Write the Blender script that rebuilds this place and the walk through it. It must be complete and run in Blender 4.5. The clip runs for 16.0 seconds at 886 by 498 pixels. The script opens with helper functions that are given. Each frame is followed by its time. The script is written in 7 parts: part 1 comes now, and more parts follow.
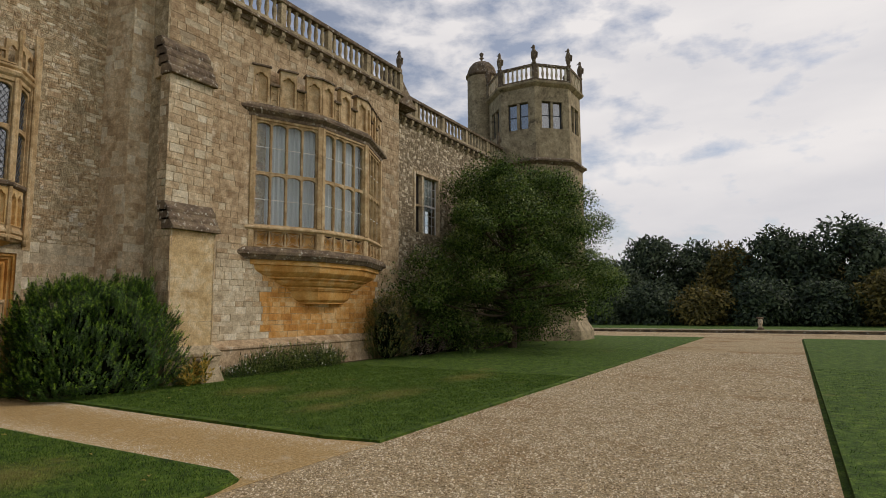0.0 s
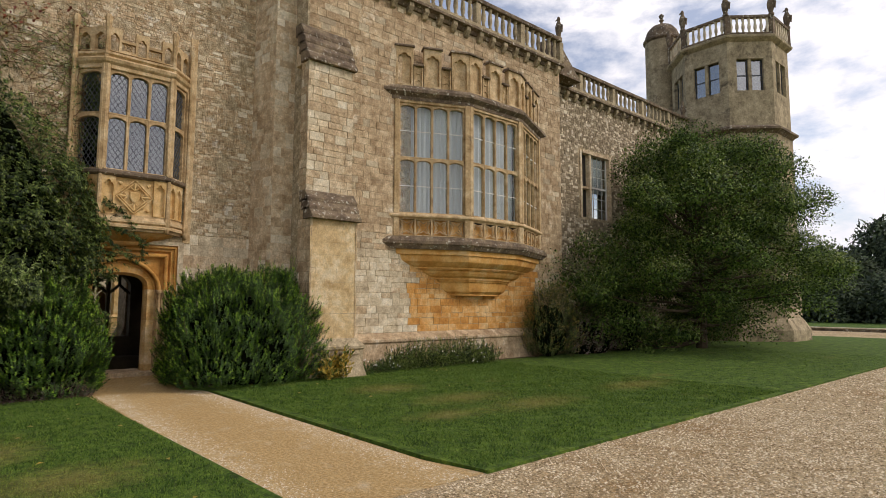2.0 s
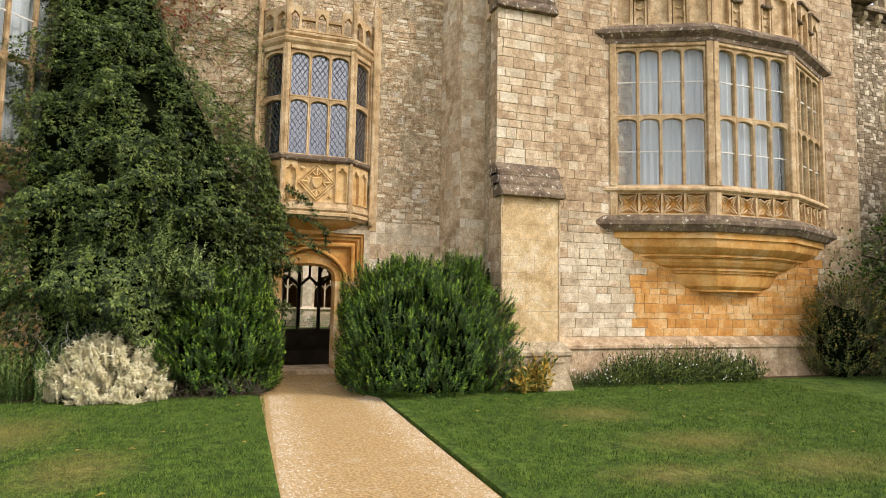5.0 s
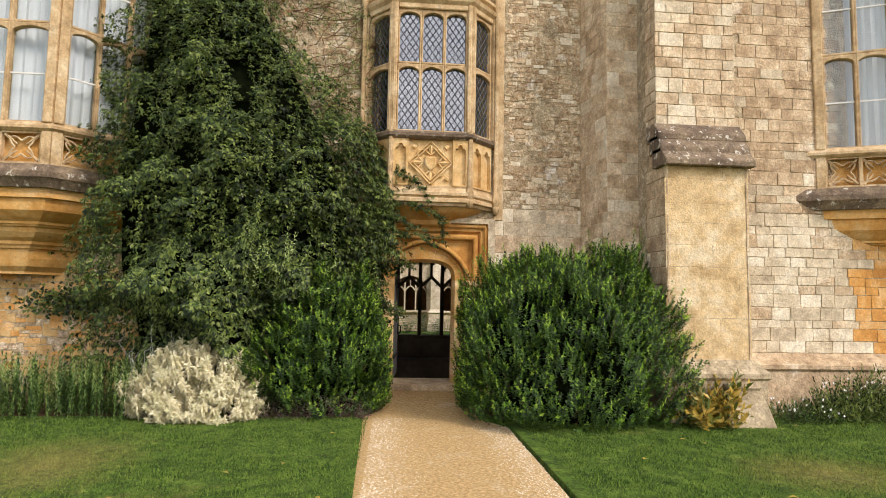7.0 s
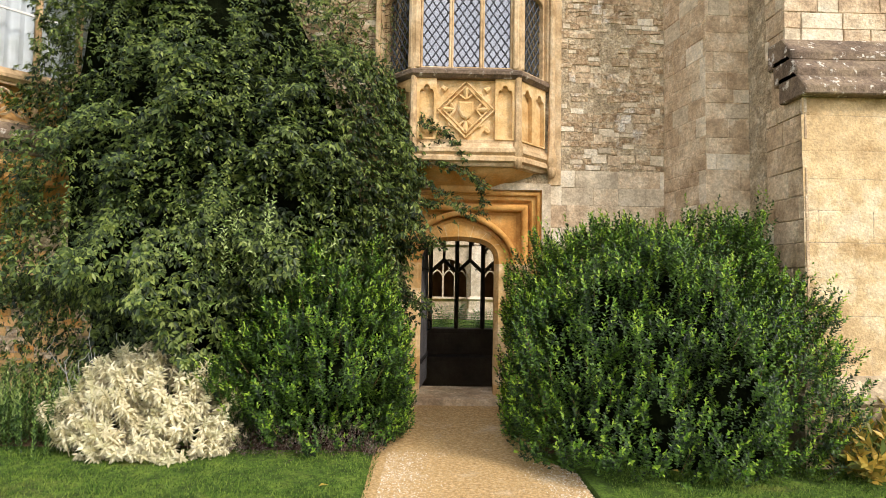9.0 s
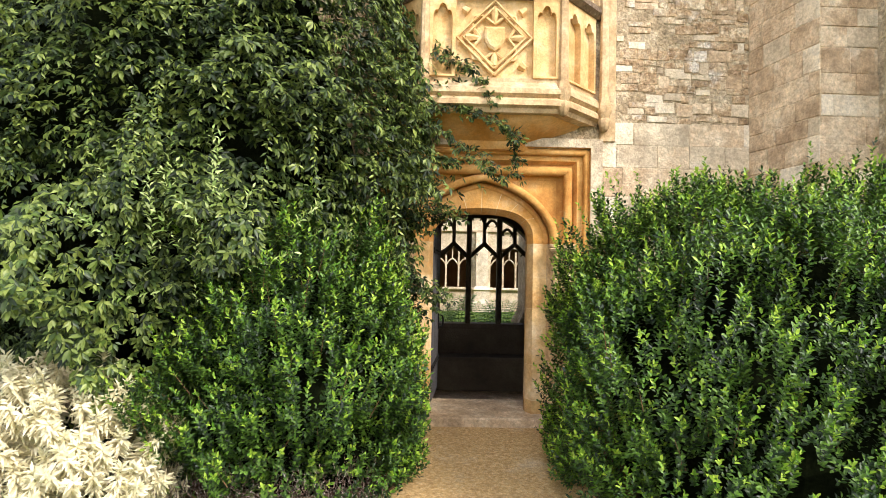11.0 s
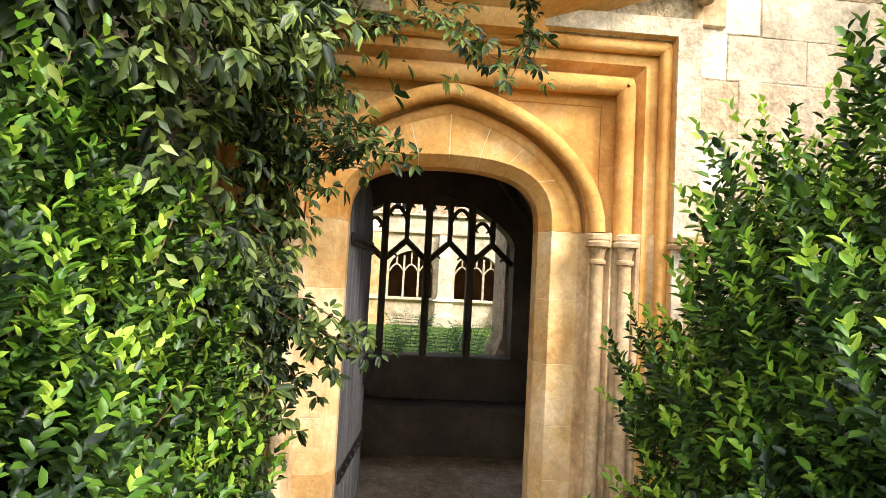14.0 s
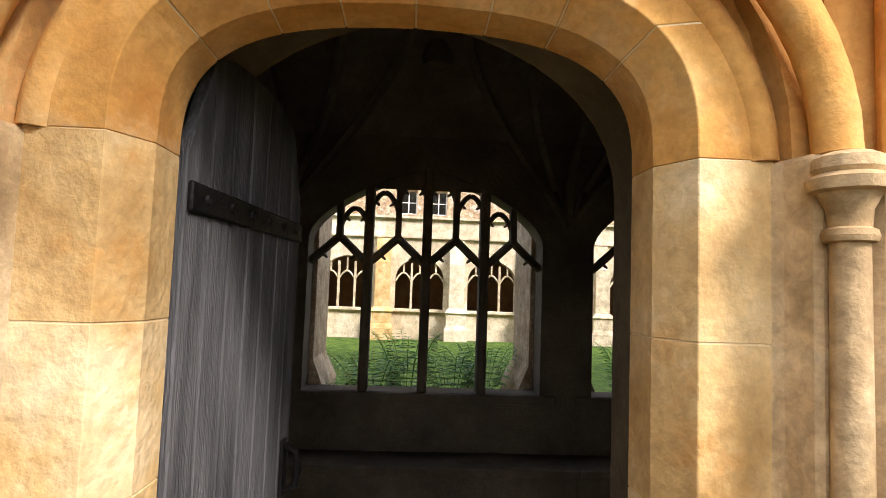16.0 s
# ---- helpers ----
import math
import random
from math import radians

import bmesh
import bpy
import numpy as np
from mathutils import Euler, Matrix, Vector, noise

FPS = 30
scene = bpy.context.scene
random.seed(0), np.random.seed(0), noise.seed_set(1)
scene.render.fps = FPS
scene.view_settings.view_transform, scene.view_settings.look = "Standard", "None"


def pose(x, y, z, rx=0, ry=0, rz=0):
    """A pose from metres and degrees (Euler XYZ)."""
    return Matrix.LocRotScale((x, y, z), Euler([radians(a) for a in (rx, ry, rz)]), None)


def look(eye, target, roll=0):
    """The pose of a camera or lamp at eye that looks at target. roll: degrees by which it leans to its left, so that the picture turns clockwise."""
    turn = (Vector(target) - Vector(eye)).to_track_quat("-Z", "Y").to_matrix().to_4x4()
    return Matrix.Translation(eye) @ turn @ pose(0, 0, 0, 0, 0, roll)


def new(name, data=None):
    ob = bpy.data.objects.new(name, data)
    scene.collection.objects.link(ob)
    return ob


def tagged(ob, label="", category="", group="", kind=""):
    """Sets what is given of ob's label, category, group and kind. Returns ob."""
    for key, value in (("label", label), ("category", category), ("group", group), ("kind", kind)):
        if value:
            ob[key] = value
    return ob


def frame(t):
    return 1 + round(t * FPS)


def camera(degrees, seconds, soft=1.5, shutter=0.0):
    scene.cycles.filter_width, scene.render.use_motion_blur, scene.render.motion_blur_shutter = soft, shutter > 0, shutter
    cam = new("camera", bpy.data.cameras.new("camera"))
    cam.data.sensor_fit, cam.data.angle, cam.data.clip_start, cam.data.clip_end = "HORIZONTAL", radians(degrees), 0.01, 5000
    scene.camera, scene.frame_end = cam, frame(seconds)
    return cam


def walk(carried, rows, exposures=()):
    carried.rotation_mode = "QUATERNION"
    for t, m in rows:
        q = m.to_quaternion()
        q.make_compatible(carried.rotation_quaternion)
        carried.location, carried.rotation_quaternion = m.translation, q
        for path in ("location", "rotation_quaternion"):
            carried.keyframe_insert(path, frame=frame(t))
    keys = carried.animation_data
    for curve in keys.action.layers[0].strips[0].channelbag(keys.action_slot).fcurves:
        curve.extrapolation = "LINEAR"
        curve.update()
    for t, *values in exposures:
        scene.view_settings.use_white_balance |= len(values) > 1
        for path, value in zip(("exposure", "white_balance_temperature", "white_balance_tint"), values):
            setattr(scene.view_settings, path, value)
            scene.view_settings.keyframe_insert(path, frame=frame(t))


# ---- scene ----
cam = camera(74.37, 16.0, soft=0.75)
ROWS = [
    (0, -0.118, 0.304, 1.716, 96.04, 0.33, 30.83),
    (0.5, -0.215, 0.813, 1.697, 96.18, 0.25, 34.02),
    (1, -0.214, 1.311, 1.714, 95.96, 0.18, 39.29),
    (1.5, -0.429, 1.773, 1.751, 95.67, 0.25, 45.22),
    (2, -0.552, 2.224, 1.727, 95.34, -0.22, 48.73),
    (2.5, -0.746, 2.658, 1.719, 94.92, -0.68, 53.42),
    (3, -0.983, 3.065, 1.711, 94.84, -0.89, 56.88),
    (3.5, -1.250, 3.460, 1.755, 94.54, -1.01, 59.63),
    (4, -1.602, 3.842, 1.749, 94.39, -1.11, 64.84),
    (6.5, -3.982, 4.701, 1.686, 95.21, -0.96, 80.73),
    (7, -4.558, 4.856, 1.697, 94.83, -1.09, 85.14),
    (7.5, -5.136, 4.999, 1.689, 94.07, -1.13, 87.43),
    (8, -5.694, 5.062, 1.711, 93.45, -1.15, 88.47),
    (8.5, -6.283, 5.078, 1.743, 93.37, -1.11, 88.86),
    (9, -6.872, 5.073, 1.759, 93.21, -0.98, 89.24),
    (11.5, -9.229, 4.858, 1.684, 91.72, -1.30, 88.49),
    (12, -9.812, 4.867, 1.698, 91.61, -1.64, 86.94),
    (12.5, -10.387, 4.951, 1.714, 91.58, -2.15, 85.76),
    (13, -10.933, 4.979, 1.723, 92.66, -2.55, 85.28),
    (13.5, -11.475, 5.087, 1.718, 93.10, -2.96, 85.06),
    (14, -11.972, 5.143, 1.726, 93.15, -2.95, 85.37),
    (14.5, -12.477, 5.180, 1.740, 93.00, -2.68, 85.89),
    (15, -12.956, 5.290, 1.744, 93.06, -2.48, 86.47),
    (15.5, -13.426, 5.341, 1.749, 93.48, -2.03, 86.71),
    (16, -13.911, 5.401, 1.744, 94.01, -2.04, 86.82),
]
walk(cam, [(t, pose(x, y, z, rx, ry, rz)) for t, x, y, z, rx, ry, rz in ROWS],
     exposures=[(0, -0.5, 6550, 14), (1.5, -0.2, 6500, 16), (3.5, 0.62, 6450, 17), (7, 0.85, 6400, 18), (9, 1.14, 6350, 17), (12, 1.92, 6200, 17), (14, 2.15, 6200, 15), (15, 2.2, 6150, 13), (16, 1.95, 6100, 17)])

# ---- sky, sun ----
world = bpy.data.worlds.new("sky")
scene.world = world
world.use_nodes = True
wn, wl = world.node_tree.nodes, world.node_tree.links
SUN_ELEV, SUN_AZ = 40.0, -42.0  # degrees; azimuth from +x towards -y
sky = wn.new("ShaderNodeTexSky")
sky.sky_type = "NISHITA"
sky.sun_disc = False
sky.sun_elevation = radians(SUN_ELEV)
sky.sun_rotation = radians(90 + SUN_AZ)
coord = wn.new("ShaderNodeTexCoord")
mapn = wn.new("ShaderNodeMapping")
mapn.inputs["Scale"].default_value = (1.0, 1.0, 2.0)
wl.new(coord.outputs["Generated"], mapn.inputs["Vector"])
cl = wn.new("ShaderNodeTexNoise")
cl.inputs["Scale"].default_value = 10.0
cl.inputs["Detail"].default_value = 9.0
cl.inputs["Roughness"].default_value = 0.55
cl.inputs["Distortion"].default_value = 0.1
wl.new(mapn.outputs["Vector"], cl.inputs["Vector"])
lean = wn.new("ShaderNodeVectorMath")   # thinner cloud towards the open blue, thicker towards the veiled sun
lean.operation = "DOT_PRODUCT"
lean.inputs[1].default_value = (0.28, 0.17, -0.12)
wl.new(coord.outputs["Generated"], lean.inputs[0])
cover = wn.new("ShaderNodeMath")
wl.new(cl.outputs["Fac"], cover.inputs[0])
wl.new(lean.outputs["Value"], cover.inputs[1])
cr = wn.new("ShaderNodeValToRGB")
cr.color_ramp.elements[0].position, cr.color_ramp.elements[0].color = 0.36, (0.22, 0.22, 0.22, 1)
cr.color_ramp.elements[1].position, cr.color_ramp.elements[1].color = 0.58, (1, 1, 1, 1)
wl.new(cover.outputs[0], cr.inputs["Fac"])
cl2 = wn.new("ShaderNodeTexNoise")
cl2.inputs["Scale"].default_value = 2.3
cl2.inputs["Detail"].default_value = 7.0
map2 = wn.new("ShaderNodeMapping")
map2.inputs["Scale"].default_value = (0.8, 0.8, 3.0)
map2.inputs["Location"].default_value = (3.1, 1.7, 0.4)
wl.new(coord.outputs["Generated"], map2.inputs["Vector"])
wl.new(map2.outputs["Vector"], cl2.inputs["Vector"])
cc = wn.new("ShaderNodeValToRGB")
cc.color_ramp.elements[0].position, cc.color_ramp.elements[0].color = 0.3, (6.0, 6.2, 6.6, 1)
cc.color_ramp.elements[1].position, cc.color_ramp.elements[1].color = 0.68, (8.9, 8.8, 8.6, 1)
wl.new(cl2.outputs["Fac"], cc.inputs["Fac"])
mixs = wn.new("ShaderNodeMixRGB")
wl.new(cr.outputs["Color"], mixs.inputs["Fac"])
wl.new(sky.outputs["Color"], mixs.inputs["Color1"])
wl.new(cc.outputs["Color"], mixs.inputs["Color2"])
bg = wn["Background"]
bg.inputs["Strength"].default_value = 0.13
wl.new(mixs.outputs["Color"], bg.inputs["Color"])

sun_data = bpy.data.lights.new("sun", "SUN")
sun_data.energy, sun_data.angle, sun_data.color = 1.5, radians(14), (1.0, 0.93, 0.82)
sun = new("sun", sun_data)
se, sa = radians(SUN_ELEV), radians(SUN_AZ)
sun.matrix_world = look((20 * math.cos(se) * math.cos(sa), -20 * math.cos(se) * math.sin(sa), 20 * math.sin(se)), (0, 0, 0))

# ---- materials ----
def rgb(h):
    return tuple(((int(h[i:i + 2], 16) / 255 + 0.055) / 1.055) ** 2.4 if int(h[i:i + 2], 16) > 10 else int(h[i:i + 2], 16) / 3294.6 for i in (0, 2, 4)) + (1.0,)


def material(name, colors, scale=1.0, rough=0.85, bump=0.3, bump_scale=60.0, island=0.0, objrand=0.0, stain=None, stain_scale=0.6,
             stain_edge=(0.5, 0.62), metal=0.0, spec=0.3, stretch=(1, 1, 1), translucent=0.0, bump_dist=0.02, grain=0.0, grain_scale=28.0, patches=(), patch_color=None):
    """Procedural surface: two or more base colours over two scales of noise, optional stains of a shape of their own, fine relief."""
    m = bpy.data.materials.new(name)
    m.use_nodes = True
    n, l = m.node_tree.nodes, m.node_tree.links
    p = n["Principled BSDF"]
    p.inputs["Roughness"].default_value = rough
    p.inputs["Metallic"].default_value = metal
    p.inputs["Specular IOR Level"].default_value = spec
    tc = n.new("ShaderNodeTexCoord")
    geo = n.new("ShaderNodeNewGeometry")
    mp = n.new("ShaderNodeMapping")
    mp.inputs["Scale"].default_value = stretch
    l.new(geo.outputs["Position"], mp.inputs["Vector"])
    a = n.new("ShaderNodeTexNoise")
    a.inputs["Scale"].default_value = scale
    a.inputs["Detail"].default_value = 8
    a.inputs["Roughness"].default_value = 0.65
    l.new(mp.outputs["Vector"], a.inputs["Vector"])
    fac = a.outputs["Fac"]
    for amount, source in ((island, geo.outputs["Random Per Island"]), (objrand, None)):
        if amount:
            if source is None:
                oi = n.new("ShaderNodeObjectInfo")
                source = oi.outputs["Random"]
            mm = n.new("ShaderNodeMath")
            mm.operation = "MULTIPLY_ADD"
            sub = n.new("ShaderNodeMath")
            sub.operation = "SUBTRACT"
            l.new(source, sub.inputs[0])
            sub.inputs[1].default_value = 0.5
            l.new(sub.outputs[0], mm.inputs[0])
            mm.inputs[1].default_value = amount
            l.new(fac, mm.inputs[2])
            fac = mm.outputs[0]
    r = n.new("ShaderNodeValToRGB")
    e = r.color_ramp.elements
    while len(e) < len(colors):
        e.new(0.5)
    for i, c in enumerate(colors):
        e[i].position = 0.28 + 0.44 * i / max(1, len(colors) - 1)
        e[i].color = c
    l.new(fac, r.inputs["Fac"])
    col = r.outputs["Color"]
    if stain:
        s = n.new("ShaderNodeTexNoise")
        s.inputs["Scale"].default_value = stain_scale
        s.inputs["Detail"].default_value = 9
        s.inputs["Roughness"].default_value = 0.7
        l.new(geo.outputs["Position"], s.inputs["Vector"])
        sr = n.new("ShaderNodeValToRGB")
        sr.color_ramp.elements[0].position, sr.color_ramp.elements[1].position = stain_edge
        l.new(s.outputs["Fac"], sr.inputs["Fac"])
        mx = n.new("ShaderNodeMixRGB")
        l.new(sr.outputs["Color"], mx.inputs["Fac"])
        l.new(col, mx.inputs["Color1"])
        mx.inputs["Color2"].default_value = stain
        col = mx.outputs["Color"]
    for px, py, rx, ry in patches:   # worn ovals with a ragged edge
        off = n.new("ShaderNodeMapping")
        off.vector_type = "POINT"
        off.inputs["Location"].default_value = (-px / rx, -py / ry, 0)
        off.inputs["Scale"].default_value = (1 / rx, 1 / ry, 0)
        l.new(geo.outputs["Position"], off.inputs["Vector"])
        far_ = n.new("ShaderNodeVectorMath")
        far_.operation = "LENGTH"
        l.new(off.outputs["Vector"], far_.inputs[0])
        rag = n.new("ShaderNodeTexNoise")
        rag.inputs["Scale"].default_value, rag.inputs["Detail"].default_value, rag.inputs["Roughness"].default_value = 5.0, 9, 0.85
        l.new(geo.outputs["Position"], rag.inputs["Vector"])
        edge = n.new("ShaderNodeMath")
        edge.operation = "MULTIPLY_ADD"
        edge.inputs[1].default_value = 3.2
        l.new(rag.outputs["Fac"], edge.inputs[0])
        l.new(far_.outputs["Value"], edge.inputs[2])
        pr = n.new("ShaderNodeMapRange")
        pr.inputs["From Min"].default_value, pr.inputs["From Max"].default_value = 1.6, 2.9
        pr.inputs["To Min"].default_value, pr.inputs["To Max"].default_value = 0.6, 0.0
        l.new(edge.outputs[0], pr.inputs["Value"])
        pm = n.new("ShaderNodeMixRGB")
        l.new(pr.outputs["Result"], pm.inputs["Fac"])
        l.new(col, pm.inputs["Color1"])
        pm.inputs["Color2"].default_value = patch_color
        col = pm.outputs["Color"]
    if grain:
        for size, share in ((grain_scale, grain), (grain_scale * 0.28, grain * 0.7)):
            gn = n.new("ShaderNodeTexNoise")
            gn.inputs["Scale"].default_value = size
            gn.inputs["Detail"].default_value = 5
            gn.inputs["Roughness"].default_value = 0.7
            gn.inputs["Distortion"].default_value = 0.6
            l.new(mp.outputs["Vector"], gn.inputs["Vector"])
            gr = n.new("ShaderNodeMapRange")
            gr.inputs["From Min"].default_value, gr.inputs["From Max"].default_value = 0.36, 0.64
            gr.inputs["To Min"].default_value, gr.inputs["To Max"].default_value = 1 - share, 1 + share * 0.75
            l.new(gn.outputs["Fac"], gr.inputs["Value"])
            gm = n.new("ShaderNodeVectorMath")
            gm.operation = "SCALE"
            l.new(col, gm.inputs[0])
            l.new(gr.outputs["Result"], gm.inputs["Scale"])
            col = gm.outputs["Vector"]
    l.new(col, p.inputs["Base Color"])
    if bump:
        b = n.new("ShaderNodeTexNoise")
        b.inputs["Scale"].default_value = bump_scale
        b.inputs["Detail"].default_value = 6
        l.new(mp.outputs["Vector"], b.inputs["Vector"])
        bn = n.new("ShaderNodeBump")
        bn.inputs["Strength"].default_value = bump
        bn.inputs["Distance"].default_value = bump_dist
        l.new(b.outputs["Fac"], bn.inputs["Height"])
        l.new(bn.outputs["Normal"], p.inputs["Normal"])
    if translucent:
        tr = n.new("ShaderNodeBsdfTranslucent")
        l.new(col, tr.inputs["Color"])
        ms = n.new("ShaderNodeMixShader")
        ms.inputs["Fac"].default_value = translucent
        l.new(p.outputs["BSDF"], ms.inputs[1])
        l.new(tr.outputs["BSDF"], ms.inputs[2])
        l.new(ms.outputs["Shader"], n["Material Output"].inputs["Surface"])
    return m


RUBBLE = material("rubble stone", [rgb("84694a"), rgb("b49a76"), rgb("dccbaa")], 7.5, 0.92, 1.0, 26, island=0.15, objrand=0.15, stain=rgb("ddd3bf"), stain_scale=1.9, stain_edge=(0.56, 0.66), grain=0.34, bump_dist=0.035)
RUBBLE_FAR = material("flint rubble", [rgb("8b7b62"), rgb("bfad90"), rgb("eae0ca")], 3.4, 0.92, 0.9, 18, island=0.45, objrand=0.4, grain=0.3)
TOWERSTONE = material("lichened tower limestone", [rgb("7e7059"), rgb("a99878"), rgb("c8b696")], 2.6, 0.93, 0.8, 22, stain=rgb("6a5e4b"), stain_scale=1.9, stain_edge=(0.54, 0.68), grain=0.3)
ASHLAR = material("weathered limestone", [rgb("9a8060"), rgb("c3aa87"), rgb("dfcdab")], 3.6, 0.9, 0.9, 30, island=0.17, objrand=0.17, stain=rgb("dfd2b9"), stain_scale=0.9, stain_edge=(0.58, 0.7), grain=0.26)
MORTAR = material("lime mortar", [rgb("8d7a5d"), rgb("b09d7c"), rgb("d6c7a8")], 6, 0.95, 1.0, 34, grain=0.36, bump_dist=0.03)
CREAM = material("dressed limestone", [rgb("93774f"), rgb("bfa277"), rgb("dac49d")], 3.4, 0.86, 0.35, 40, island=0.1, objrand=0.08, stain=rgb("6f5a40"), stain_scale=3.1, stain_edge=(0.58, 0.74), grain=0.2)
OCHRE = material("ochre limestone", [rgb("a8702e"), rgb("cf9b52"), rgb("e0b97c")], 2.2, 0.88, 0.25, 50, island=0.08, objrand=0.08, stain=rgb("dcc094"), stain_scale=1.3, stain_edge=(0.58, 0.76), grain=0.12)
OCHRE_BRICK = material("ochre stone block", [rgb("b07636"), rgb("cf974f"), rgb("dfbb85")], 2.6, 0.9, 0.6, 45, island=0.25, objrand=0.25, grain=0.2)
PALE = material("pale limestone", [rgb("aa987c"), rgb("d0bf9f"), rgb("e4d8be")], 3.0, 0.9, 0.7, 34, island=0.24, objrand=0.24, grain=0.22)
JAMB = material("door jamb limestone", [rgb("b68e54"), rgb("d2b078"), rgb("e6d0a6")], 3.4, 0.9, 0.38, 42, objrand=0.2, stain=rgb("c08a45"), stain_scale=2.6, stain_edge=(0.58, 0.72), grain=0.13)
LICHEN = material("lichened stone", [rgb("4c4033"), rgb("746350"), rgb("9c896c")], 2.5, 0.95, 0.7, 45, stain=rgb("cbc4b3"), stain_scale=8, stain_edge=(0.58, 0.62), grain=0.3)
# darker than the stone itself: the cloister's gloom is put into the colour
DARKSTONE = material("darkened cloister stone", [rgb("4a4136"), rgb("665a48"), rgb("7d6f58")], 1.5, 0.9, 0.4, 40, grain=0.12)
GRAVEL = material("gravel", [rgb("8c7350"), rgb("c9af84"), rgb("eedbb5")], 40, 0.95, 1.0, 90, stain=rgb("a98555"), stain_scale=0.35, stain_edge=(0.5, 0.66), bump_dist=0.03, grain=0.45, grain_scale=45)
PEBBLE = material("pebbles", [rgb("86704d"), rgb("cdb48a"), rgb("f2e2c2")], 3, 0.85, 0.2, 60, island=0.7)
PATHSAND = material("path gravel", [rgb("a37f4a"), rgb("caa76e"), rgb("e2c795")], 30, 0.95, 0.9, 110, stain=rgb("e2d0ac"), stain_scale=2.5, stain_edge=(0.55, 0.8), grain=0.25, grain_scale=90)
DRY = ((-7.2, 10.2, 0.5, 1.1), (-8.4, 9.6, 0.5, 1.0), (-7.35, 8.3, 0.35, 0.7), (-7.3, 13.6, 0.5, 1.1), (-7.2, 3.3, 0.6, 0.7), (-8.9, 2.8, 0.7, 0.5), (-10.6, 1.6, 1.0, 0.7), (-10.2, 9.2, 0.6, 0.8))
EARTH = material("earth", [rgb("3a2b1d"), rgb("56412c"), rgb("6e5a3e")], 6, 0.98, 1.0, 30)
TURF = material("turf", [rgb("2d430e"), rgb("4f691c"), rgb("748831")], 4.0, 0.95, 0.8, 120, stain=rgb("7c7a3a"), stain_scale=0.55, stain_edge=(0.6, 0.72), grain=0.5, grain_scale=34, patches=DRY, patch_color=rgb("99894d"))
GRASSBLADE = material("grass blade", [rgb("2c4712"), rgb("4d6d20"), rgb("7d9439")], 6.0, 0.7, 0, island=0.75, translucent=0.25, stain=rgb("8a8a42"), stain_scale=0.55, stain_edge=(0.6, 0.72), patches=DRY, patch_color=rgb("a39455"))
JOINT = material("pale pointing", [rgb("c9b184"), rgb("dcc79d"), rgb("e8d9b6")], 8, 0.95, 0.3, 90)
LEAD = material("lead", [rgb("3b3d40"), rgb("55585c"), rgb("6b6e72")], 8, 0.6, 0.1, 30, metal=0.6)
OLDWOOD = material("weathered oak", [rgb("2b2a2a"), rgb("474646"), rgb("686665")], 3.0, 0.75, 0.5, 30, stretch=(6, 6, 0.5), island=0.25)
IRON = material("iron", [rgb("1b1a19"), rgb("262422"), rgb("33302d")], 6, 0.55, 0.3, 40, metal=0.7)
WHITEPAINT = material("white paint", [rgb("cdc9bf"), rgb("dcd9d0"), rgb("e6e3dc")], 3, 0.5, 0.05, 40)
CURTAIN = material("curtain", [rgb("cfd2d2"), rgb("e2e4e4"), rgb("eeefee")], 1.5, 0.9, 0.1, 20, stretch=(8, 8, 0.4))
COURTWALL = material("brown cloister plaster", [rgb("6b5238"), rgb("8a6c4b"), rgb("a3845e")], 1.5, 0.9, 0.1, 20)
# room dimness is put into this dark colour; also fills the blocked light
DARKROOM = material("dark room tone", [rgb("2e2a25"), rgb("3a352e"), rgb("4a443b")], 1.5, 0.9, 0.1, 20)


def glass_material(name, tint, rough, ripple=0.08, gloss=0.06, grain=5):
    m = bpy.data.materials.new(name)
    m.use_nodes = True
    n, l = m.node_tree.nodes, m.node_tree.links
    n.remove(n["Principled BSDF"])
    tr = n.new("ShaderNodeBsdfTransparent")
    tr.inputs["Color"].default_value = tint
    gl = n.new("ShaderNodeBsdfGlossy")
    gl.inputs["Roughness"].default_value = rough
    lw = n.new("ShaderNodeLayerWeight")
    pw = n.new("ShaderNodeMath")
    pw.operation = "POWER"
    pw.inputs[1].default_value = 4.0
    l.new(lw.outputs["Facing"], pw.inputs[0])
    fr = n.new("ShaderNodeMath")
    fr.operation = "MULTIPLY_ADD"
    fr.inputs[1].default_value = 1 - gloss
    fr.inputs[2].default_value = gloss
    l.new(pw.outputs[0], fr.inputs[0])
    geo = n.new("ShaderNodeNewGeometry")
    nz = n.new("ShaderNodeTexNoise")
    nz.inputs["Scale"].default_value = grain
    l.new(geo.outputs["Position"], nz.inputs["Vector"])
    bp = n.new("ShaderNodeBump")
    bp.inputs["Strength"].default_value = ripple
    l.new(nz.outputs["Fac"], bp.inputs["Height"])
    l.new(bp.outputs["Normal"], gl.inputs["Normal"])
    mx = n.new("ShaderNodeMixShader")
    l.new(fr.outputs[0], mx.inputs["Fac"])
    l.new(tr.outputs[0], mx.inputs[1])
    l.new(gl.outputs[0], mx.inputs[2])
    l.new(mx.outputs[0], n["Material Output"].inputs["Surface"])
    return m


GLASS = glass_material("window glass", (0.85, 0.88, 0.88, 1), 0.02)
OLDGLASS = glass_material("leaded glass", (0.5, 0.56, 0.56, 1), 0.03, 0.45, 0.32, 9)


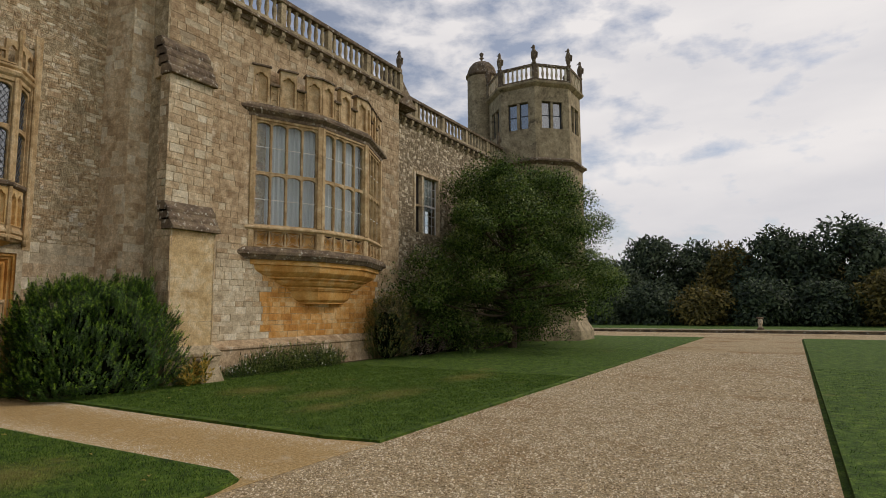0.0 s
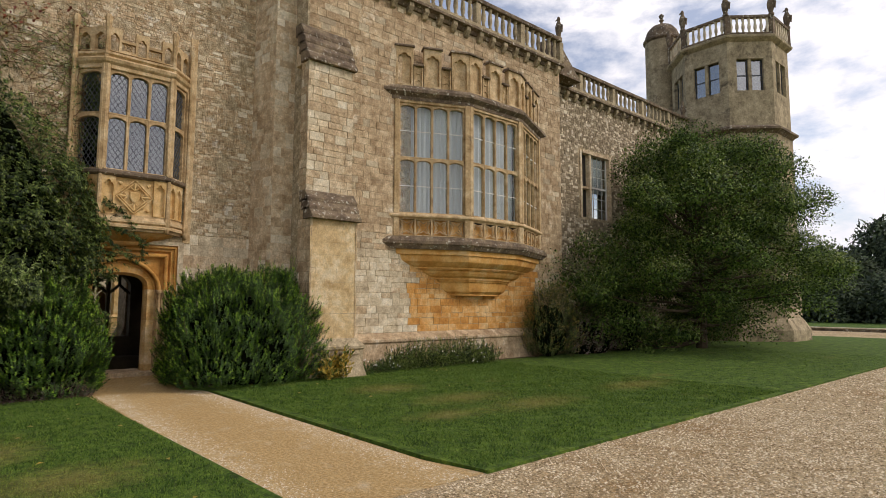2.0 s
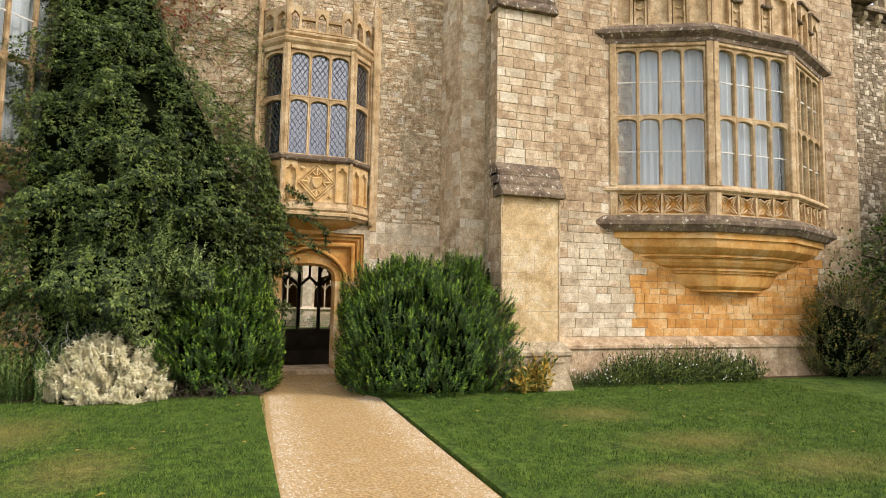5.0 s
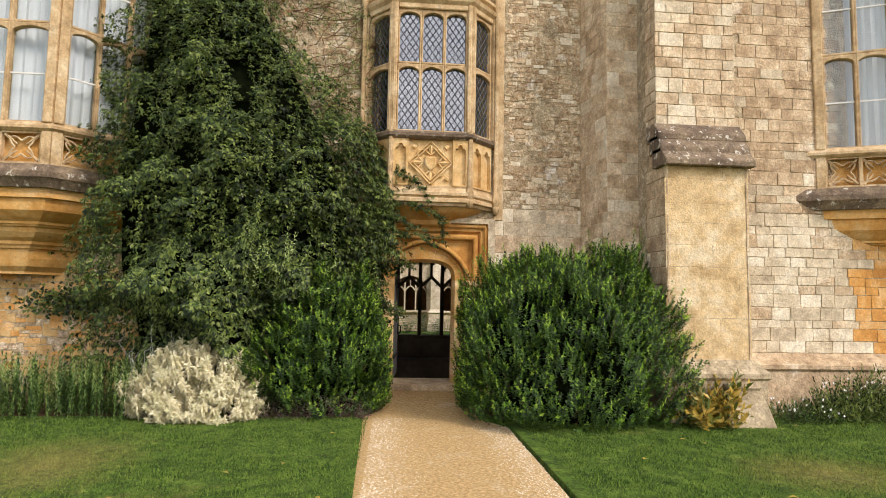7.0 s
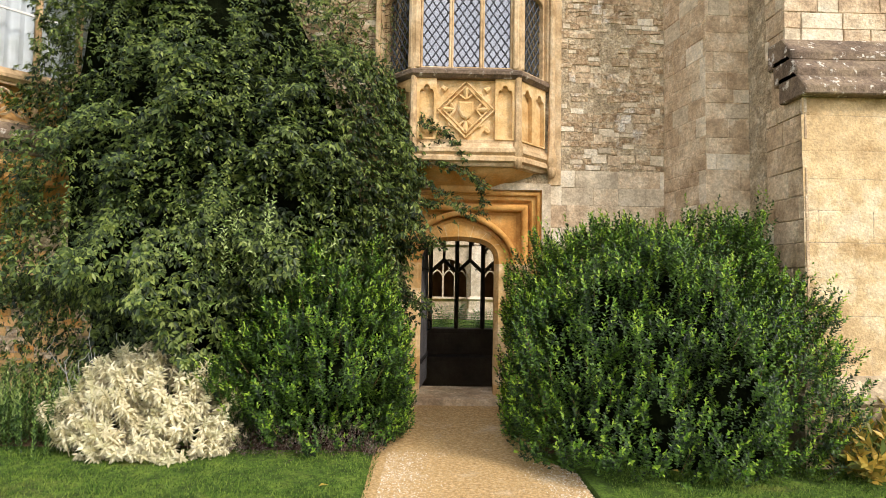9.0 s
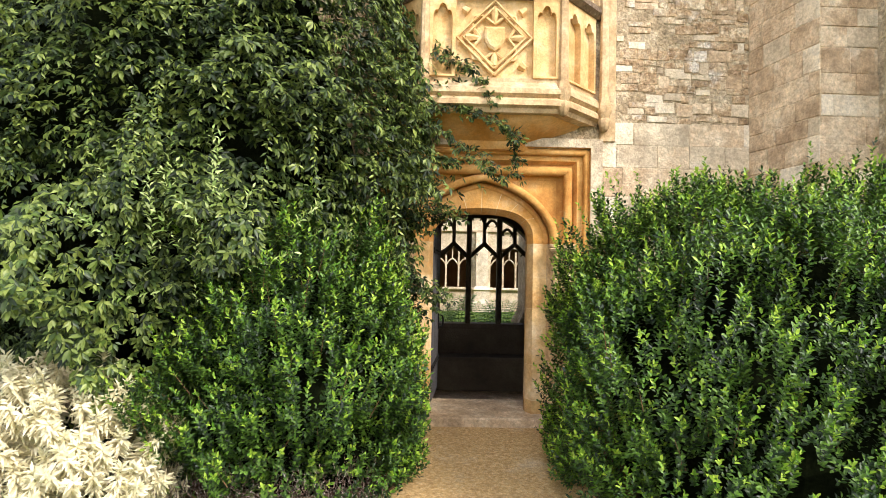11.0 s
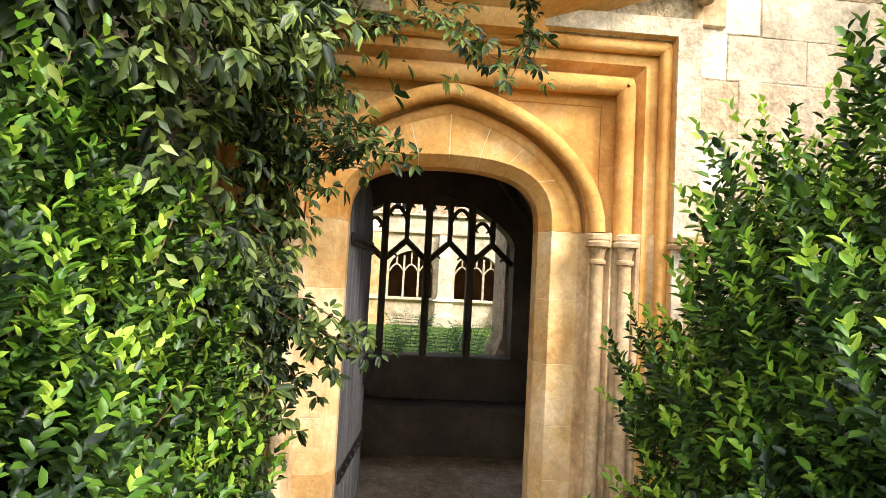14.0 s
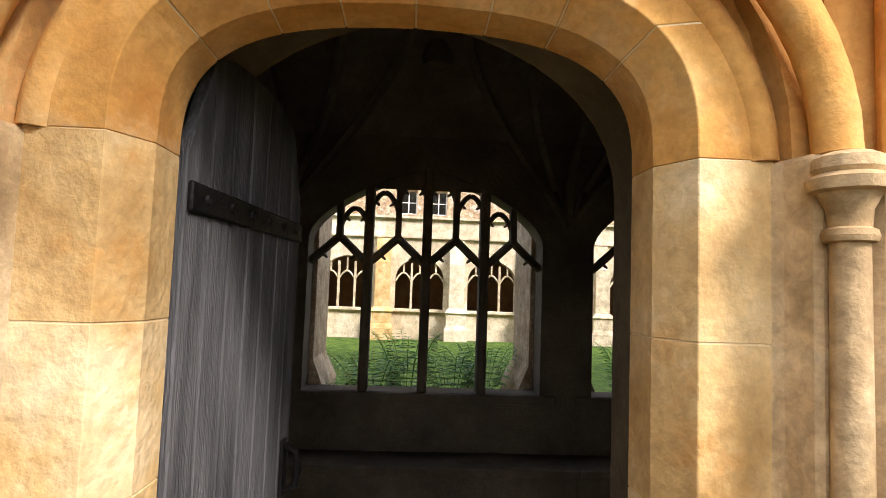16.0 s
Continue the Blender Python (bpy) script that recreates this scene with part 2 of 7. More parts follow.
# ---- mesh helpers ----
class Geo:
    """Collects vertices and faces; make() links them as one mesh object."""
    def __init__(self):
        self.v, self.f = [], []

    def add(self, verts, faces):
        o = len(self.v)
        self.v += [tuple(p) for p in verts]
        self.f += [tuple(i + o for i in f) for f in faces]
        return self

    def box(self, x0, x1, y0, y1, z0, z1):
        v = [(x, y, z) for z in (z0, z1) for y in (y0, y1) for x in (x0, x1)]
        return self.add(v, [(0, 2, 3, 1), (4, 5, 7, 6), (0, 1, 5, 4), (2, 6, 7, 3), (0, 4, 6, 2), (1, 3, 7, 5)])

    def prism(self, poly, z0, z1):
        """poly: plan points, anticlockwise."""
        n = len(poly)
        v = [(x, y, z0) for x, y in poly] + [(x, y, z1) for x, y in poly]
        return self.add(v, [tuple(range(n))[::-1], tuple(range(n, 2 * n))] + [(i, (i + 1) % n, n + (i + 1) % n, n + i) for i in range(n)])

    def loft(self, rings, caps=True, closed=True):
        n = len(rings[0])
        v = [p for r in rings for p in r]
        f = []
        for k in range(len(rings) - 1):
            for i in range(n if closed else n - 1):
                j = (i + 1) % n
                f.append((k * n + i, k * n + j, (k + 1) * n + j, (k + 1) * n + i))
        if caps:
            f += [tuple(range(n))[::-1], tuple(range((len(rings) - 1) * n, len(rings) * n))]
        return self.add(v, f)

    def lathe(self, profile, x, y, n=16, squash=1.0):
        """profile: (radius, z) from the foot up."""
        return self.loft([[(x + r * math.cos(6.28318 * i / n), y + squash * r * math.sin(6.28318 * i / n), z) for i in range(n)] for r, z in profile])

    def tube(self, pts, r, n=8):
        rings = []
        pts = [Vector(p) for p in pts]
        flat = [k for k in range(3) if max(p[k] for p in pts) - min(p[k] for p in pts) < 1e-6]
        for i, p in enumerate(pts):
            d = (pts[min(i + 1, len(pts) - 1)] - pts[max(i - 1, 0)]).normalized()
            ref = Vector([float(k == flat[0]) for k in range(3)]) if flat else (Vector((0, 0, 1)) if abs(d.z) < 0.9 else Vector((1, 0, 0)))
            s = d.cross(ref).normalized()
            u = s.cross(d)
            rr = r[i] if isinstance(r, (list, tuple)) else r
            rings.append([tuple(p + rr * (math.cos(6.28318 * k / n) * s + math.sin(6.28318 * k / n) * u)) for k in range(n)])
        return self.loft(rings)

    def moved(self, m):
        self.v = [tuple(m @ Vector(p)) for p in self.v]
        return self

    def make(self, name, mat, parent=None, label="", smooth=0, bevel=0.0):
        me = bpy.data.meshes.new(name)
        me.from_pydata(self.v, [], self.f)
        bm = bmesh.new()
        bm.from_mesh(me)
        bmesh.ops.remove_doubles(bm, verts=bm.verts, dist=1e-5)
        bmesh.ops.recalc_face_normals(bm, faces=bm.faces)
        if bevel:
            edges = [e for e in bm.edges if len(e.link_faces) == 2 and e.calc_face_angle(0) > 0.5]
            bmesh.ops.bevel(bm, geom=edges, offset=bevel, segments=1, affect="EDGES", clamp_overlap=True)
        bm.to_mesh(me)
        bm.free()
        if smooth:
            me.polygons.foreach_set("use_smooth", [True] * len(me.polygons))
            me.set_sharp_from_angle(angle=radians(smooth))
        me.materials.append(mat)
        ob = new(name, me)
        if parent:
            ob.parent = parent
        if label:
            ob["label"] = label
        return ob


def thing(name, x, y, z, label, category, group="", kind=""):
    """An Empty at a thing's base; its parts are children in world coordinates."""
    ob = new(name)
    ob.empty_display_size = 0.2
    ob.matrix_world = Matrix.Translation((x, y, z))
    return tagged(ob, label, category, group, kind)


def under(ob, parent):
    """Parent ob without moving it."""
    ob.parent = parent
    ob.matrix_parent_inverse = parent.matrix_basis.inverted()
    return ob


def mitred(path, off):
    """An open plan polyline shifted by off to its right, with mitred corners."""
    out = []
    for i, p in enumerate(path):
        p = Vector(p)
        ns = []
        if i:
            d = (p - Vector(path[i - 1])).normalized()
            ns.append(Vector((d.y, -d.x)))
        if i < len(path) - 1:
            d = (Vector(path[i + 1]) - p).normalized()
            ns.append(Vector((d.y, -d.x)))
        n = sum(ns, Vector((0, 0))).normalized()
        out.append(p + n * off / max(0.3, n.dot(ns[0])))
    return out


def moulding(geo, path, profile):
    """Sweeps a closed profile of (outward, z) along a plan polyline."""
    cols = [mitred(path, o) for o, z in profile]
    rings = [[(cols[k][i].x, cols[k][i].y, profile[k][1]) for k in range(len(profile))] for i in range(len(path))]
    return geo.loft(rings)


def tudor(u, rise, round_=2.3, point=0.18):
    """Height of a four-centred arch at u in -1..1."""
    a = min(1.0, abs(u))
    return rise * ((1 - point) * (1 - a ** round_) ** (1 / round_) + point * (1 - a))


def arch_cell(geo, u0, u1, v0, v1, jamb, sill, spring, rise, w0, w1, n=10, cusp=0.0, round_=2.3, point=0.18):
    """A pierced stone panel u0..u1, v0..v1 between depths w0 (back) and w1 (front), in (u, w, v) axes."""
    a, b = u0 + jamb, u1 - jamb
    c, h = (a + b) / 2, (b - a) / 2
    inner, outer = [(a, v0 + sill)], [(u0, v0)]
    inner.append((a, spring)); outer.append((u0, spring))
    for i in range(1, n):
        t = -math.cos(math.pi * i / n)
        v = spring + tudor(t, rise, round_, point) - cusp * math.exp(-((abs(t) - 0.55) / 0.14) ** 2)
        inner.append((c + h * t, v)); outer.append((u0 + (u1 - u0) * (i - 1) / (n - 2), v1))
    inner.append((b, spring)); outer.append((u1, spring))
    inner.append((b, v0 + sill)); outer.append((u1, v0))
    m = len(inner)
    outer[2:2] = []
    v = []
    for w in (w0, w1):
        v += [(p[0], w, p[1]) for p in outer] + [(p[0], w, p[1]) for p in inner]
    f = []
    for i in range(m):
        j = (i + 1) % m
        f.append((i, j, m + j, m + i))
        f.append((2 * m + i, 3 * m + i, 3 * m + j, 2 * m + j))
        if sill <= 0 and j == 0:
            continue
        f.append((m + i, m + j, 3 * m + j, 3 * m + i))
        f.append((i, 2 * m + i, 2 * m + j, j))
    return geo.add(v, f)


def face_frame(p, q):
    """Local axes of a wall face: u along from p to q, w outwards (to the right of p-q), v up."""
    d = (Vector(q) - Vector(p)).normalized()
    return Matrix(((d.x, d.y, 0, p[0]), (d.y, -d.x, 0, p[1]), (0, 0, 1, 0), (0, 0, 0, 1))), (Vector(q) - Vector(p)).length


# ---- ground ----
def slab(name, poly, z0, z1, mat, label, category):
    ob = Geo().prism(poly, z0, z1).make(name, mat)
    return tagged(ob, label, category, kind="structure")


LAWN_Z, PATH_Z = 0.035, 0.0
ground = Geo()
R = 900
HX0, HX1, HY0, HY1 = -19.9, -15.1, -8.0, 18.0  # the sunk cloister walk
ground.add([(-R, -R, -0.06), (R, -R, -0.06), (R, R, -0.06), (-R, R, -0.06), (HX0, HY0, -0.06), (HX1, HY0, -0.06), (HX1, HY1, -0.06), (HX0, HY1, -0.06)],
           [(0, 1, 5, 4), (1, 2, 6, 5), (2, 3, 7, 6), (3, 0, 4, 7)])
tagged(ground.make("ground", TURF), "rough green meadow reaching to the horizon", "ground", kind="structure")
slab("road", [(-4.9, -30), (0.18, -30), (0.18, 39.2), (18, 41), (18, 47.6), (-26, 47.6), (-26, 39.2), (-4.9, 39.2)], -0.05, PATH_Z, GRAVEL, "broad pale gravel drive along the house", "drive")
path_poly = [(-4.9, 4.0), (-4.9, 6.62), (-5.7, 6.45), (-12.4, 6.40), (-12.9, 6.12), (-13.6, 5.98), (-13.6, 4.8), (-13.1, 4.62), (-12.8, 4.4)]
slab("pavement_side", path_poly[::-1], -0.05, PATH_Z + 0.003, PATHSAND, "yellow gravel footpath to the arched door", "footpath")
ramp = Geo()
ramp.loft([[(-13.0, 4.5, 0.0), (-13.0, 6.3, 0.0)], [(-13.7, 4.55, 0.03), (-13.7, 6.1, 0.03)], [(-14.4, 4.5, 0.10), (-14.4, 6.3, 0.10)], [(-14.95, 4.4, 0.11), (-14.95, 6.4, 0.11)]], caps=False, closed=False)
tagged(ramp.make("pavement_ramp", PATHSAND), "trodden yellow gravel rising to the doorstep", "footpath", kind="structure")
north_lawn = [(-4.86, 6.62), (-4.86, 39.2), (-12.9, 39.2), (-12.9, 6.1), (-12.4, 6.44), (-5.7, 6.49)]
slab("lawn_house", north_lawn, -0.05, LAWN_Z, TURF, "mown green lawn with a few dry patches", "lawn")
south_lawn = [(-4.92, -30), (-4.92, 4.1), (-5.05, 4.5), (-5.4, 4.66), (-12.8, 4.48), (-12.9, 4.3), (-12.9, -30)]
slab("lawn_path", south_lawn, -0.05, LAWN_Z, TURF, "mown green lawn beside the footpath", "lawn")
slab("lawn_park", [(0.26, -30), (40, -30), (40, 39.5), (0.26, 39.2)], -0.05, LAWN_Z, TURF, "mown green lawn beside the drive", "lawn")
slab("bed_north", [(-12.9, 6.15), (-12.9, 39), (-15.0, 39), (-15.0, 6.15)], -0.05, 0.03, EARTH, "bare brown earth of the flower bed", "flower bed")
slab("bed_south", [(-12.9, -30), (-12.9, 4.4), (-13.6, 4.75), (-15.0, 4.6), (-15.0, -30)], -0.05, 0.03, EARTH, "bare brown earth of the flower bed", "flower bed")

# ---- house walls ----
XA, XB, XE = -14.82, -13.33, -14.2   # faces of the entrance wall, the bay wall, the far wall
DY = 5.39                            # middle of the door
house_label = "weathered limestone wall of an old abbey house"
wall = Geo()
for y0, y1, z0, z1 in ((-14, DY - 1.12, -0.1, 11.5), (DY + 1.12, 8.3, -0.1, 11.5), (DY - 1.12, DY + 1.12, 3.02, 4.05), (DY - 1.12, DY + 1.12, 7.3, 11.5),
                       (DY - 1.12, DY - 0.95, 4.05, 7.3), (DY + 0.95, DY + 1.12, 4.05, 7.3)):
    wall.box(XA - 0.7, XA, y0, y1, z0, z1)
wall_a = tagged(wall.make("wall_entrance", MORTAR), "rubble stone wall round the arched doorway", "wall", kind="structure")
w = Geo().prism([(-14.83, 8.21), (-13.92, 8.37), (-13.92, 8.92), (-13.48, 8.97), (-13.48, 9.05), (-14.9, 9.05), (-14.9, 8.21)], -0.1, 11.5)
wall_t = tagged(w.make("wall_turret", ASHLAR), "stepped limestone corner turret of the house", "wall", kind="structure")
w = Geo()
w.box(XB - 0.6, XB, 8.9, 12.2, -0.1, 10.4).box(XB - 0.6, XB, 17.2, 19.05, -0.1, 10.4).box(XB - 0.6, XB, 12.2, 17.2, -0.1, 3.9).box(XB - 0.6, XB, 12.2, 17.2, 7.4, 10.4)
wall_b = tagged(w.make("wall_bay", MORTAR), "coursed limestone wall carrying the bay window", "wall", kind="structure")
w = Geo()
w.box(XE - 0.6, XE, 19.05, 21.45, -0.1, 10.15).box(XE - 0.6, XE, 23.55, 31, -0.1, 10.15).box(XE - 0.6, XE, 21.45, 23.55, -0.1, 5.2).box(XE - 0.6, XE, 21.45, 23.55, 7.85, 10.15)
w.box(XE - 0.6, XB - 0.6, 18.5, 19.05, -0.1, 10.15)
wall_e = tagged(w.make("wall_range", MORTAR), "grey rubble wall of the long range", "wall", kind="structure")

# closing walls and roofs, never seen; added to keep daylight out of the interior
w = Geo().box(-34, -14.5, -14.3, -14.0, -0.1, 11.5).box(-19.9, XA, -14, 8.3, 11.2, 11.4).box(-19.95, -19.6, -14, 19, 4.2, 11.4).box(-19.9,XA-0.5,8.2,19,10.0,11.3).box(-19.9, XB - 0.1, 9.0, 19, 10.0, 10.2).box(-19.9, XE - 0.1, 19, 31, 9.8, 10.0)
tagged(w.make("roof", DARKSTONE), "unseen closing roof and walls keeping daylight out of the house", "roof", kind="structure")


def merlon_rail(y0, y1, x, z, step, height, name, label, group):
    """A stone balustrade along y: coping, base, square piers and slender uprights."""
    rail = thing(name, x, (y0 + y1) / 2, z, label, "balustrade", group)
    under(Geo().box(x - 0.16, x + 0.12, y0, y1, z + height - 0.15, z + height).make("coping", LICHEN, bevel=0.02), rail)
    under(Geo().box(x - 0.14, x + 0.1, y0, y1, z, z + 0.14).make("base", TOWERSTONE, bevel=0.02), rail)
    n = int((y1 - y0) / step)
    prof = [(0.07, 0.14), (0.08, 0.2), (0.05, 0.26), (0.085, 0.45), (0.075, 0.6), (0.05, height - 0.25), (0.08, height - 0.2), (0.08, height - 0.15)]
    mesh = None
    for i in range(n + 1):
        yy = y0 + (y1 - y0) * i / n
        if i % 7 == 0:
            under(Geo().box(x - 0.12, x + 0.08, yy - 0.11, yy + 0.11, z + 0.13, z + height - 0.14).make("pier", TOWERSTONE, bevel=0.01), rail)
        else:
            if mesh is None:
                ob = Geo().lathe([(r * 0.9, q) for r, q in prof], 0, 0, 8).make("baluster", TOWERSTONE, smooth=40)
                mesh = ob.data
            else:
                ob = new("baluster", mesh)
            ob.matrix_world = Matrix.Translation((x - 0.02, yy, z))
            under(ob, rail)
    return rail


def corbel_cornice(y0, y1, x, z, parent):
    g = Geo()
    moulding(g, [(x, y0), (x, y1)][::1], [(-0.05, z - 0.22), (0.06, z - 0.2), (0.1, z - 0.1), (0.24, z - 0.06), (0.24, z + 0.02), (-0.05, z + 0.04)])
    under(g.make("cornice", LICHEN), parent)
    n = int((y1 - y0) / 0.55)
    mesh = None
    for i in range(n):
        yy = y0 + (i + 0.5) * (y1 - y0) / n
        if mesh is None:
            ob = Geo().loft([[(0, -0.08, -0.32), (0, 0.08, -0.32), (0, 0.08, 0), (0, -0.08, 0)], [(0.08, -0.08, -0.28), (0.08, 0.08, -0.28), (0.08, 0.08, 0), (0.08, -0.08, 0)],
                             [(0.19, -0.08, -0.12), (0.19, 0.08, -0.12), (0.19, 0.08, 0), (0.19, -0.08, 0)]]).make("corbel", TOWERSTONE)
            mesh = ob.data
        else:
            ob = new("corbel", mesh)
        ob.matrix_world = Matrix.Translation((x, yy, z - 0.08))
        under(ob, parent)


rail_b = merlon_rail(8.4, 19.05, XB + 0.06, 10.42, 0.3, 1.0, "parapet_balustrade", "weathered stone balustrade on the bay wall parapet", "roof balustrades")
corbel_cornice(8.4, 19.1, XB, 10.38, rail_b)
rail_e = merlon_rail(19.1, 30.6, XE + 0.06, 10.17, 0.33, 0.95, "parapet_balustrade", "weathered stone balustrade on the long range parapet", "roof balustrades")
corbel_cornice(19.1, 30.6, XE, 10.13, rail_e)
# roof gable behind the end of the balustrade
tagged(Geo().loft([[(-14.2, 19.0, 10.2), (-14.2, 19.0, 11.6), (-14.2, 20.6, 10.2)], [(-13.4, 19.0, 10.2), (-13.4, 19.0, 11.55), (-13.4, 20.5, 10.2)]]).make("gable_coping", LICHEN), "sloping lichened stone gable end", "gable", kind="structure")


# ---- buttress ----
but = thing("buttress", -12.9, 9.4, 0, "tall stepped limestone buttress with lichened weatherings", "buttress")
BY0, BY1 = 8.76, 10.03
core = Geo().box(XB - 0.05, -12.66, BY0 + 0.03, BY1 - 0.03, -0.05, 3.75).box(XB - 0.05, -12.95, BY0 + 0.05, BY1 - 0.05, 3.7, 7.7)
under(core.make("core", MORTAR), but)


def weathering(x_low, x_high, z_low, z_high, courses):
    """Lapped sloping slabs from a low outer edge up to a high inner edge."""
    for i in range(courses):
        a, b = i / courses, (i + 1) / courses
        xl, xh = x_low + (x_high - x_low) * a, x_low + (x_high - x_low) * b
        zl, zh = z_low + (z_high - z_low) * a, z_low + (z_high - z_low) * b
        e = 0.1 if i == 0 else 0.078
        ring = lambda y: [(xh - 0.25, y, zl - 0.02), (xl + e, y, zl - 0.03), (xl + e, y, zl + 0.06), (xh + e * 0.25, y, zh + 0.04), (xh - 0.25, y, zh + 0.05)]
        under(Geo().loft([ring(BY0 - 0.05), ring(BY1 + 0.05)]).make("weathering_slab", LICHEN, bevel=0.012), but)
    under(Geo().loft([[(x_low + 0.02, y, z_low - 0.02), (x_high, y, z_high), (x_high - 0.3, y, z_high), (x_high - 0.3, y, z_low - 0.02)] for y in (BY0 + 0.02, BY1 - 0.02)]).make("core_slope", ASHLAR), but)


weathering(-12.62, -12.92, 3.72, 4.36, 3)
weathering(-12.92, -13.33, 7.62, 8.6, 4)
ring = lambda o, z: [(-13.3, BY0 - o, z), (-12.62 + o, BY0 - o, z), (-12.62 + o, BY1 + o, z), (-13.3, BY1 + o, z)]
under(Geo().loft([ring(0.12, -0.05), ring(0.12, 0.62), ring(0.16, 0.66), ring(0.16, 0.72), ring(0.1, 0.78), ring(0.0, 0.9)]).make("plinth", TOWERSTONE), but)
stub = Geo().loft([[(-13.0, 9.45, 0.0), (-12.2, 9.42, 0.0), (-12.18, 10.08, 0.0), (-13.0, 10.15, 0.0)], [(-13.0, 9.47, 0.3), (-12.3, 9.46, 0.3), (-12.28, 10.02, 0.3), (-13.0, 10.1, 0.3)], [(-13.0, 9.5, 0.52), (-12.36, 9.5, 0.52), (-12.36, 9.94, 0.52), (-13.0, 10.0, 0.52)], [(-13.0, 9.47, 0.54), (-12.32, 9.47, 0.54), (-12.32, 9.97, 0.54), (-13.0, 10.03, 0.54)], [(-13.0, 9.5, 0.6), (-12.38, 9.5, 0.6), (-12.38, 9.94, 0.6), (-13.0, 10.0, 0.6)]])
tagged(stub.make("stone_block", TOWERSTONE, bevel=0.03), "pale worn stone block at the buttress foot", "stone block")
# plinth of the bay wall
g = Geo()
moulding(g, [(XB, 10.0), (XB, 19.05)], [(-0.1, -0.05), (0.16, -0.05), (0.16, 0.68), (0.21, 0.72), (0.21, 0.78), (0.1, 0.86), (0.0, 0.95), (-0.1, 0.95)])
tagged(g.make("plinth", ASHLAR), "moulded limestone plinth along the bay wall", "plinth", kind="structure")


# ---- bay windows ----
def extended(path, by):
    a, b = Vector(path[0]), Vector(path[1])
    c, d = Vector(path[-2]), Vector(path[-1])
    p, q = a - (b - a).normalized() * by, d + (d - c).normalized() * by
    return [tuple(p), *path[1:-1], tuple(q)]


def ring_path(path, scale, back):
    """The bay's plan drawn in towards the middle of its wall line, closed behind."""
    mx, my = (path[0][0] + path[-1][0]) / 2 - back, (path[0][1] + path[-1][1]) / 2
    return [(mx + (x - mx) * scale, my + (y - my) * scale) for x, y in path] + [(mx - 0.2, my + (path[-1][1] - my) * scale), (mx - 0.2, my + (path[0][1] - my) * scale)]


def quatrefoil(geo, u, v, r, w):
    pts = []
    for i in range(33):
        t = 6.28318 * i / 32
        q = r * (0.72 + 0.26 * math.cos(4 * t + math.pi))
        pts.append((u + q * math.cos(t), w, v + q * math.sin(t)))
    return geo.tube(pts, 0.016, 5)


def lattice(geo, u0, u1, v0, v1, step, slope, w):
    """Diagonal lead strips clipped to a rectangle."""
    k = slope
    for s in (1, -1):
        c = v0 - k * (u1 - u0) - step if s > 0 else v0
        top = v1 if s > 0 else v1 + k * (u1 - u0) + step
        while c < top:
            pts = []
            for u in (u0, u1):
                pts.append((u, c + s * k * (u - u0)))
            (ua, va), (ub, vb) = pts
            lo, hi = 0.0, 1.0
            dv = vb - va
            t0, t1 = sorted(((v0 - va) / dv, (v1 - va) / dv))
            lo, hi = max(lo, t0), min(hi, t1)
            if hi - lo > 0.02:
                a = (ua + (ub - ua) * lo, va + dv * lo)
                b = (ua + (ub - ua) * hi, va + dv * hi)
                nx, nv = -(b[1] - a[1]), b[0] - a[0]
                l = math.hypot(nx, nv)
                nx, nv = nx / l * 0.008, nv / l * 0.008
                geo.add([(a[0] + nx, w, a[1] + nv), (a[0] - nx, w, a[1] - nv), (b[0] - nx, w, b[1] - nv), (b[0] + nx, w, b[1] + nv),
                         (a[0], w + 0.008, a[1]), (b[0], w + 0.008, b[1])], [(0, 1, 4), (1, 2, 5, 4), (2, 3, 5), (3, 0, 4, 5), (0, 3, 2, 1)])
            c += step


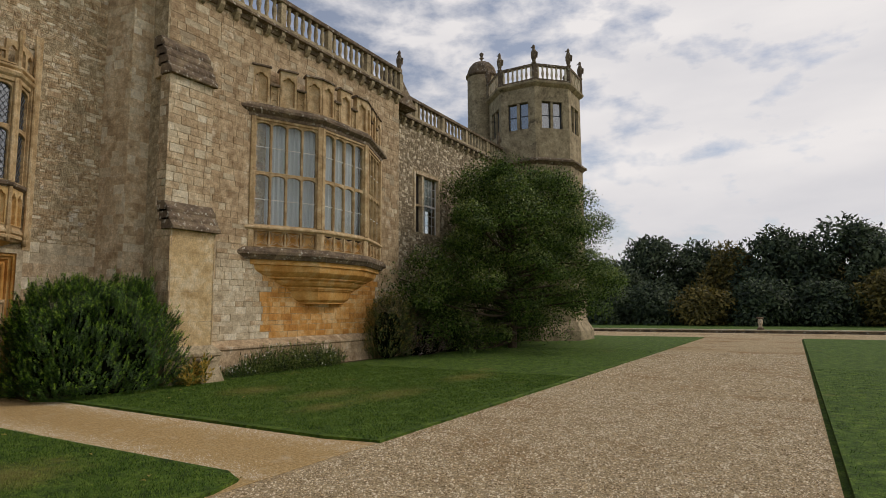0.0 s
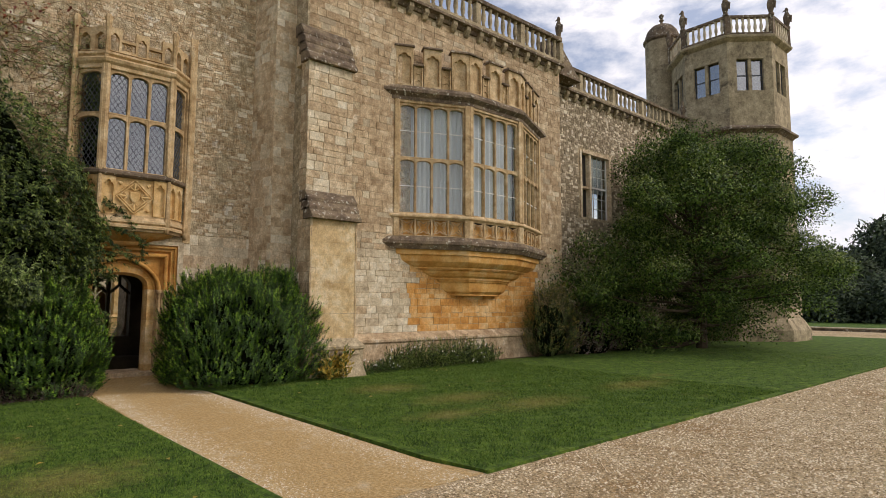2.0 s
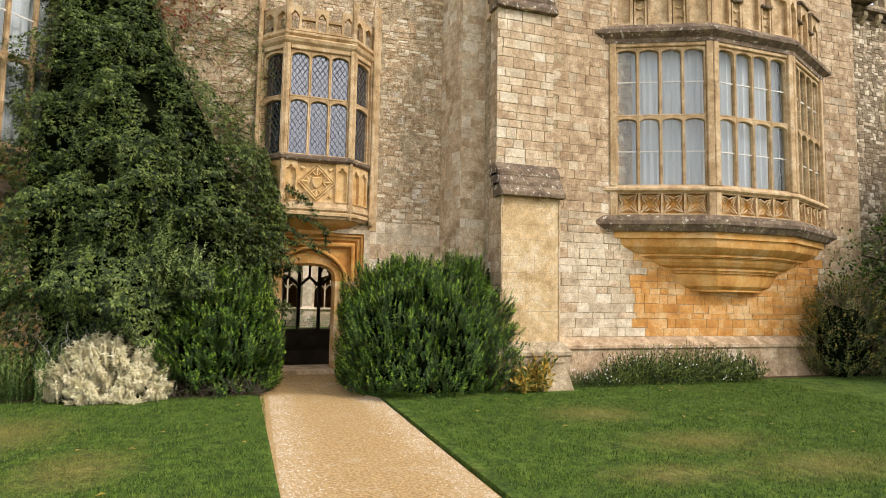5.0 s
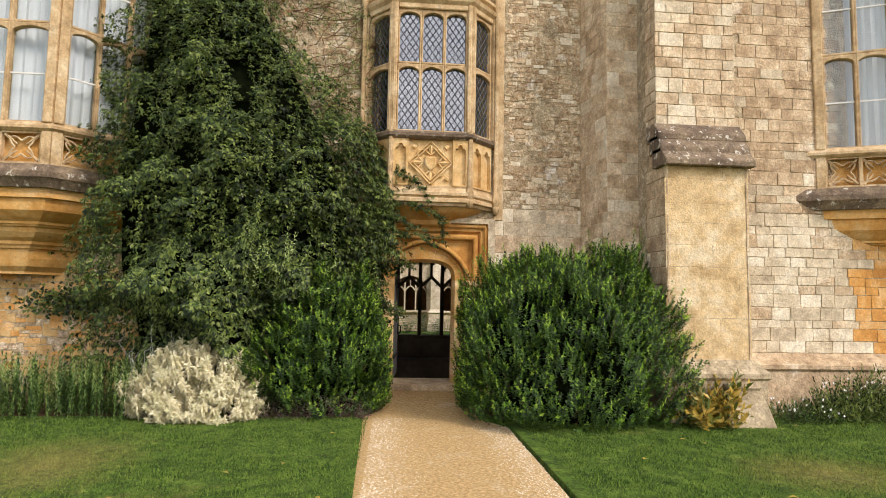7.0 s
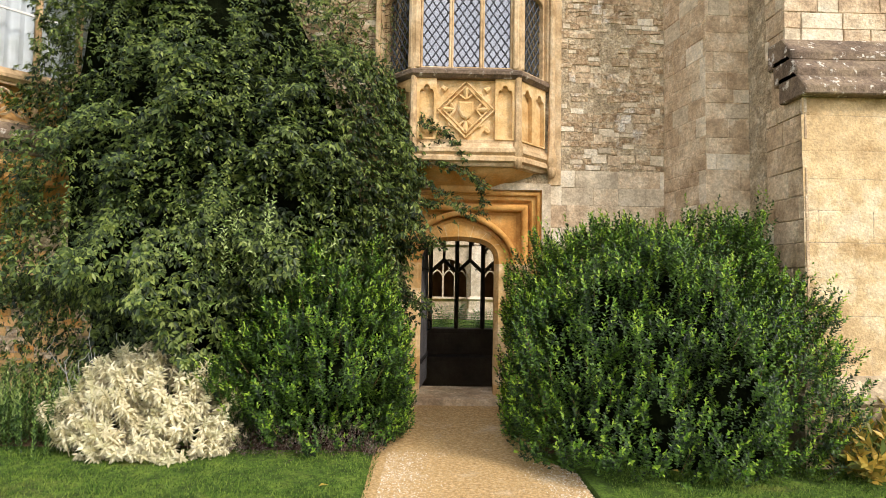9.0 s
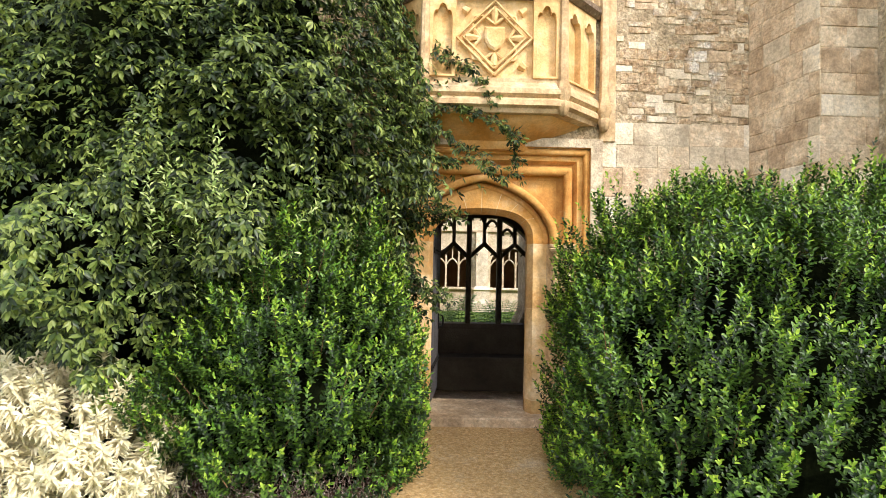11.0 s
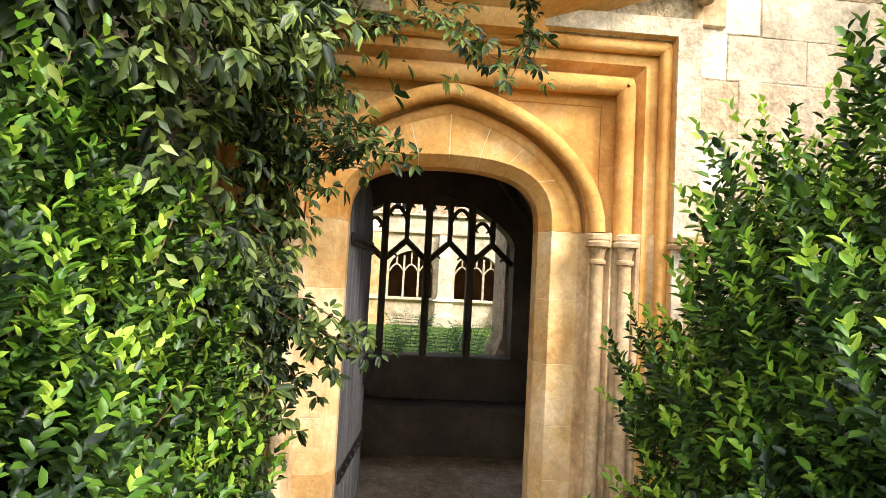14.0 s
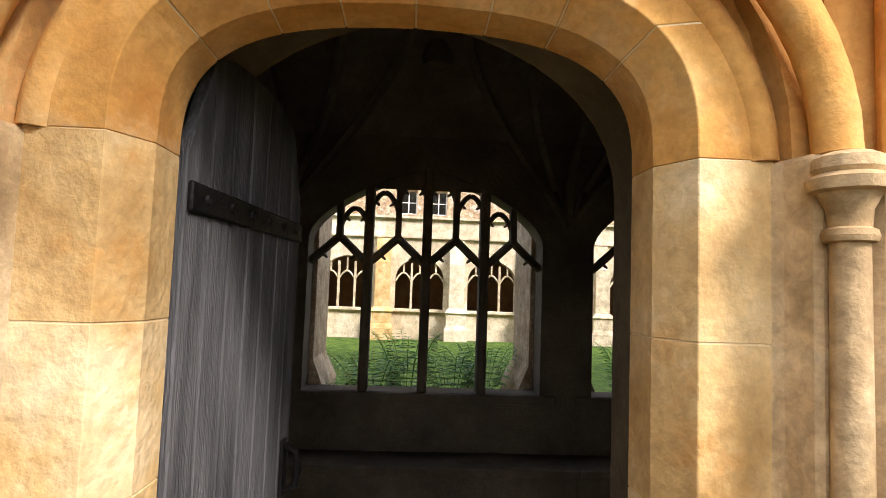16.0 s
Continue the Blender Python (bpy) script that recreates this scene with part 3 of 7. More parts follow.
def window_face(parent, p, q, lights, v0, v1, transom, mat, jamb=0.14, leaded=False, curtain=True):
    """One face of a bay: outer frame, stone lights with arched heads in two tiers, glass, and curtain or lead lattice."""
    m, L = face_frame(p, q)
    fr = Geo().box(0, jamb, -0.16, 0.05, v0, v1).box(L - jamb, L, -0.16, 0.05, v0, v1).box(jamb, L - jamb, -0.16, 0.03, v1 - 0.1, v1)
    under(fr.moved(m).make("window_frame", mat, bevel=0.015), parent)
    cw = (L - 2 * jamb) / lights
    for a, b in ((v0, transom), (transom, v1 - 0.1)):
        for i in range(lights):
            u = jamb + i * cw
            g = Geo()
            arch_cell(g, u, u + cw, a, b, 0.03, 0.04, b - 0.15, 0.1, -0.12, -0.015, 12)
            light = under(g.moved(m).make("window_light", mat, bevel=0.008), parent)
            g = Geo().box(u + 0.02, u + cw - 0.02, -0.09, -0.083, a + 0.02, b - 0.02).moved(m)
            pane = under(g.make("pane", OLDGLASS if leaded else GLASS), light)
            pane.visible_shadow = False
            if leaded:
                g = Geo()
                lattice(g, u + 0.03, u + cw - 0.03, a + 0.03, b - 0.06, 0.155, 1.45, -0.078)
                under(g.moved(m).make("lead_lattice", LEAD), light)
            elif curtain:
                g = Geo().box(u + 0.03, u + cw - 0.03, -0.08, -0.06, (a + b) / 2 - 0.012, (a + b) / 2 + 0.012).moved(m)
                under(g.make("glazing_bar", WHITEPAINT), light)
    if curtain:
        g = Geo()
        n = int(L / 0.035)
        ring = [[(0.1 + (L - 0.2) * i / n, -0.28 + 0.03 * math.sin(i * 1.3) + 0.015 * math.sin(i * 0.37), z) for z in (v0 + 0.05, v1 - 0.05)] for i in range(n + 1)]
        ring += [[(a[0], a[1] - 0.01, a[2]) for a in r] for r in ring[::-1]]
        g.loft(ring, caps=False, closed=False)
        under(g.moved(m).make("curtain", CURTAIN, smooth=60), parent)


def bay_window(name, path, lights, label, faces=(0, 1, 2)):
    mx, my = (path[0][0] + path[-1][0]) / 2, (path[0][1] + path[-1][1]) / 2
    bay = thing(name, mx, my, 2.0, label, "bay window", "bay windows")
    ext = extended(path, 0.75)
    add = lambda prof, nm, mat, **k: under(moulding(Geo(), ext, prof).make(nm, mat, **k), bay)
    # corbelled foot in three tiers
    tiers = (("corbel_tier", [(0.98, 3.24), (0.98, 3.08), (0.94, 3.07), (0.94, 3.02), (0.92, 2.9), (0.86, 2.8), (0.8, 2.75), (0.8, 2.71)]),
             ("corbel_tier", [(0.76, 2.75), (0.76, 2.68), (0.72, 2.67), (0.715, 2.6), (0.67, 2.52), (0.61, 2.47), (0.61, 2.42)]),
             ("corbel_tier", [(0.57, 2.47), (0.57, 2.36), (0.535, 2.35), (0.53, 2.2), (0.5, 2.08), (0.44, 2.0), (0.44, 1.96)]))
    for nm, prof in tiers:
        rings = [[(x, y, z) for x, y in ring_path(path, s, 0.25)] for s, z in prof[::-1]]
        under(Geo().loft(rings).make(nm, OCHRE, smooth=20), bay)
    add([(-0.3, 3.22), (0.05, 3.22), (0.12, 3.32), (0.16, 3.36), (0.16, 3.44), (0.08, 3.56), (-0.3, 3.58)], "string_course", LICHEN)
    add([(-0.3, 3.56), (-0.13, 3.56), (-0.13, 4.07), (-0.3, 4.07)], "panel_back", OCHRE)
    add([(-0.3, 4.07), (0.02, 4.07), (0.07, 4.11), (0.07, 4.15), (0.0, 4.22), (-0.3, 4.22)], "sill", CREAM)
    add([(-0.3, 7.4), (0.05, 7.4), (0.05, 7.5), (0.1, 7.54), (0.17, 7.6), (0.17, 7.68), (0.03, 7.82), (-0.3, 7.82)], "cornice", LICHEN)
    # lichened backing; the recess's shade is put into its dark colour too
    add([(-0.3, 7.8), (-0.17, 7.8), (-0.17, 8.4), (-0.3, 8.4)], "parapet_back", LICHEN)
    for k in faces:
        p, q = path[k], path[k + 1]
        window_face(bay, p, q, lights[k], 4.2, 7.42, 5.76, CREAM)
        m, L = face_frame(p, q)
        g = Geo().box(0, 0.14, -0.1, 0.03, 3.56, 4.08).box(L - 0.14, L, -0.1, 0.03, 3.56, 4.08)
        under(g.moved(m).make("panel_pier", CREAM, bevel=0.01), bay)
        n = lights[k]
        cw = (L - 0.28) / n
        for i in range(n):
            u = 0.14 + i * cw
            g = Geo().box(u, u + 0.025, -0.08, 0.0, 3.58, 4.07).box(u + cw - 0.025, u + cw, -0.08, 0.0, 3.58, 4.07).box(u + 0.025, u + cw - 0.025, -0.08, 0.0, 3.58, 3.61).box(u + 0.025, u + cw - 0.025, -0.08, 0.0, 4.04, 4.07)
            quatrefoil(g, u + cw / 2, 3.83, min(cw, 0.46) * 0.48, -0.035)
            for s, t in ((1, 1), (1, -1), (-1, 1), (-1, -1)):
                g.tube([(u + cw / 2 + s * cw * 0.42, -0.04, 3.83 + t * 0.2), (u + cw / 2 + s * cw * 0.12, -0.04, 3.83 + t * 0.05)], [0.03, 0.012], 5)
            under(g.moved(m).make("quatrefoil_panel", CREAM), bay)
        cells = 5
        unit_w = L / 6.1
        starts = [0, 1.5, 2.3, 3.8, 4.6]
        for i in range(cells):
            u, cw = starts[i] * unit_w, (1.5 if i % 2 == 0 else 0.8) * unit_w
            if i % 2 == 0:
                g = Geo()
                arch_cell(g, u + 0.01, u + cw - 0.01, 7.82, 8.96, 0.07, 0.06, 8.58, 0.2, -0.09, 0.0, 12, cusp=0.06)
                g.box(u + 0.03, u + cw - 0.03, -0.2, -0.09, 7.82, 8.96)
                merlon = under(g.moved(m).make("merlon", CREAM, bevel=0.006), bay)
                g = Geo().loft([[(u - 0.02, -0.24, 8.95), (u - 0.02, 0.05, 8.95), (u + cw + 0.02, 0.05, 8.95), (u + cw + 0.02, -0.24, 8.95)], [(u - 0.02, -0.24, 8.99), (u - 0.02, 0.05, 8.99), (u + cw + 0.02, 0.05, 8.99), (u + cw + 0.02, -0.24, 8.99)],
                                [(u, -0.2, 9.04), (u, -0.02, 9.04), (u + cw, -0.02, 9.04), (u + cw, -0.2, 9.04)]])
                under(g.moved(m).make("merlon_coping", LICHEN), merlon)
            else:
                g = Geo().box(u + 0.02, u + cw - 0.02, -0.2, -0.06, 7.82, 8.42)
                quatrefoil(g, u + cw / 2, 8.12, 0.17, -0.04)
                for a, b in ((u + 0.01, u + 0.05), (u + cw - 0.05, u + cw - 0.01)):
                    g.box(a, b, -0.08, 0.0, 7.82, 8.42)
                crenel = under(g.moved(m).make("crenel_panel", CREAM), bay)
                g = Geo().box(u - 0.01, u + cw + 0.01, -0.22, 0.05, 8.41, 8.48)
                under(g.moved(m).make("crenel_coping", LICHEN, bevel=0.015), crenel)
    inner = ring_path(path, 0.9, 0.2)
    # dark colour stands for the unlit inside of the bay
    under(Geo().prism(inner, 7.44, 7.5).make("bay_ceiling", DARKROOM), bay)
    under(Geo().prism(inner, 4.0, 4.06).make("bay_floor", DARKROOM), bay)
    return bay


bay_window("bay_window", [(-13.33, 11.62), (-12.42, 13.62), (-12.42, 15.86), (-13.33, 17.85)], (4, 4, 4), "large canted limestone bay window on an ochre corbel, white curtains")
bay_window("bay_window", [(-14.82, -4.0), (-13.6, -2.95), (-13.6, -0.3), (-14.82, 0.8)], (3, 4, 3), "canted limestone bay window half hidden by the climbing shrub")

# added room boxes, coloured dark so that they look unlit through the glass
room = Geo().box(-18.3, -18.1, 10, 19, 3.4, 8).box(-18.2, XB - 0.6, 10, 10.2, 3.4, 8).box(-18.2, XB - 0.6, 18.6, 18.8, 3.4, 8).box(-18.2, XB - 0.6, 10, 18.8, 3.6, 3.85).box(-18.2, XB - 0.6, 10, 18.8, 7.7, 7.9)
tagged(room.make("wall_room_bay", DARKROOM), "room box behind the bay window, dimness in its dark colour", "room", kind="structure")
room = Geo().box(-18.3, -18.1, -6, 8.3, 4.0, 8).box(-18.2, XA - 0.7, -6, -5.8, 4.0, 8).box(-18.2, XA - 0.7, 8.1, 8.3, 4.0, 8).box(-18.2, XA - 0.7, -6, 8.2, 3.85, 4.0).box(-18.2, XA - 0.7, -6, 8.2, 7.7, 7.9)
tagged(room.make("wall_room_oriel", DARKROOM), "room box behind the oriel window, dimness in its dark colour", "room", kind="structure")


# ---- oriel over the door ----
OY = 5.43
OP = [(-14.82, OY - 1.16), (-14.32, OY - 0.68), (-14.32, OY + 0.68), (-14.82, OY + 1.16)]
oriel = thing("oriel_window", -14.6, OY, 3.0, "carved golden limestone oriel window with leaded lights", "oriel window")
ext = extended(OP, 0.4)
def oriel_band(prof, nm, mat, **k):
    return under(moulding(Geo(), ext, prof).make(nm, mat, **k), oriel)
rings = [[(x, y, z) for x, y in ring_path(OP, s, 0.2)] for s, z in ((0.42, 2.98), (0.45, 3.02), (0.46, 3.06), (0.55, 3.1), (0.7, 3.16), (0.82, 3.22), (0.9, 3.3))]
under(Geo().loft(rings).make("corbel", OCHRE, smooth=30), oriel)
oriel_band([(-0.3, 3.26), (-0.02, 3.26), (0.0, 3.3), (0.05, 3.32), (0.05, 3.37), (0.02, 3.4), (0.06, 3.43), (0.06, 3.48), (-0.02, 3.56), (-0.02, 3.6), (-0.3, 3.62)], "base_moulding", CREAM)
oriel_band([(-0.3, 3.58), (-0.07, 3.58), (-0.07, 4.42), (-0.3, 4.42)], "apron", JAMB)
oriel_band([(-0.3, 4.4), (0.02, 4.4), (0.07, 4.44), (0.07, 4.49), (0.0, 4.54), (-0.3, 4.54)], "sill", LICHEN)
oriel_band([(-0.3, 6.78), (0.02, 6.78), (0.08, 6.84), (0.1, 6.9), (0.03, 6.96), (0.08, 7.0), (0.08, 7.05), (-0.05, 7.1), (-0.3, 7.1)], "cornice", CREAM)
for k, n in ((0, 1), (1, 3), (2, 1)):
    p, q = OP[k], OP[k + 1]
    window_face(oriel, p, q, n, 4.52, 6.8, 5.72, CREAM, jamb=0.075, leaded=True, curtain=False)
    m, L = face_frame(p, q)
    g = Geo()
    if k == 1:
        for u in (0.04, L - 0.3):
            arch_cell(g, u, u + 0.26, 3.6, 4.4, 0.035, 0.02, 4.16, 0.16, -0.08, 0.0, 12, cusp=0.05)
        # shield in a cusped diamond
        c, h = L / 2, 0.37
        for s in (1.0, 0.82):
            g.tube([(c, -0.03, 4.0 - h * s), (c + h * s, -0.03, 4.0), (c, -0.03, 4.0 + h * s), (c - h * s, -0.03, 4.0), (c, -0.03, 4.0 - h * s)], 0.018, 6)
        quatrefoil(g, c, 4.0, 0.3, -0.04)
        for i in range(4):
            a = math.pi / 2 * i
            du, dv = math.cos(a), math.sin(a)
            g.tube([(c + 0.28 * du, -0.05, 4.0 + 0.28 * dv), (c + 0.15 * du, -0.045, 4.0 + 0.15 * dv)], [0.05, 0.02], 6)
            a += math.pi / 4
            g.tube([(c + 0.36 * math.cos(a), -0.05, 4.0 + 0.36 * math.sin(a)), (c + 0.44 * math.cos(a), -0.05, 4.0 + 0.42 * math.sin(a))], [0.045, 0.03], 6)
        shield = [(c - 0.1, 4.1), (c + 0.1, 4.1), (c + 0.1, 3.98), (c + 0.06, 3.9), (c, 3.86), (c - 0.06, 3.9), (c - 0.1, 3.98)]
        g.loft([[(u, -0.06, v) for u, v in shield], [(u, -0.01, v) for u, v in shield], [(c + (u - c) * 0.8, 0.005, 4.0 + (v - 4.0) * 0.8) for u, v in shield]])
    else:
        for i in range(2):
            u = 0.06 + i * (L - 0.12) / 2
            arch_cell(g, u, u + (L - 0.12) / 2, 3.6, 4.4, 0.03, 0.02, 4.14, 0.17, -0.08, 0.0, 12, cusp=0.05)
    under(g.moved(m).make("carved_panel", JAMB), oriel)
    # pierced crest
    g = Geo()
    cells = (2, 5, 2)[k]
    cw = L / cells
    for i in range(cells):
        top = 7.62 if i % 2 == 0 else 7.4
        if k == 1 and i in (1, 3):
            g.box(i * cw, (i + 1) * cw, -0.1, 0.0, 7.1, 7.16).box(i * cw, (i + 1) * cw, -0.1, 0.0, 7.34, 7.4)
            quatrefoil(g, (i + 0.5) * cw, 7.25, 0.1, -0.05)
        else:
            arch_cell(g, i * cw, (i + 1) * cw, 7.1, 7.62, 0.05, 0.02, 7.36, 0.15, -0.1, 0.0, 10, cusp=0.03)
    under(g.moved(m).make("pierced_crest", CREAM), oriel)
for (x, y), foot in zip([(-14.74, OY - 1.2), *OP[1:3], (-14.74, OY + 1.2)], (3.2, 3.24, 3.24, 3.2)):
    prof = [(0.0, foot - 0.02), (0.035, foot), (0.055, foot + 0.05), (0.065, foot + 0.1), (0.05, foot + 0.13), (0.075, foot + 0.2), (0.08, foot + 0.26), (0.05, foot + 0.34), (0.042, 4.4), (0.05, 4.5), (0.042, 4.56), (0.042, 6.9),
            (0.07, 6.98), (0.05, 7.06), (0.045, 7.6), (0.07, 7.66), (0.06, 7.72), (0.085, 7.8), (0.05, 7.88), (0.0, 7.9)]
    under(Geo().lathe(prof, x, y, 8).make("corner_shaft", CREAM, smooth=40), oriel)
# dressed stones round the oriel and door, flush with the rubble
g = Geo().box(XA - 0.1, XA + 0.03, OY + 1.17, OY + 1.34, 3.1, 8.1)
tagged(g.make("trim_oriel", CREAM, bevel=0.01), "dressed limestone quoins beside the oriel", "quoins", kind="structure")


# ---- doorway ----
portal = thing("door_1", -15.0, DY, 0.1, "arched golden limestone doorway with moulded square hood", "doorway", kind="structure")
SPR, INW, RISE = 2.02, 0.515, 0.325


def rect_order(h0, t0, x0, h1, t1, x1, nm, mat, roll=None):
    """One square order of the doorway: from half-width h0, top t0 at depth x0 to h1, t1 at x1."""
    out = [(DY - h0, 0.08), (DY - h0, t0), (DY + h0, t0), (DY + h0, 0.08)]
    inn = [(DY - h1, 0.08), (DY - h1, t1), (DY + h1, t1), (DY + h1, 0.08)]
    rings = [[(x0, *a), (x1, *b), (x1 - 0.12, *b), (x1 - 0.12, *a)] for a, b in zip(out, inn)]
    under(Geo().loft(rings).make(nm, mat), portal)


rect_order(1.24, 3.12, XA + 0.05, 1.12, 3.03, XA + 0.04, "hood_mould", PALE)
rect_order(1.12, 3.03, XA + 0.02, 1.10, 2.98, XA - 0.14, "hood_hollow", OCHRE)
rect_order(1.10, 2.98, XA - 0.06, 1.00, 2.9, XA - 0.06, "hood_fillet", OCHRE)
rect_order(1.00, 2.9, XA - 0.06, 0.96, 2.86, XA - 0.15, "hood_hollow", OCHRE)
rect_order(0.96, 2.86, XA - 0.12, 0.80, 2.70, XA - 0.16, "hood_order", OCHRE)
for hw, top, xx, r in ((1.09, 2.985, XA - 0.03, 0.035), (0.905, 2.79, XA - 0.085, 0.05)):
    low = 0.3 if hw > 1 else 1.98
    pts = [(xx, DY - hw, low), (xx, DY - hw, top), (xx, DY + hw, top), (xx, DY + hw, low)]
    g = Geo()
    for a, b in zip(pts, pts[1:]):
        g.tube([a, b], r, 10)
    for p in pts[1:3]:
        g.lathe([(0.0, p[2] - r * 0.9), (r * 0.75, p[2] - r * 0.7), (r, p[2]), (r * 0.75, p[2] + r * 0.7), (0, p[2] + r * 0.9)], p[0], p[1], 10)
    under(g.make("hood_roll", OCHRE, smooth=50), portal)
g = Geo()
arch_cell(g, -0.86, 0.86, SPR, 2.80, 0.12, 0.0, SPR + 0.01, 0.66, 0, 0.25, 24)
g.moved(Matrix(((0, 1, 0, XA - 0.42), (1, 0, 0, DY), (0, 0, 1, 0), (0, 0, 0, 1))))
under(g.make("spandrel", OCHRE, bevel=0.0), portal)


def arch_line(hw, rise, spring, x, n=28, foot=None):
    pts = [(x, DY + hw * -math.cos(math.pi * i / n), spring + tudor(-math.cos(math.pi * i / n), rise, 2.1, 0.22)) for i in range(n + 1)]
    return pts


for hw, rise, xx, r in ((0.785, 0.70, XA - 0.11, 0.042), (0.70, 0.62, XA - 0.21, 0.035)):
    under(Geo().tube(arch_line(hw, rise, SPR, xx), r, 10).make("arch_roll", OCHRE, smooth=50), portal)
# hollow between the rolls and the flat arch face
rings = []
for (a, b, c, d) in zip(arch_line(0.80, 0.71, SPR, XA - 0.17), arch_line(0.74, 0.66, SPR, XA - 0.25), arch_line(0.70, 0.6, SPR, XA - 0.21), arch_line(0.70, 0.6, SPR, XA - 0.4)):
    rings.append([a, b, c, d])
under(Geo().loft(rings).make("arch_hollow", OCHRE, smooth=60), portal)

# jamb shafts with capitals and bases
for s in (-1, 1):
    for hw, xx, r in ((0.776, XA - 0.07, 0.035), (0.915, XA - 0.05, 0.035), (1.22, XA + 0.0, 0.066)):
        yy = DY + s * hw
        k = r / 0.05
        prof = [(0.1 * k, 0.06), (0.1 * k, 0.2), (0.085 * k, 0.24), (0.09 * k, 0.3), (0.07 * k, 0.36), (0.085 * k, 0.42), (0.05 * k, 0.47), (0.045 * k, 1.85), (0.06 * k, 1.853), (0.064 * k, 1.863), (0.06 * k, 1.874), (0.048 * k, 1.878), (0.052 * k, 1.91), (0.072 * k, 1.938), (0.092 * k, 1.942), (0.098 * k, 1.962), (0.076 * k, 1.972), (0.084 * k, 1.98), (0.082 * k, 2.0), (0.055 * k, 2.01)]
        under(Geo().lathe(prof, xx, yy, 14).make("jamb_shaft", CREAM, smooth=28), portal)
    # splayed jamb backing behind the shafts
    g = Geo().prism([(XA + 0.03, DY + s * 1.25), (XA + 0.0, DY + s * 1.14), (XA - 0.03, DY + s * 1.12), (XA - 0.03, DY + s * 1.06), (XA - 0.08, DY + s * 1.02), (XA - 0.05, DY + s * 0.98), (XA - 0.09, DY + s * 0.95), (XA - 0.09, DY + s * 0.86), (XA - 0.06, DY + s * 0.845), (XA - 0.1, DY + s * 0.82), (XA - 0.1, DY + s * 0.74), (XA - 0.18, DY + s * 0.72), (XA - 0.2, DY + s * 0.7), (XA - 0.5, DY + s * 0.7), (XA - 0.5, DY + s * 1.25)], 0.05, SPR)
    under(g.make("jamb_splay", CREAM, bevel=0.01), portal)


def door_stone(pts, nm, mat, inset=0.0):
    """A stone of the inner jamb or arch between two lines across it: pts are (y, z, ny, nz) along the intrados."""
    i = inset
    sec = [(0.2, XA - 0.19 - i), (0.05 + i, XA - 0.19 - i), (i, XA - 0.29 - i), (i, XA - 0.41 + i), (0.2, XA - 0.41 + i)]
    rings = []
    for y, z, ny, nz in pts:
        ring = []
        for d, x in sec:
            q = (y - DY) / INW
            if d > 0.19 and z > SPR and abs(q) <= 1:
                ring.append((x, DY + q * (INW + d), SPR + tudor(q, 0.625, 2.1, 0.22)))
            else:
                ring.append((x, y + ny * d, z + nz * d))
        rings.append(ring)
    return under(Geo().loft(rings).make(nm, mat, bevel=0 if inset else 0.0018), portal)


for s in (-1, 1):
    zs = [0.1, 0.34, 0.72, 1.0, 1.32, 1.66, SPR]
    for i, (a, b) in enumerate(zip(zs, zs[1:])):
        door_stone([(DY + s * INW, a + 0.0012, s, 0), (DY + s * INW, b - 0.0012, s, 0)], "jamb_stone", JAMB)


def arch_at(t):
    c = -math.cos(math.pi * t)
    y, z = DY + INW * c, SPR + tudor(c, RISE, 3.0, 0.04)
    e = 1e-3
    c2, c1 = -math.cos(math.pi * min(1, t + e)), -math.cos(math.pi * max(0, t - e))
    dy, dz = INW * (c2 - c1), tudor(c2, RISE, 3.0, 0.04) - tudor(c1, RISE, 3.0, 0.04)
    l = math.hypot(dy, dz) or 1
    ny, nz = -dz / l, dy / l
    if t < 0.02:
        ny, nz = -1, 0
    if t > 0.98:
        ny, nz = 1, 0
    return y, z, ny, nz


cuts = [0, 0.17, 0.3, 0.4, 0.5, 0.6, 0.7, 0.83, 1]
for a, b in zip(cuts, cuts[1:]):
    e = 0.0014
    a, b = a + (e if a > 0 else 0), b - (e if b < 1 else 0)
    pts = [arch_at(a + (b - a) * i / 8) for i in range(9)]
    door_stone(pts, "voussoir", OCHRE)
# pale mortar in the joints, a little behind the stone faces
for s in (-1, 1):
    door_stone([(DY + s * INW, 0.12, s, 0), (DY + s * INW, SPR, s, 0)], "mortar", JOINT, 0.0022)
door_stone([arch_at(i / 40) for i in range(41)], "mortar", JOINT, 0.0022)
g = Geo()
arch_cell(g, -1.15, 1.15, 0.05, 4.0, 0.52, 0.0, SPR, 0.55, 0, 0.44, 20)
g.moved(Matrix(((0, 1, 0, XA - 0.85), (1, 0, 0, DY), (0, 0, 1, 0), (0, 0, 0, 1))))
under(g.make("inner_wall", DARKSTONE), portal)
step = Geo().box(-15.7, -14.78, DY - 0.6, DY + 0.72, -0.05, 0.2)
tagged(step.make("doorstep", ASHLAR, bevel=0.015), "worn grey stone doorstep below the arch", "doorstep")

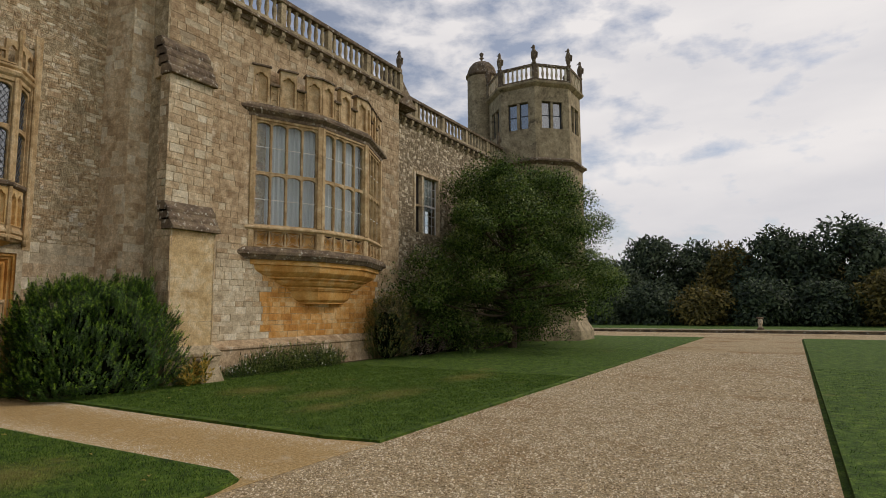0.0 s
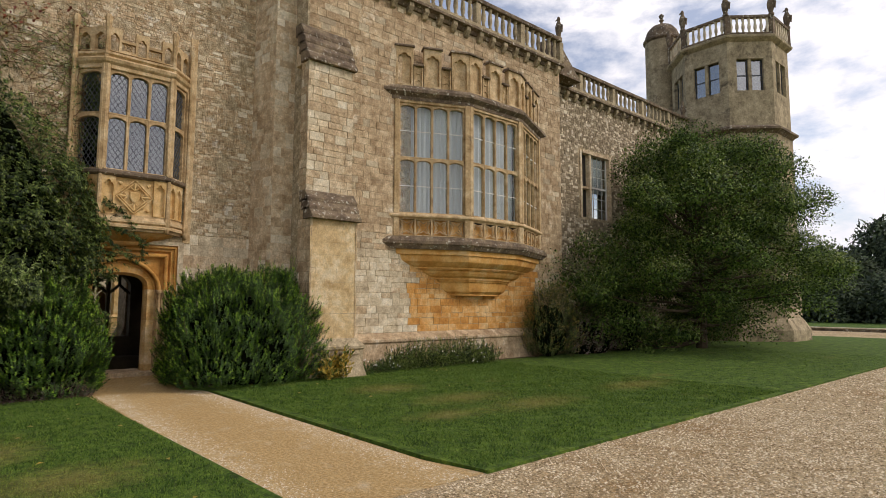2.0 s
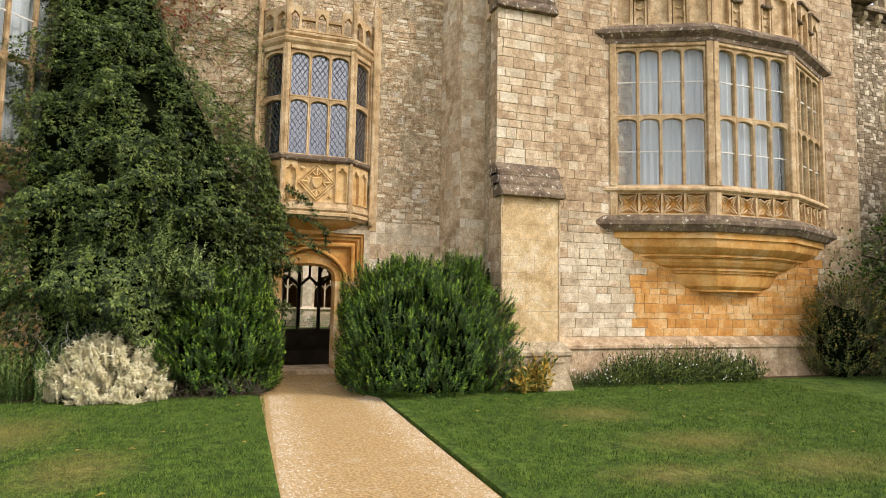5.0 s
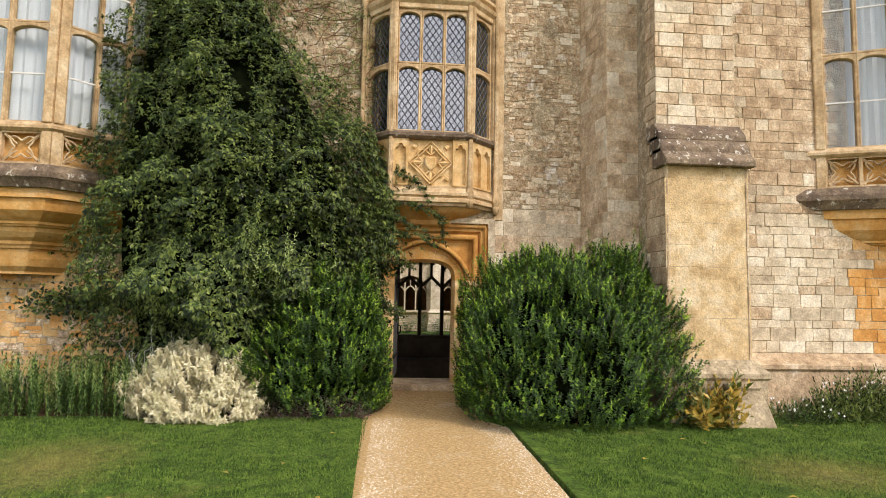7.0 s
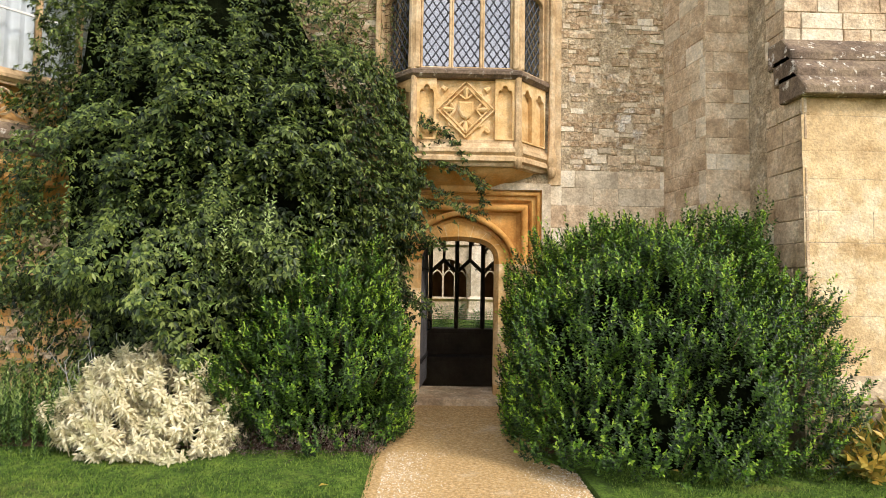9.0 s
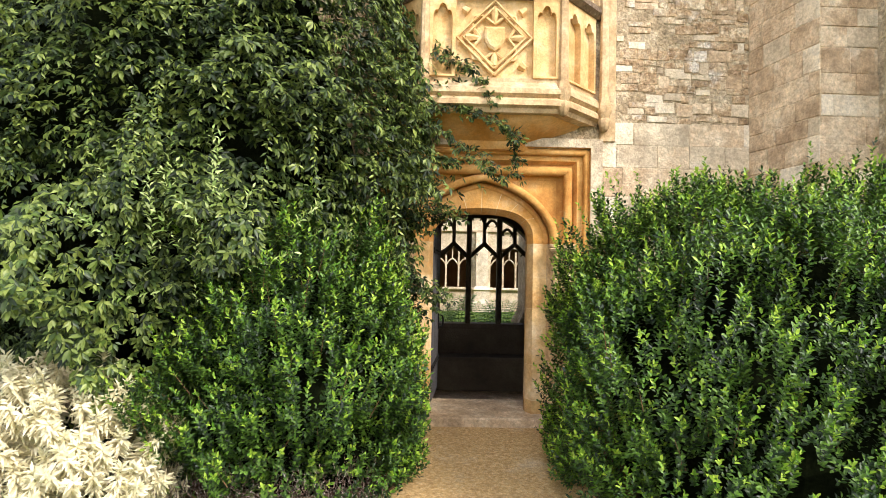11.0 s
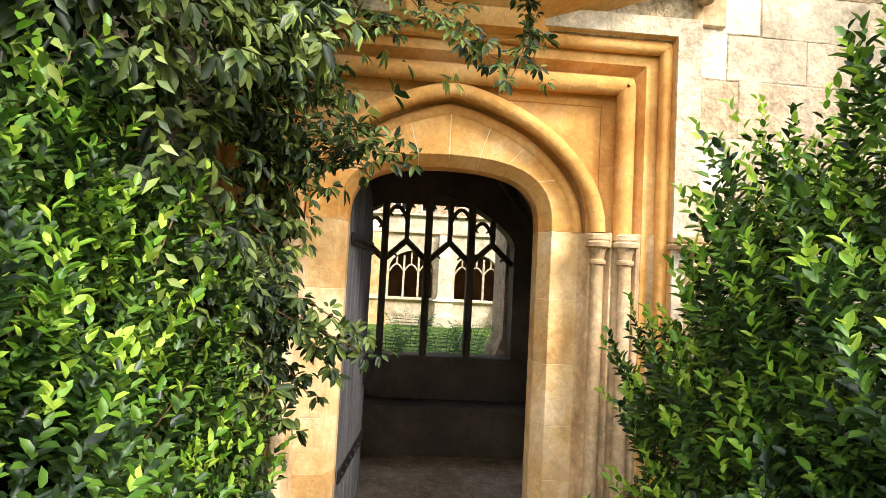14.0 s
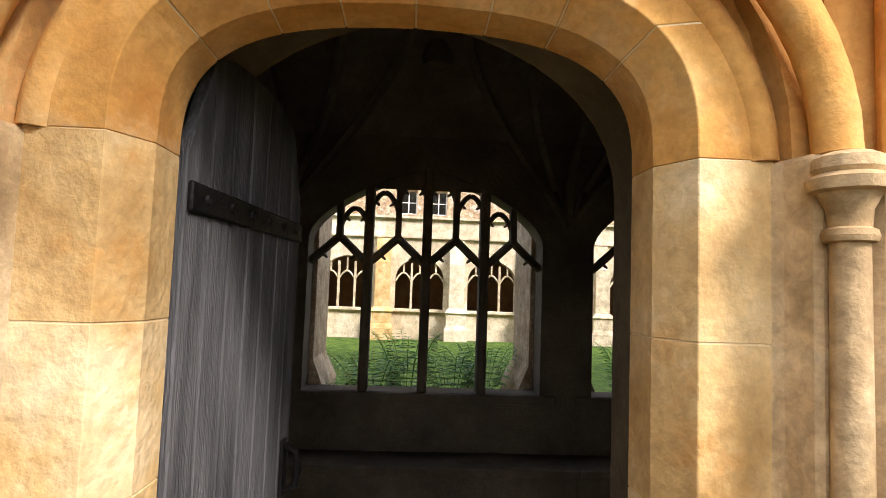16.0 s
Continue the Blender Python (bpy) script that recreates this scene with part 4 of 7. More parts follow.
# oak door, open inwards
leaf = thing("oak_door", -15.55, DY - 0.42, 0.2, "weathered grey oak plank door standing open inwards", "door")
hx, hy = -15.26, DY - 0.545
da = radians(-5)
dm = Matrix.Translation((hx, hy, 0)) @ Matrix.Rotation(da, 4, "Z")
nb = 7
for i in range(nb):
    a, b = -0.95 * i / nb, -0.95 * (i + 1) / nb
    ta, tb = [0.24 + (SPR - 0.22) + tudor(2 * (q / -0.95) - 1, RISE, 3.0, 0.04) for q in (a, b)]
    g = Geo().loft([[(b + 0.004, 0, 0.24), (a - 0.004, 0, 0.24), (a - 0.004, 0.035, 0.24), (b + 0.004, 0.035, 0.24)], [(b + 0.004, 0, tb), (a - 0.004, 0, ta), (a - 0.004, 0.035, ta), (b + 0.004, 0.035, tb)]])
    under(g.moved(dm).make("plank", OLDWOOD, bevel=0.004), leaf)
for z in (0.62, 1.94):
    g = Geo().box(-0.93, -0.01, 0.036, 0.05, z - 0.035, z + 0.035)
    strap = under(g.moved(dm).make("strap", IRON, bevel=0.004), leaf)
    for i in range(6):
        g = Geo().loft([[(-0.09 - 0.15 * i + r * math.cos(a), y, z + r * math.sin(a)) for a in [0.785 * k for k in range(8)]] for r, y in ((0.015, 0.049), (0.012, 0.057), (0.004, 0.061))])
        under(g.moved(dm).make("stud", IRON), strap)
g = Geo().tube([(-0.86, 0.05, 1.16), (-0.86, 0.09, 1.14), (-0.86, 0.1, 1.08), (-0.86, 0.09, 1.02), (-0.86, 0.05, 1.0)], 0.012, 6).box(-0.885, -0.835, 0.036, 0.048, 0.98, 1.18)
under(g.moved(dm).make("latch", IRON), leaf)

# ---- cloister walk ----
XW, FZ = -19.6, -0.4
c = Geo().box(-20.0, -15.6, -8, 18, FZ - 0.2, FZ)
tagged(c.make("floor_cloister", ASHLAR), "worn stone paving of the dim cloister walk", "floor", kind="structure")
g = Geo()
for k, x in enumerate((-15.9, -16.2)):
    g.box(-15.66 - 0.3 * (k + 1), -15.6 - 0.3 * k, DY - 0.8, DY + 0.8, FZ, 0.2 - 0.2 * (k + 1))
tagged(g.make("inner_steps", ASHLAR, bevel=0.01), "two worn stone steps down into the cloister", "steps")
g = Geo().box(-15.66, XA - 0.7, -8, DY - 1.1, FZ, 4.2).box(-15.66, XA - 0.7, DY + 1.1, 18, FZ, 4.2)
tagged(g.make("wall_cloister", DARKSTONE), "inner stone wall of the cloister walk, dimness in its colour", "wall", kind="structure")
# unseen end walls, added to close the walk against daylight
g = Geo().box(-19.95, -15.6, -8.2, -8, FZ, 4.2).box(-19.95, -15.6, 18, 18.2, FZ, 4.2)
tagged(g.make("wall_cloister_end", DARKSTONE), "unseen end walls closing the cloister walk against daylight", "wall", kind="structure")
# vault and ribs take the darkened stone in place of deeper shade
vault = Geo()
rings = []
for i in range(17):
    t = math.pi * i / 16
    rings.append([(-17.6 + 2.05 * math.cos(t), y, 2.72 + 1.05 * math.sin(t) ** 0.45) for y in (-8, 18)])
vault.loft(rings + [[(x, y, z + 0.3) for x, y, z in r] for r in rings[::-1]], caps=False, closed=False)
tagged(vault.make("ceiling_vault", DARKSTONE), "ribbed stone vault, shade put into its dark colour", "ceiling", kind="structure")
WIN0, PER, WHW = 5.545, 2.8, 1.145
ribs = Geo()
for k in range(-3, 4):
    yb = WIN0 + (k + 0.5) * PER
    for dy in (-1.25, -0.7, 0.0, 0.7, 1.25):
        pts = []
        for i in range(9):
            t = math.pi * i / 16
            pts.append((-17.6 - 2.0 * math.cos(t), yb + dy * math.sin(t), 2.4 + 1.34 * math.sin(t) ** 0.8))
        ribs.tube(pts, 0.045, 5)
        ribs.tube([(2 * -17.6 - p[0], p[1], p[2]) for p in pts], 0.045, 5)
ribs.tube([(-17.6, -8, 3.74), (-17.6, 18, 3.74)], 0.05, 5)
for k in range(-3, 4):
    for dx in (-0.9, 0, 0.9):
        ribs.lathe([(0.02, 3.5), (0.11, 3.54), (0.13, 3.62), (0.06, 3.76)], -17.6 + dx, WIN0 + k * PER, 8)
tagged(ribs.make("ceiling_ribs", DARKSTONE, smooth=50), "carved ribs and bosses of the vault, shade put into their colour", "ceiling ribs", kind="structure")
for k in range(-4, 5):
    yc = WIN0 + k * PER
    win = thing("window_%d" % (k + 5), XW, yc, 0.75, "traceried stone cloister window open to the court", "cloister window", "cloister windows", "structure")
    to_w = Matrix(((0, 1, 0, XW), (1, 0, 0, yc), (0, 0, 1, 0), (0, 0, 0, 1)))
    g = Geo()
    arch_cell(g, -PER / 2, PER / 2, FZ, 4.1, PER / 2 - WHW, 1.15, 2.2, 0.74, -0.35, 0.0, 24, 0.0, 2.0, 0.42)
    under(g.moved(to_w).make("arch_wall", DARKSTONE), win)
    top = lambda u: 2.2 + tudor(u / WHW, 0.74, 2.0, 0.42)
    g = Geo()
    lw = 2 * WHW / 4
    for i in range(1, 4):
        u = -WHW + i * lw
        g.box(u - 0.045, u + 0.045, -0.2, 0.0, 0.74, top(u) + 0.05)
    under(g.moved(to_w).make("mullion", DARKSTONE, bevel=0.02), win)
    g = Geo()
    for i in range(4):
        u0 = -WHW + i * lw
        c0 = u0 + lw / 2
        for s in (-1, 1):
            pts = [(c0 + s * lw / 2 * (1 - q), -0.1, 1.98 + 0.26 * (0.55 * math.sin(q * 1.57) + 0.45 * q ** 2.2)) for q in [j / 8 for j in range(9)]]
            g.tube(pts, 0.04, 6)
            g.tube([(c0 + s * lw * 0.36, -0.1, 2.1), (c0 + s * lw * 0.2, -0.1, 2.02)], [0.03, 0.012], 5)
            e = min(top(c0), top(c0 + s * lw / 2)) - 0.04
            if e > 2.5:
                for w in (-1, 1):   # cusped head of each small upper light
                    m0, m1 = c0 + s * lw / 4, lw / 4
                    pts = [(m0 + w * m1 * (1 - q), -0.1, e - 0.2 + 0.2 * math.sin(q * 1.57) ** 0.8) for q in [j / 6 for j in range(7)]]
                    g.tube(pts, 0.026, 6)
                    g.tube([(m0 + w * m1 * 0.8, -0.1, e - 0.08), (m0 + w * m1 * 0.35, -0.1, e - 0.13)], [0.03, 0.01], 5)
        g.box(c0 - 0.03, c0 + 0.03, -0.16, -0.03, 2.22, top(c0) + 0.05)
    under(g.moved(to_w).make("tracery", DARKSTONE), win)
    g = Geo().box(-1.3, 1.3, -0.05, 0.03, 0.66, 0.75).box(-1.4, 1.4, 0.0, 0.45, FZ, 0.12).box(-1.4, 1.4, 0.0, 0.5, 0.12, 0.2)
    under(g.moved(to_w).make("bench", DARKSTONE, bevel=0.01), win)
    yb = yc + PER / 2
    rr = lambda o, z, d=0: [(-19.94, yb - 0.3 - o, z), (-19.94, yb + 0.3 + o, z), (-20.85 - o + d, yb + 0.3 + o, z), (-20.85 - o + d, yb - 0.3 - o, z)]
    under(Geo().loft([rr(0.12, 0.0), rr(0.12, 0.7), rr(0.02, 0.95), rr(0.0, 1.0), rr(0, 3.6), rr(0, 4.2, 0.6)]).make("buttress", ASHLAR), win)
# unseen cover added above the vault to block the sky
slab("roof_cloister", [(-20.0, -8), (-15.5, -8), (-15.5, 18), (-20.0, 18)], 4.1, 4.2, DARKSTONE, "unseen flat cover keeping daylight out of the cloister", "roof")

# ---- court and the range across it ----
slab("lawn_court", [(-33.4, -14), (-19.95, -14), (-19.95, 24), (-33.4, 24)], -0.05, 0.08, TURF, "green grass of the cloister court", "lawn")
XC = -33.5
for k in range(-4, 7):
    yb = 4.48 + 2.43 * k
    bay = thing("wall_court_%d" % (k + 5), XC, yb, 0, "sunlit limestone bay of the opposite cloister range", "cloister wall", kind="structure")
    to_c = Matrix(((0, 1, 0, XC), (1, 0, 0, yb + 1.215), (0, 0, 1, 0), (0, 0, 0, 1)))
    g = Geo()
    arch_cell(g, -1.215, 1.215, 0, 3.44, 0.4, 1.05, 2.05, 0.75, -0.4, 0.0, 16)
    under(g.moved(to_c).make("arch_wall", PALE), bay)
    g = Geo()
    for u in (-0.27, 0.27):
        g.box(u - 0.035, u + 0.035, -0.2, -0.06, 1.0, 2.6)
    for i in range(3):
        c0 = -0.54 + 0.54 * i
        for s in (-1, 1):
            g.tube([(c0 + s * 0.27 * (1 - q), -0.12, 2.0 + 0.28 * math.sin(q * 1.57)) for q in (0, 0.33, 0.66, 1)], 0.035, 5)
        g.box(c0 - 0.025, c0 + 0.025, -0.18, -0.08, 2.25, 2.75 if i == 1 else 2.6)
    under(g.moved(to_c).make("tracery", PALE), bay)
    g = Geo().box(XC - 0.05, XC + 0.12, yb + 0.25, yb + 2.18, 0.98, 1.08)
    under(g.make("sill", PALE, bevel=0.01), bay)
    rr = lambda o, z, d=0: [(XC, yb - 0.24 - o, z), (XC + 0.5 + o - d, yb - 0.24 - o, z), (XC + 0.5 + o - d, yb + 0.24 + o, z), (XC, yb + 0.24 + o, z)]
    under(Geo().loft([rr(0.14, 0), rr(0.14, 0.45), rr(0.08, 0.6), rr(0.08, 0.95), rr(0.14, 1.0), rr(0, 1.15), rr(0, 2.6), rr(0, 2.62, 0.15), rr(0, 3.4, 0.3)]).make("buttress", (JAMB if k % 2 == 0 else PALE)), bay)
    g = Geo().box(XC - 0.4, XC + 0.1, yb - 0.1, yb + 2.33, 3.44, 3.5).box(XC - 0.4, XC, yb, yb + 2.43, 3.5, 4.1).box(XC - 0.4, XC + 0.12, yb, yb + 2.43, 4.1, 4.17)
    under(g.make("parapet", PALE), bay)
g = Geo()
ups = (5.22, 6.32, 9.6, 10.7, 1.0, 2.1)
edges = sorted(ups)
last = -14.0
for y in edges:
    g.box(XC - 2.2, XC - 1.6, last, y - 0.31, 4.0, 8.0)
    g.box(XC - 2.2, XC - 1.6, y - 0.31, y + 0.31, 5.35, 8.0).box(XC - 2.2, XC - 1.6, y - 0.31, y + 0.31, 4.0, 4.45)
    last = y + 0.31
g.box(XC - 2.2, XC - 1.6, last, 24, 4.0, 8.0).box(XC - 5, XC - 2.2, -14, 24, 7.9, 8.1).box(XC - 5.2, XC - 5, -14, 24, 0, 8)
tagged(g.make("wall_court_upper", RUBBLE), "brownish rubble upper wall across the court", "wall", kind="structure")
for y in ups:
    w = thing("court_window", XC - 1.9, y, 4.45, "small white-framed upper window across the court", "window", "upper court windows")
    g = Geo().box(XC - 1.85, XC - 1.75, y - 0.31, y - 0.26, 4.45, 5.35).box(XC - 1.85, XC - 1.75, y + 0.26, y + 0.31, 4.45, 5.35).box(XC - 1.85, XC - 1.75, y - 0.26, y + 0.26, 5.3, 5.35).box(XC - 1.85, XC - 1.75, y - 0.26, y + 0.26, 4.45, 4.5).box(XC - 1.84, XC - 1.77, y - 0.02, y + 0.02, 4.5, 5.3).box(XC - 1.83, XC - 1.78, y - 0.26, y + 0.26, 4.88, 4.91)
    under(g.make("window_frame", WHITEPAINT), w)
    under(Geo().box(XC - 1.81, XC - 1.8, y - 0.27, y + 0.27, 4.48, 5.32).make("pane", OLDGLASS), w)
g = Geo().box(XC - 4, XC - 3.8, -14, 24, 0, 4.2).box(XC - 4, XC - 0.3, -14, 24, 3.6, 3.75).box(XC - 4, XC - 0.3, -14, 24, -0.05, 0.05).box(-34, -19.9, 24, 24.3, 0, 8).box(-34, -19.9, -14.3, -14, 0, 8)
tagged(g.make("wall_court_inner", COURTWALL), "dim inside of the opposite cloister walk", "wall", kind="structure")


# ---- plants ----
rng = np.random.default_rng(7)


def unit(v):
    return v / np.maximum(np.linalg.norm(v, axis=-1, keepdims=True), 1e-9)


def raw_mesh(name, verts, faces, mat, parent=None, label="", kind=""):
    """A mesh object from arrays of vertices and equal-sided faces."""
    me = bpy.data.meshes.new(name)
    k = faces.shape[1]
    me.vertices.add(len(verts))
    me.vertices.foreach_set("co", np.ascontiguousarray(verts, dtype=np.float32).ravel())
    me.loops.add(faces.size)
    me.loops.foreach_set("vertex_index", np.ascontiguousarray(faces, dtype=np.int32).ravel())
    me.polygons.add(len(faces))
    me.polygons.foreach_set("loop_start", np.arange(0, faces.size, k, dtype=np.int32))
    me.update(calc_edges=True)
    me.validate()
    me.materials.append(mat)
    ob = new(name, me)
    if parent:
        under(ob, parent)
    if label or kind:
        tagged(ob, label, kind=kind)
    return ob


def leaf_arrays(pos, way, up, length, width, fold=0.22, curl=0.08, detail=1):
    """Leaves: rounded and creased (2), creased lozenges (1) or plain lozenges (0)."""
    n = len(pos)
    way = unit(way)
    side = unit(np.cross(way, up))
    nor = np.cross(side, way)
    length = np.broadcast_to(length, n)[:, None]
    width = np.broadcast_to(width, n)[:, None]
    mid = pos + way * length * 0.45
    tip = pos + way * length - nor * length * curl
    if detail == 2:
        a, b = pos + way * length * 0.28 + nor * width * fold, pos + way * length * 0.68 + nor * width * fold * 0.7
        pts = [pos, a + side * width * 0.44, b + side * width * 0.42, tip, b - side * width * 0.42, a - side * width * 0.44]
        tri = [[0, 2, 1], [0, 3, 2], [0, 4, 3], [0, 5, 4]]
    else:
        pts = [pos, mid + side * width / 2 + nor * width * fold, mid - side * width / 2 + nor * width * fold, tip, mid]
        tri = [[0, 4, 1], [0, 2, 4], [4, 3, 1], [4, 2, 3]]
        if detail == 0:
            pts, tri = pts[:4], [[0, 2, 1], [1, 2, 3]]
    v = np.stack(pts, 1)
    f = (np.array(tri)[None] + np.arange(n)[:, None, None] * len(pts)).reshape(-1, 3)
    return v.reshape(-1, 3), f


def leaf_material(name, colors, trans=0.3, rough=0.42, spec=0.45):
    return material(name, colors, 3.0, rough, 0, island=0.7, translucent=trans, spec=spec)


LEAF_BUSH = leaf_material("glossy leaf", [rgb("182b0d"), rgb("345119"), rgb("5a7b29")], 0.2)
LEAF_TIP = leaf_material("young leaf", [rgb("54801d"), rgb("7fa52d"), rgb("a8c443")], 0.4)
LEAF_CLIMB = leaf_material("climber leaf", [rgb("1a280f"), rgb("394b1d"), rgb("6c7c39")], 0.28, 0.5, 0.3)
LEAF_PALE = leaf_material("pale green leaf", [rgb("6f8a3c"), rgb("92a755"), rgb("b4c27c")])
LEAF_OLIVE = leaf_material("olive leaf", [rgb("33471a"), rgb("5a6f29"), rgb("8a9847")])
LEAF_TREE = leaf_material("tree leaf", [rgb("22330f"), rgb("40581e"), rgb("687f33")], 0.28, 0.65, 0.2)
# desaturated: distance haze is put into the leaf colour
LEAF_FAR = leaf_material("hazed far leaf", [rgb("2b3626"), rgb("445238"), rgb("626e4c")], 0.2, 0.8)
LEAF_AUTUMN = leaf_material("autumn leaf", [rgb("4f4a24"), rgb("6f6430"), rgb("8e7c3a")], 0.2, 0.8)
LEAF_SILVER = leaf_material("silver leaf", [rgb("c6bd94"), rgb("e0d7af"), rgb("f1e9c6")], 0.25, 0.7, 0.2)
LEAF_CREAMY = leaf_material("creamy young leaf", [rgb("cdc79a"), rgb("ddd7ae"), rgb("ebe6c4")], 0.3, 0.7, 0.2)
LEAF_YELLOW = leaf_material("yellowing leaf", [rgb("5d6a2c"), rgb("9c8a3a"), rgb("c9a94a")], 0.3)
LEAF_RED = leaf_material("russet leaf", [rgb("6d2f1c"), rgb("8f4a26"), rgb("7d6a32")], 0.3)
LEAF_DRY = leaf_material("dry stem", [rgb("4d3c33"), rgb("6b584b"), rgb("8b8076")], 0.1, 0.9, 0.1)
LEAF_SPIKE = leaf_material("spiky leaf", [rgb("2c461b"), rgb("4b692b"), rgb("7f9a4c")], 0.25)
LEAF_FERN = leaf_material("fern frond", [rgb("3c6a1e"), rgb("5c8f2c"), rgb("85ad45")], 0.4)
PETAL = leaf_material("white petal", [rgb("d8d5cc"), rgb("ebe9e2"), rgb("f4f2ee")], 0.3)
# near-black solid cores: the shade between leaves is put into this colour
SHADE = material("foliage shade", [rgb("080b05"), rgb("0e1208"), rgb("171b0d")], 6, 1.0, 0.9, 25, spec=0.0)
TWIG = material("twig bark", [rgb("4a3524"), rgb("6e5138"), rgb("8b6c4d")], 12, 0.9, 0.5, 60)
BARK = material("bark", [rgb("2c241b"), rgb("443829"), rgb("5d4f3c")], 5, 0.95, 0.8, 30)


def lumpy(center, radii, amp, freq, z_min, seg=28):
    """A closed, uneven rounded body cut flat at z_min."""
    g = Geo()
    rings = []
    for i in range(seg // 2 + 1):
        t = math.pi * i / (seg // 2)
        ring = []
        for k in range(seg):
            a = 6.28318 * k / seg
            d = Vector((math.sin(t) * math.cos(a), math.sin(t) * math.sin(a), -math.cos(t)))
            s = 1 + amp * noise.noise(d * freq + Vector(center))
            ring.append((center[0] + radii[0] * d.x * s, center[1] + radii[1] * d.y * s, max(z_min, center[2] + radii[2] * d.z * s)))
        rings.append(ring)
    return g.loft(rings, caps=False)


def dome_points(n, center, radii, z_min, square=2.4):
    """Points and outward normals on the upper part of a squarish dome."""
    d = unit(rng.normal(size=(n * 3, 3)))
    s = (np.abs(d) ** square).sum(1, keepdims=True) ** (-1 / square)
    p = d * s * np.array(radii) + np.array(center)
    nor = unit(np.sign(d) * np.abs(d) ** (square - 1) / np.array(radii))
    keep = p[:, 2] > z_min
    return p[keep][:n], nor[keep][:n]


def shoots(pos, way, length, per, leaf_len, leaf_w, spread=0.8, taper=True, tips=0.45):
    """Leafy shoots: leaves in turning pairs along each stem. Returns leaf arrays for old and young leaves, and stem lines."""
    n = len(pos)
    t = (np.arange(per) + 0.5) / per
    length = np.broadcast_to(length, n)
    base = pos[:, None] + way[:, None] * (length[:, None] * t[None])[..., None]
    ref = unit(np.cross(way, rng.normal(size=(n, 3))))
    ref2 = np.cross(way, ref)
    ang = (np.arange(per) // 2 * 1.5708 + np.arange(per) % 2 * 3.1416)[None] + rng.uniform(0, 6.28, (n, 1)) + rng.normal(0, 0.25, (n, per))
    rad = ref[:, None] * np.cos(ang)[..., None] + ref2[:, None] * np.sin(ang)[..., None]
    sp = spread * (1 - 0.72 * t ** 2)[None, :, None] if taper else spread
    lw = unit(rad * sp + way[:, None] * 0.8 + rng.normal(size=(n, per, 3)) * 0.15)
    size = leaf_len * (1 - 0.35 * np.abs(t - 0.5))[None] * rng.uniform(0.75, 1.2, (n, per))
    up = unit(way[:, None] * 1.0 - rad * 0.3 + 0 * lw)
    young = np.broadcast_to((t > 0.7)[None], (n, per)) & (rng.uniform(size=(n, 1)) < tips)
    return base, lw, up, size, young, leaf_w / leaf_len


def fans(pos, way, up, count, leaf, droop=0.3):
    """Compound leaves: leaflets spread like fingers from each point. Returns arrays shaped (points, leaflets)."""
    way = unit(way)
    side = unit(np.cross(way, up))
    ang = np.linspace(-1.35, 1.35, count)[None] + rng.normal(0, 0.16, (len(pos), count))
    lw = way[:, None] * np.cos(ang)[..., None] + side[:, None] * np.sin(ang)[..., None]
    lw = unit(lw + np.array([0, 0, -droop]) + rng.normal(size=lw.shape) * 0.14)
    base = pos[:, None] + lw * 0.01
    upv = unit(up[:, None] + rng.normal(size=lw.shape) * 0.18)
    size = leaf * (0.62 + 0.38 * np.cos(ang)) * rng.uniform(0.75, 1.25, (len(pos), 1))
    return base, lw, upv, size


def leafy(parent, nm, base, lw, up, size, ratio, mat, mask=None, **k):
    sel = np.ones(base.shape[:2], bool) if mask is None else mask
    v, f = leaf_arrays(base[sel], lw[sel], up[sel], size[sel], size[sel] * ratio, **k)
    return raw_mesh(nm, v, f, mat, parent, kind="stuff")


def clear_of(p, boxes):
    keep = np.ones(len(p), bool)
    for x0, x1, y0, y1, z0, z1 in boxes:
        keep &= ~((p[:, 0] > x0) & (p[:, 0] < x1) & (p[:, 1] > y0) & (p[:, 1] < y1) & (p[:, 2] > z0) & (p[:, 2] < z1))
    return keep


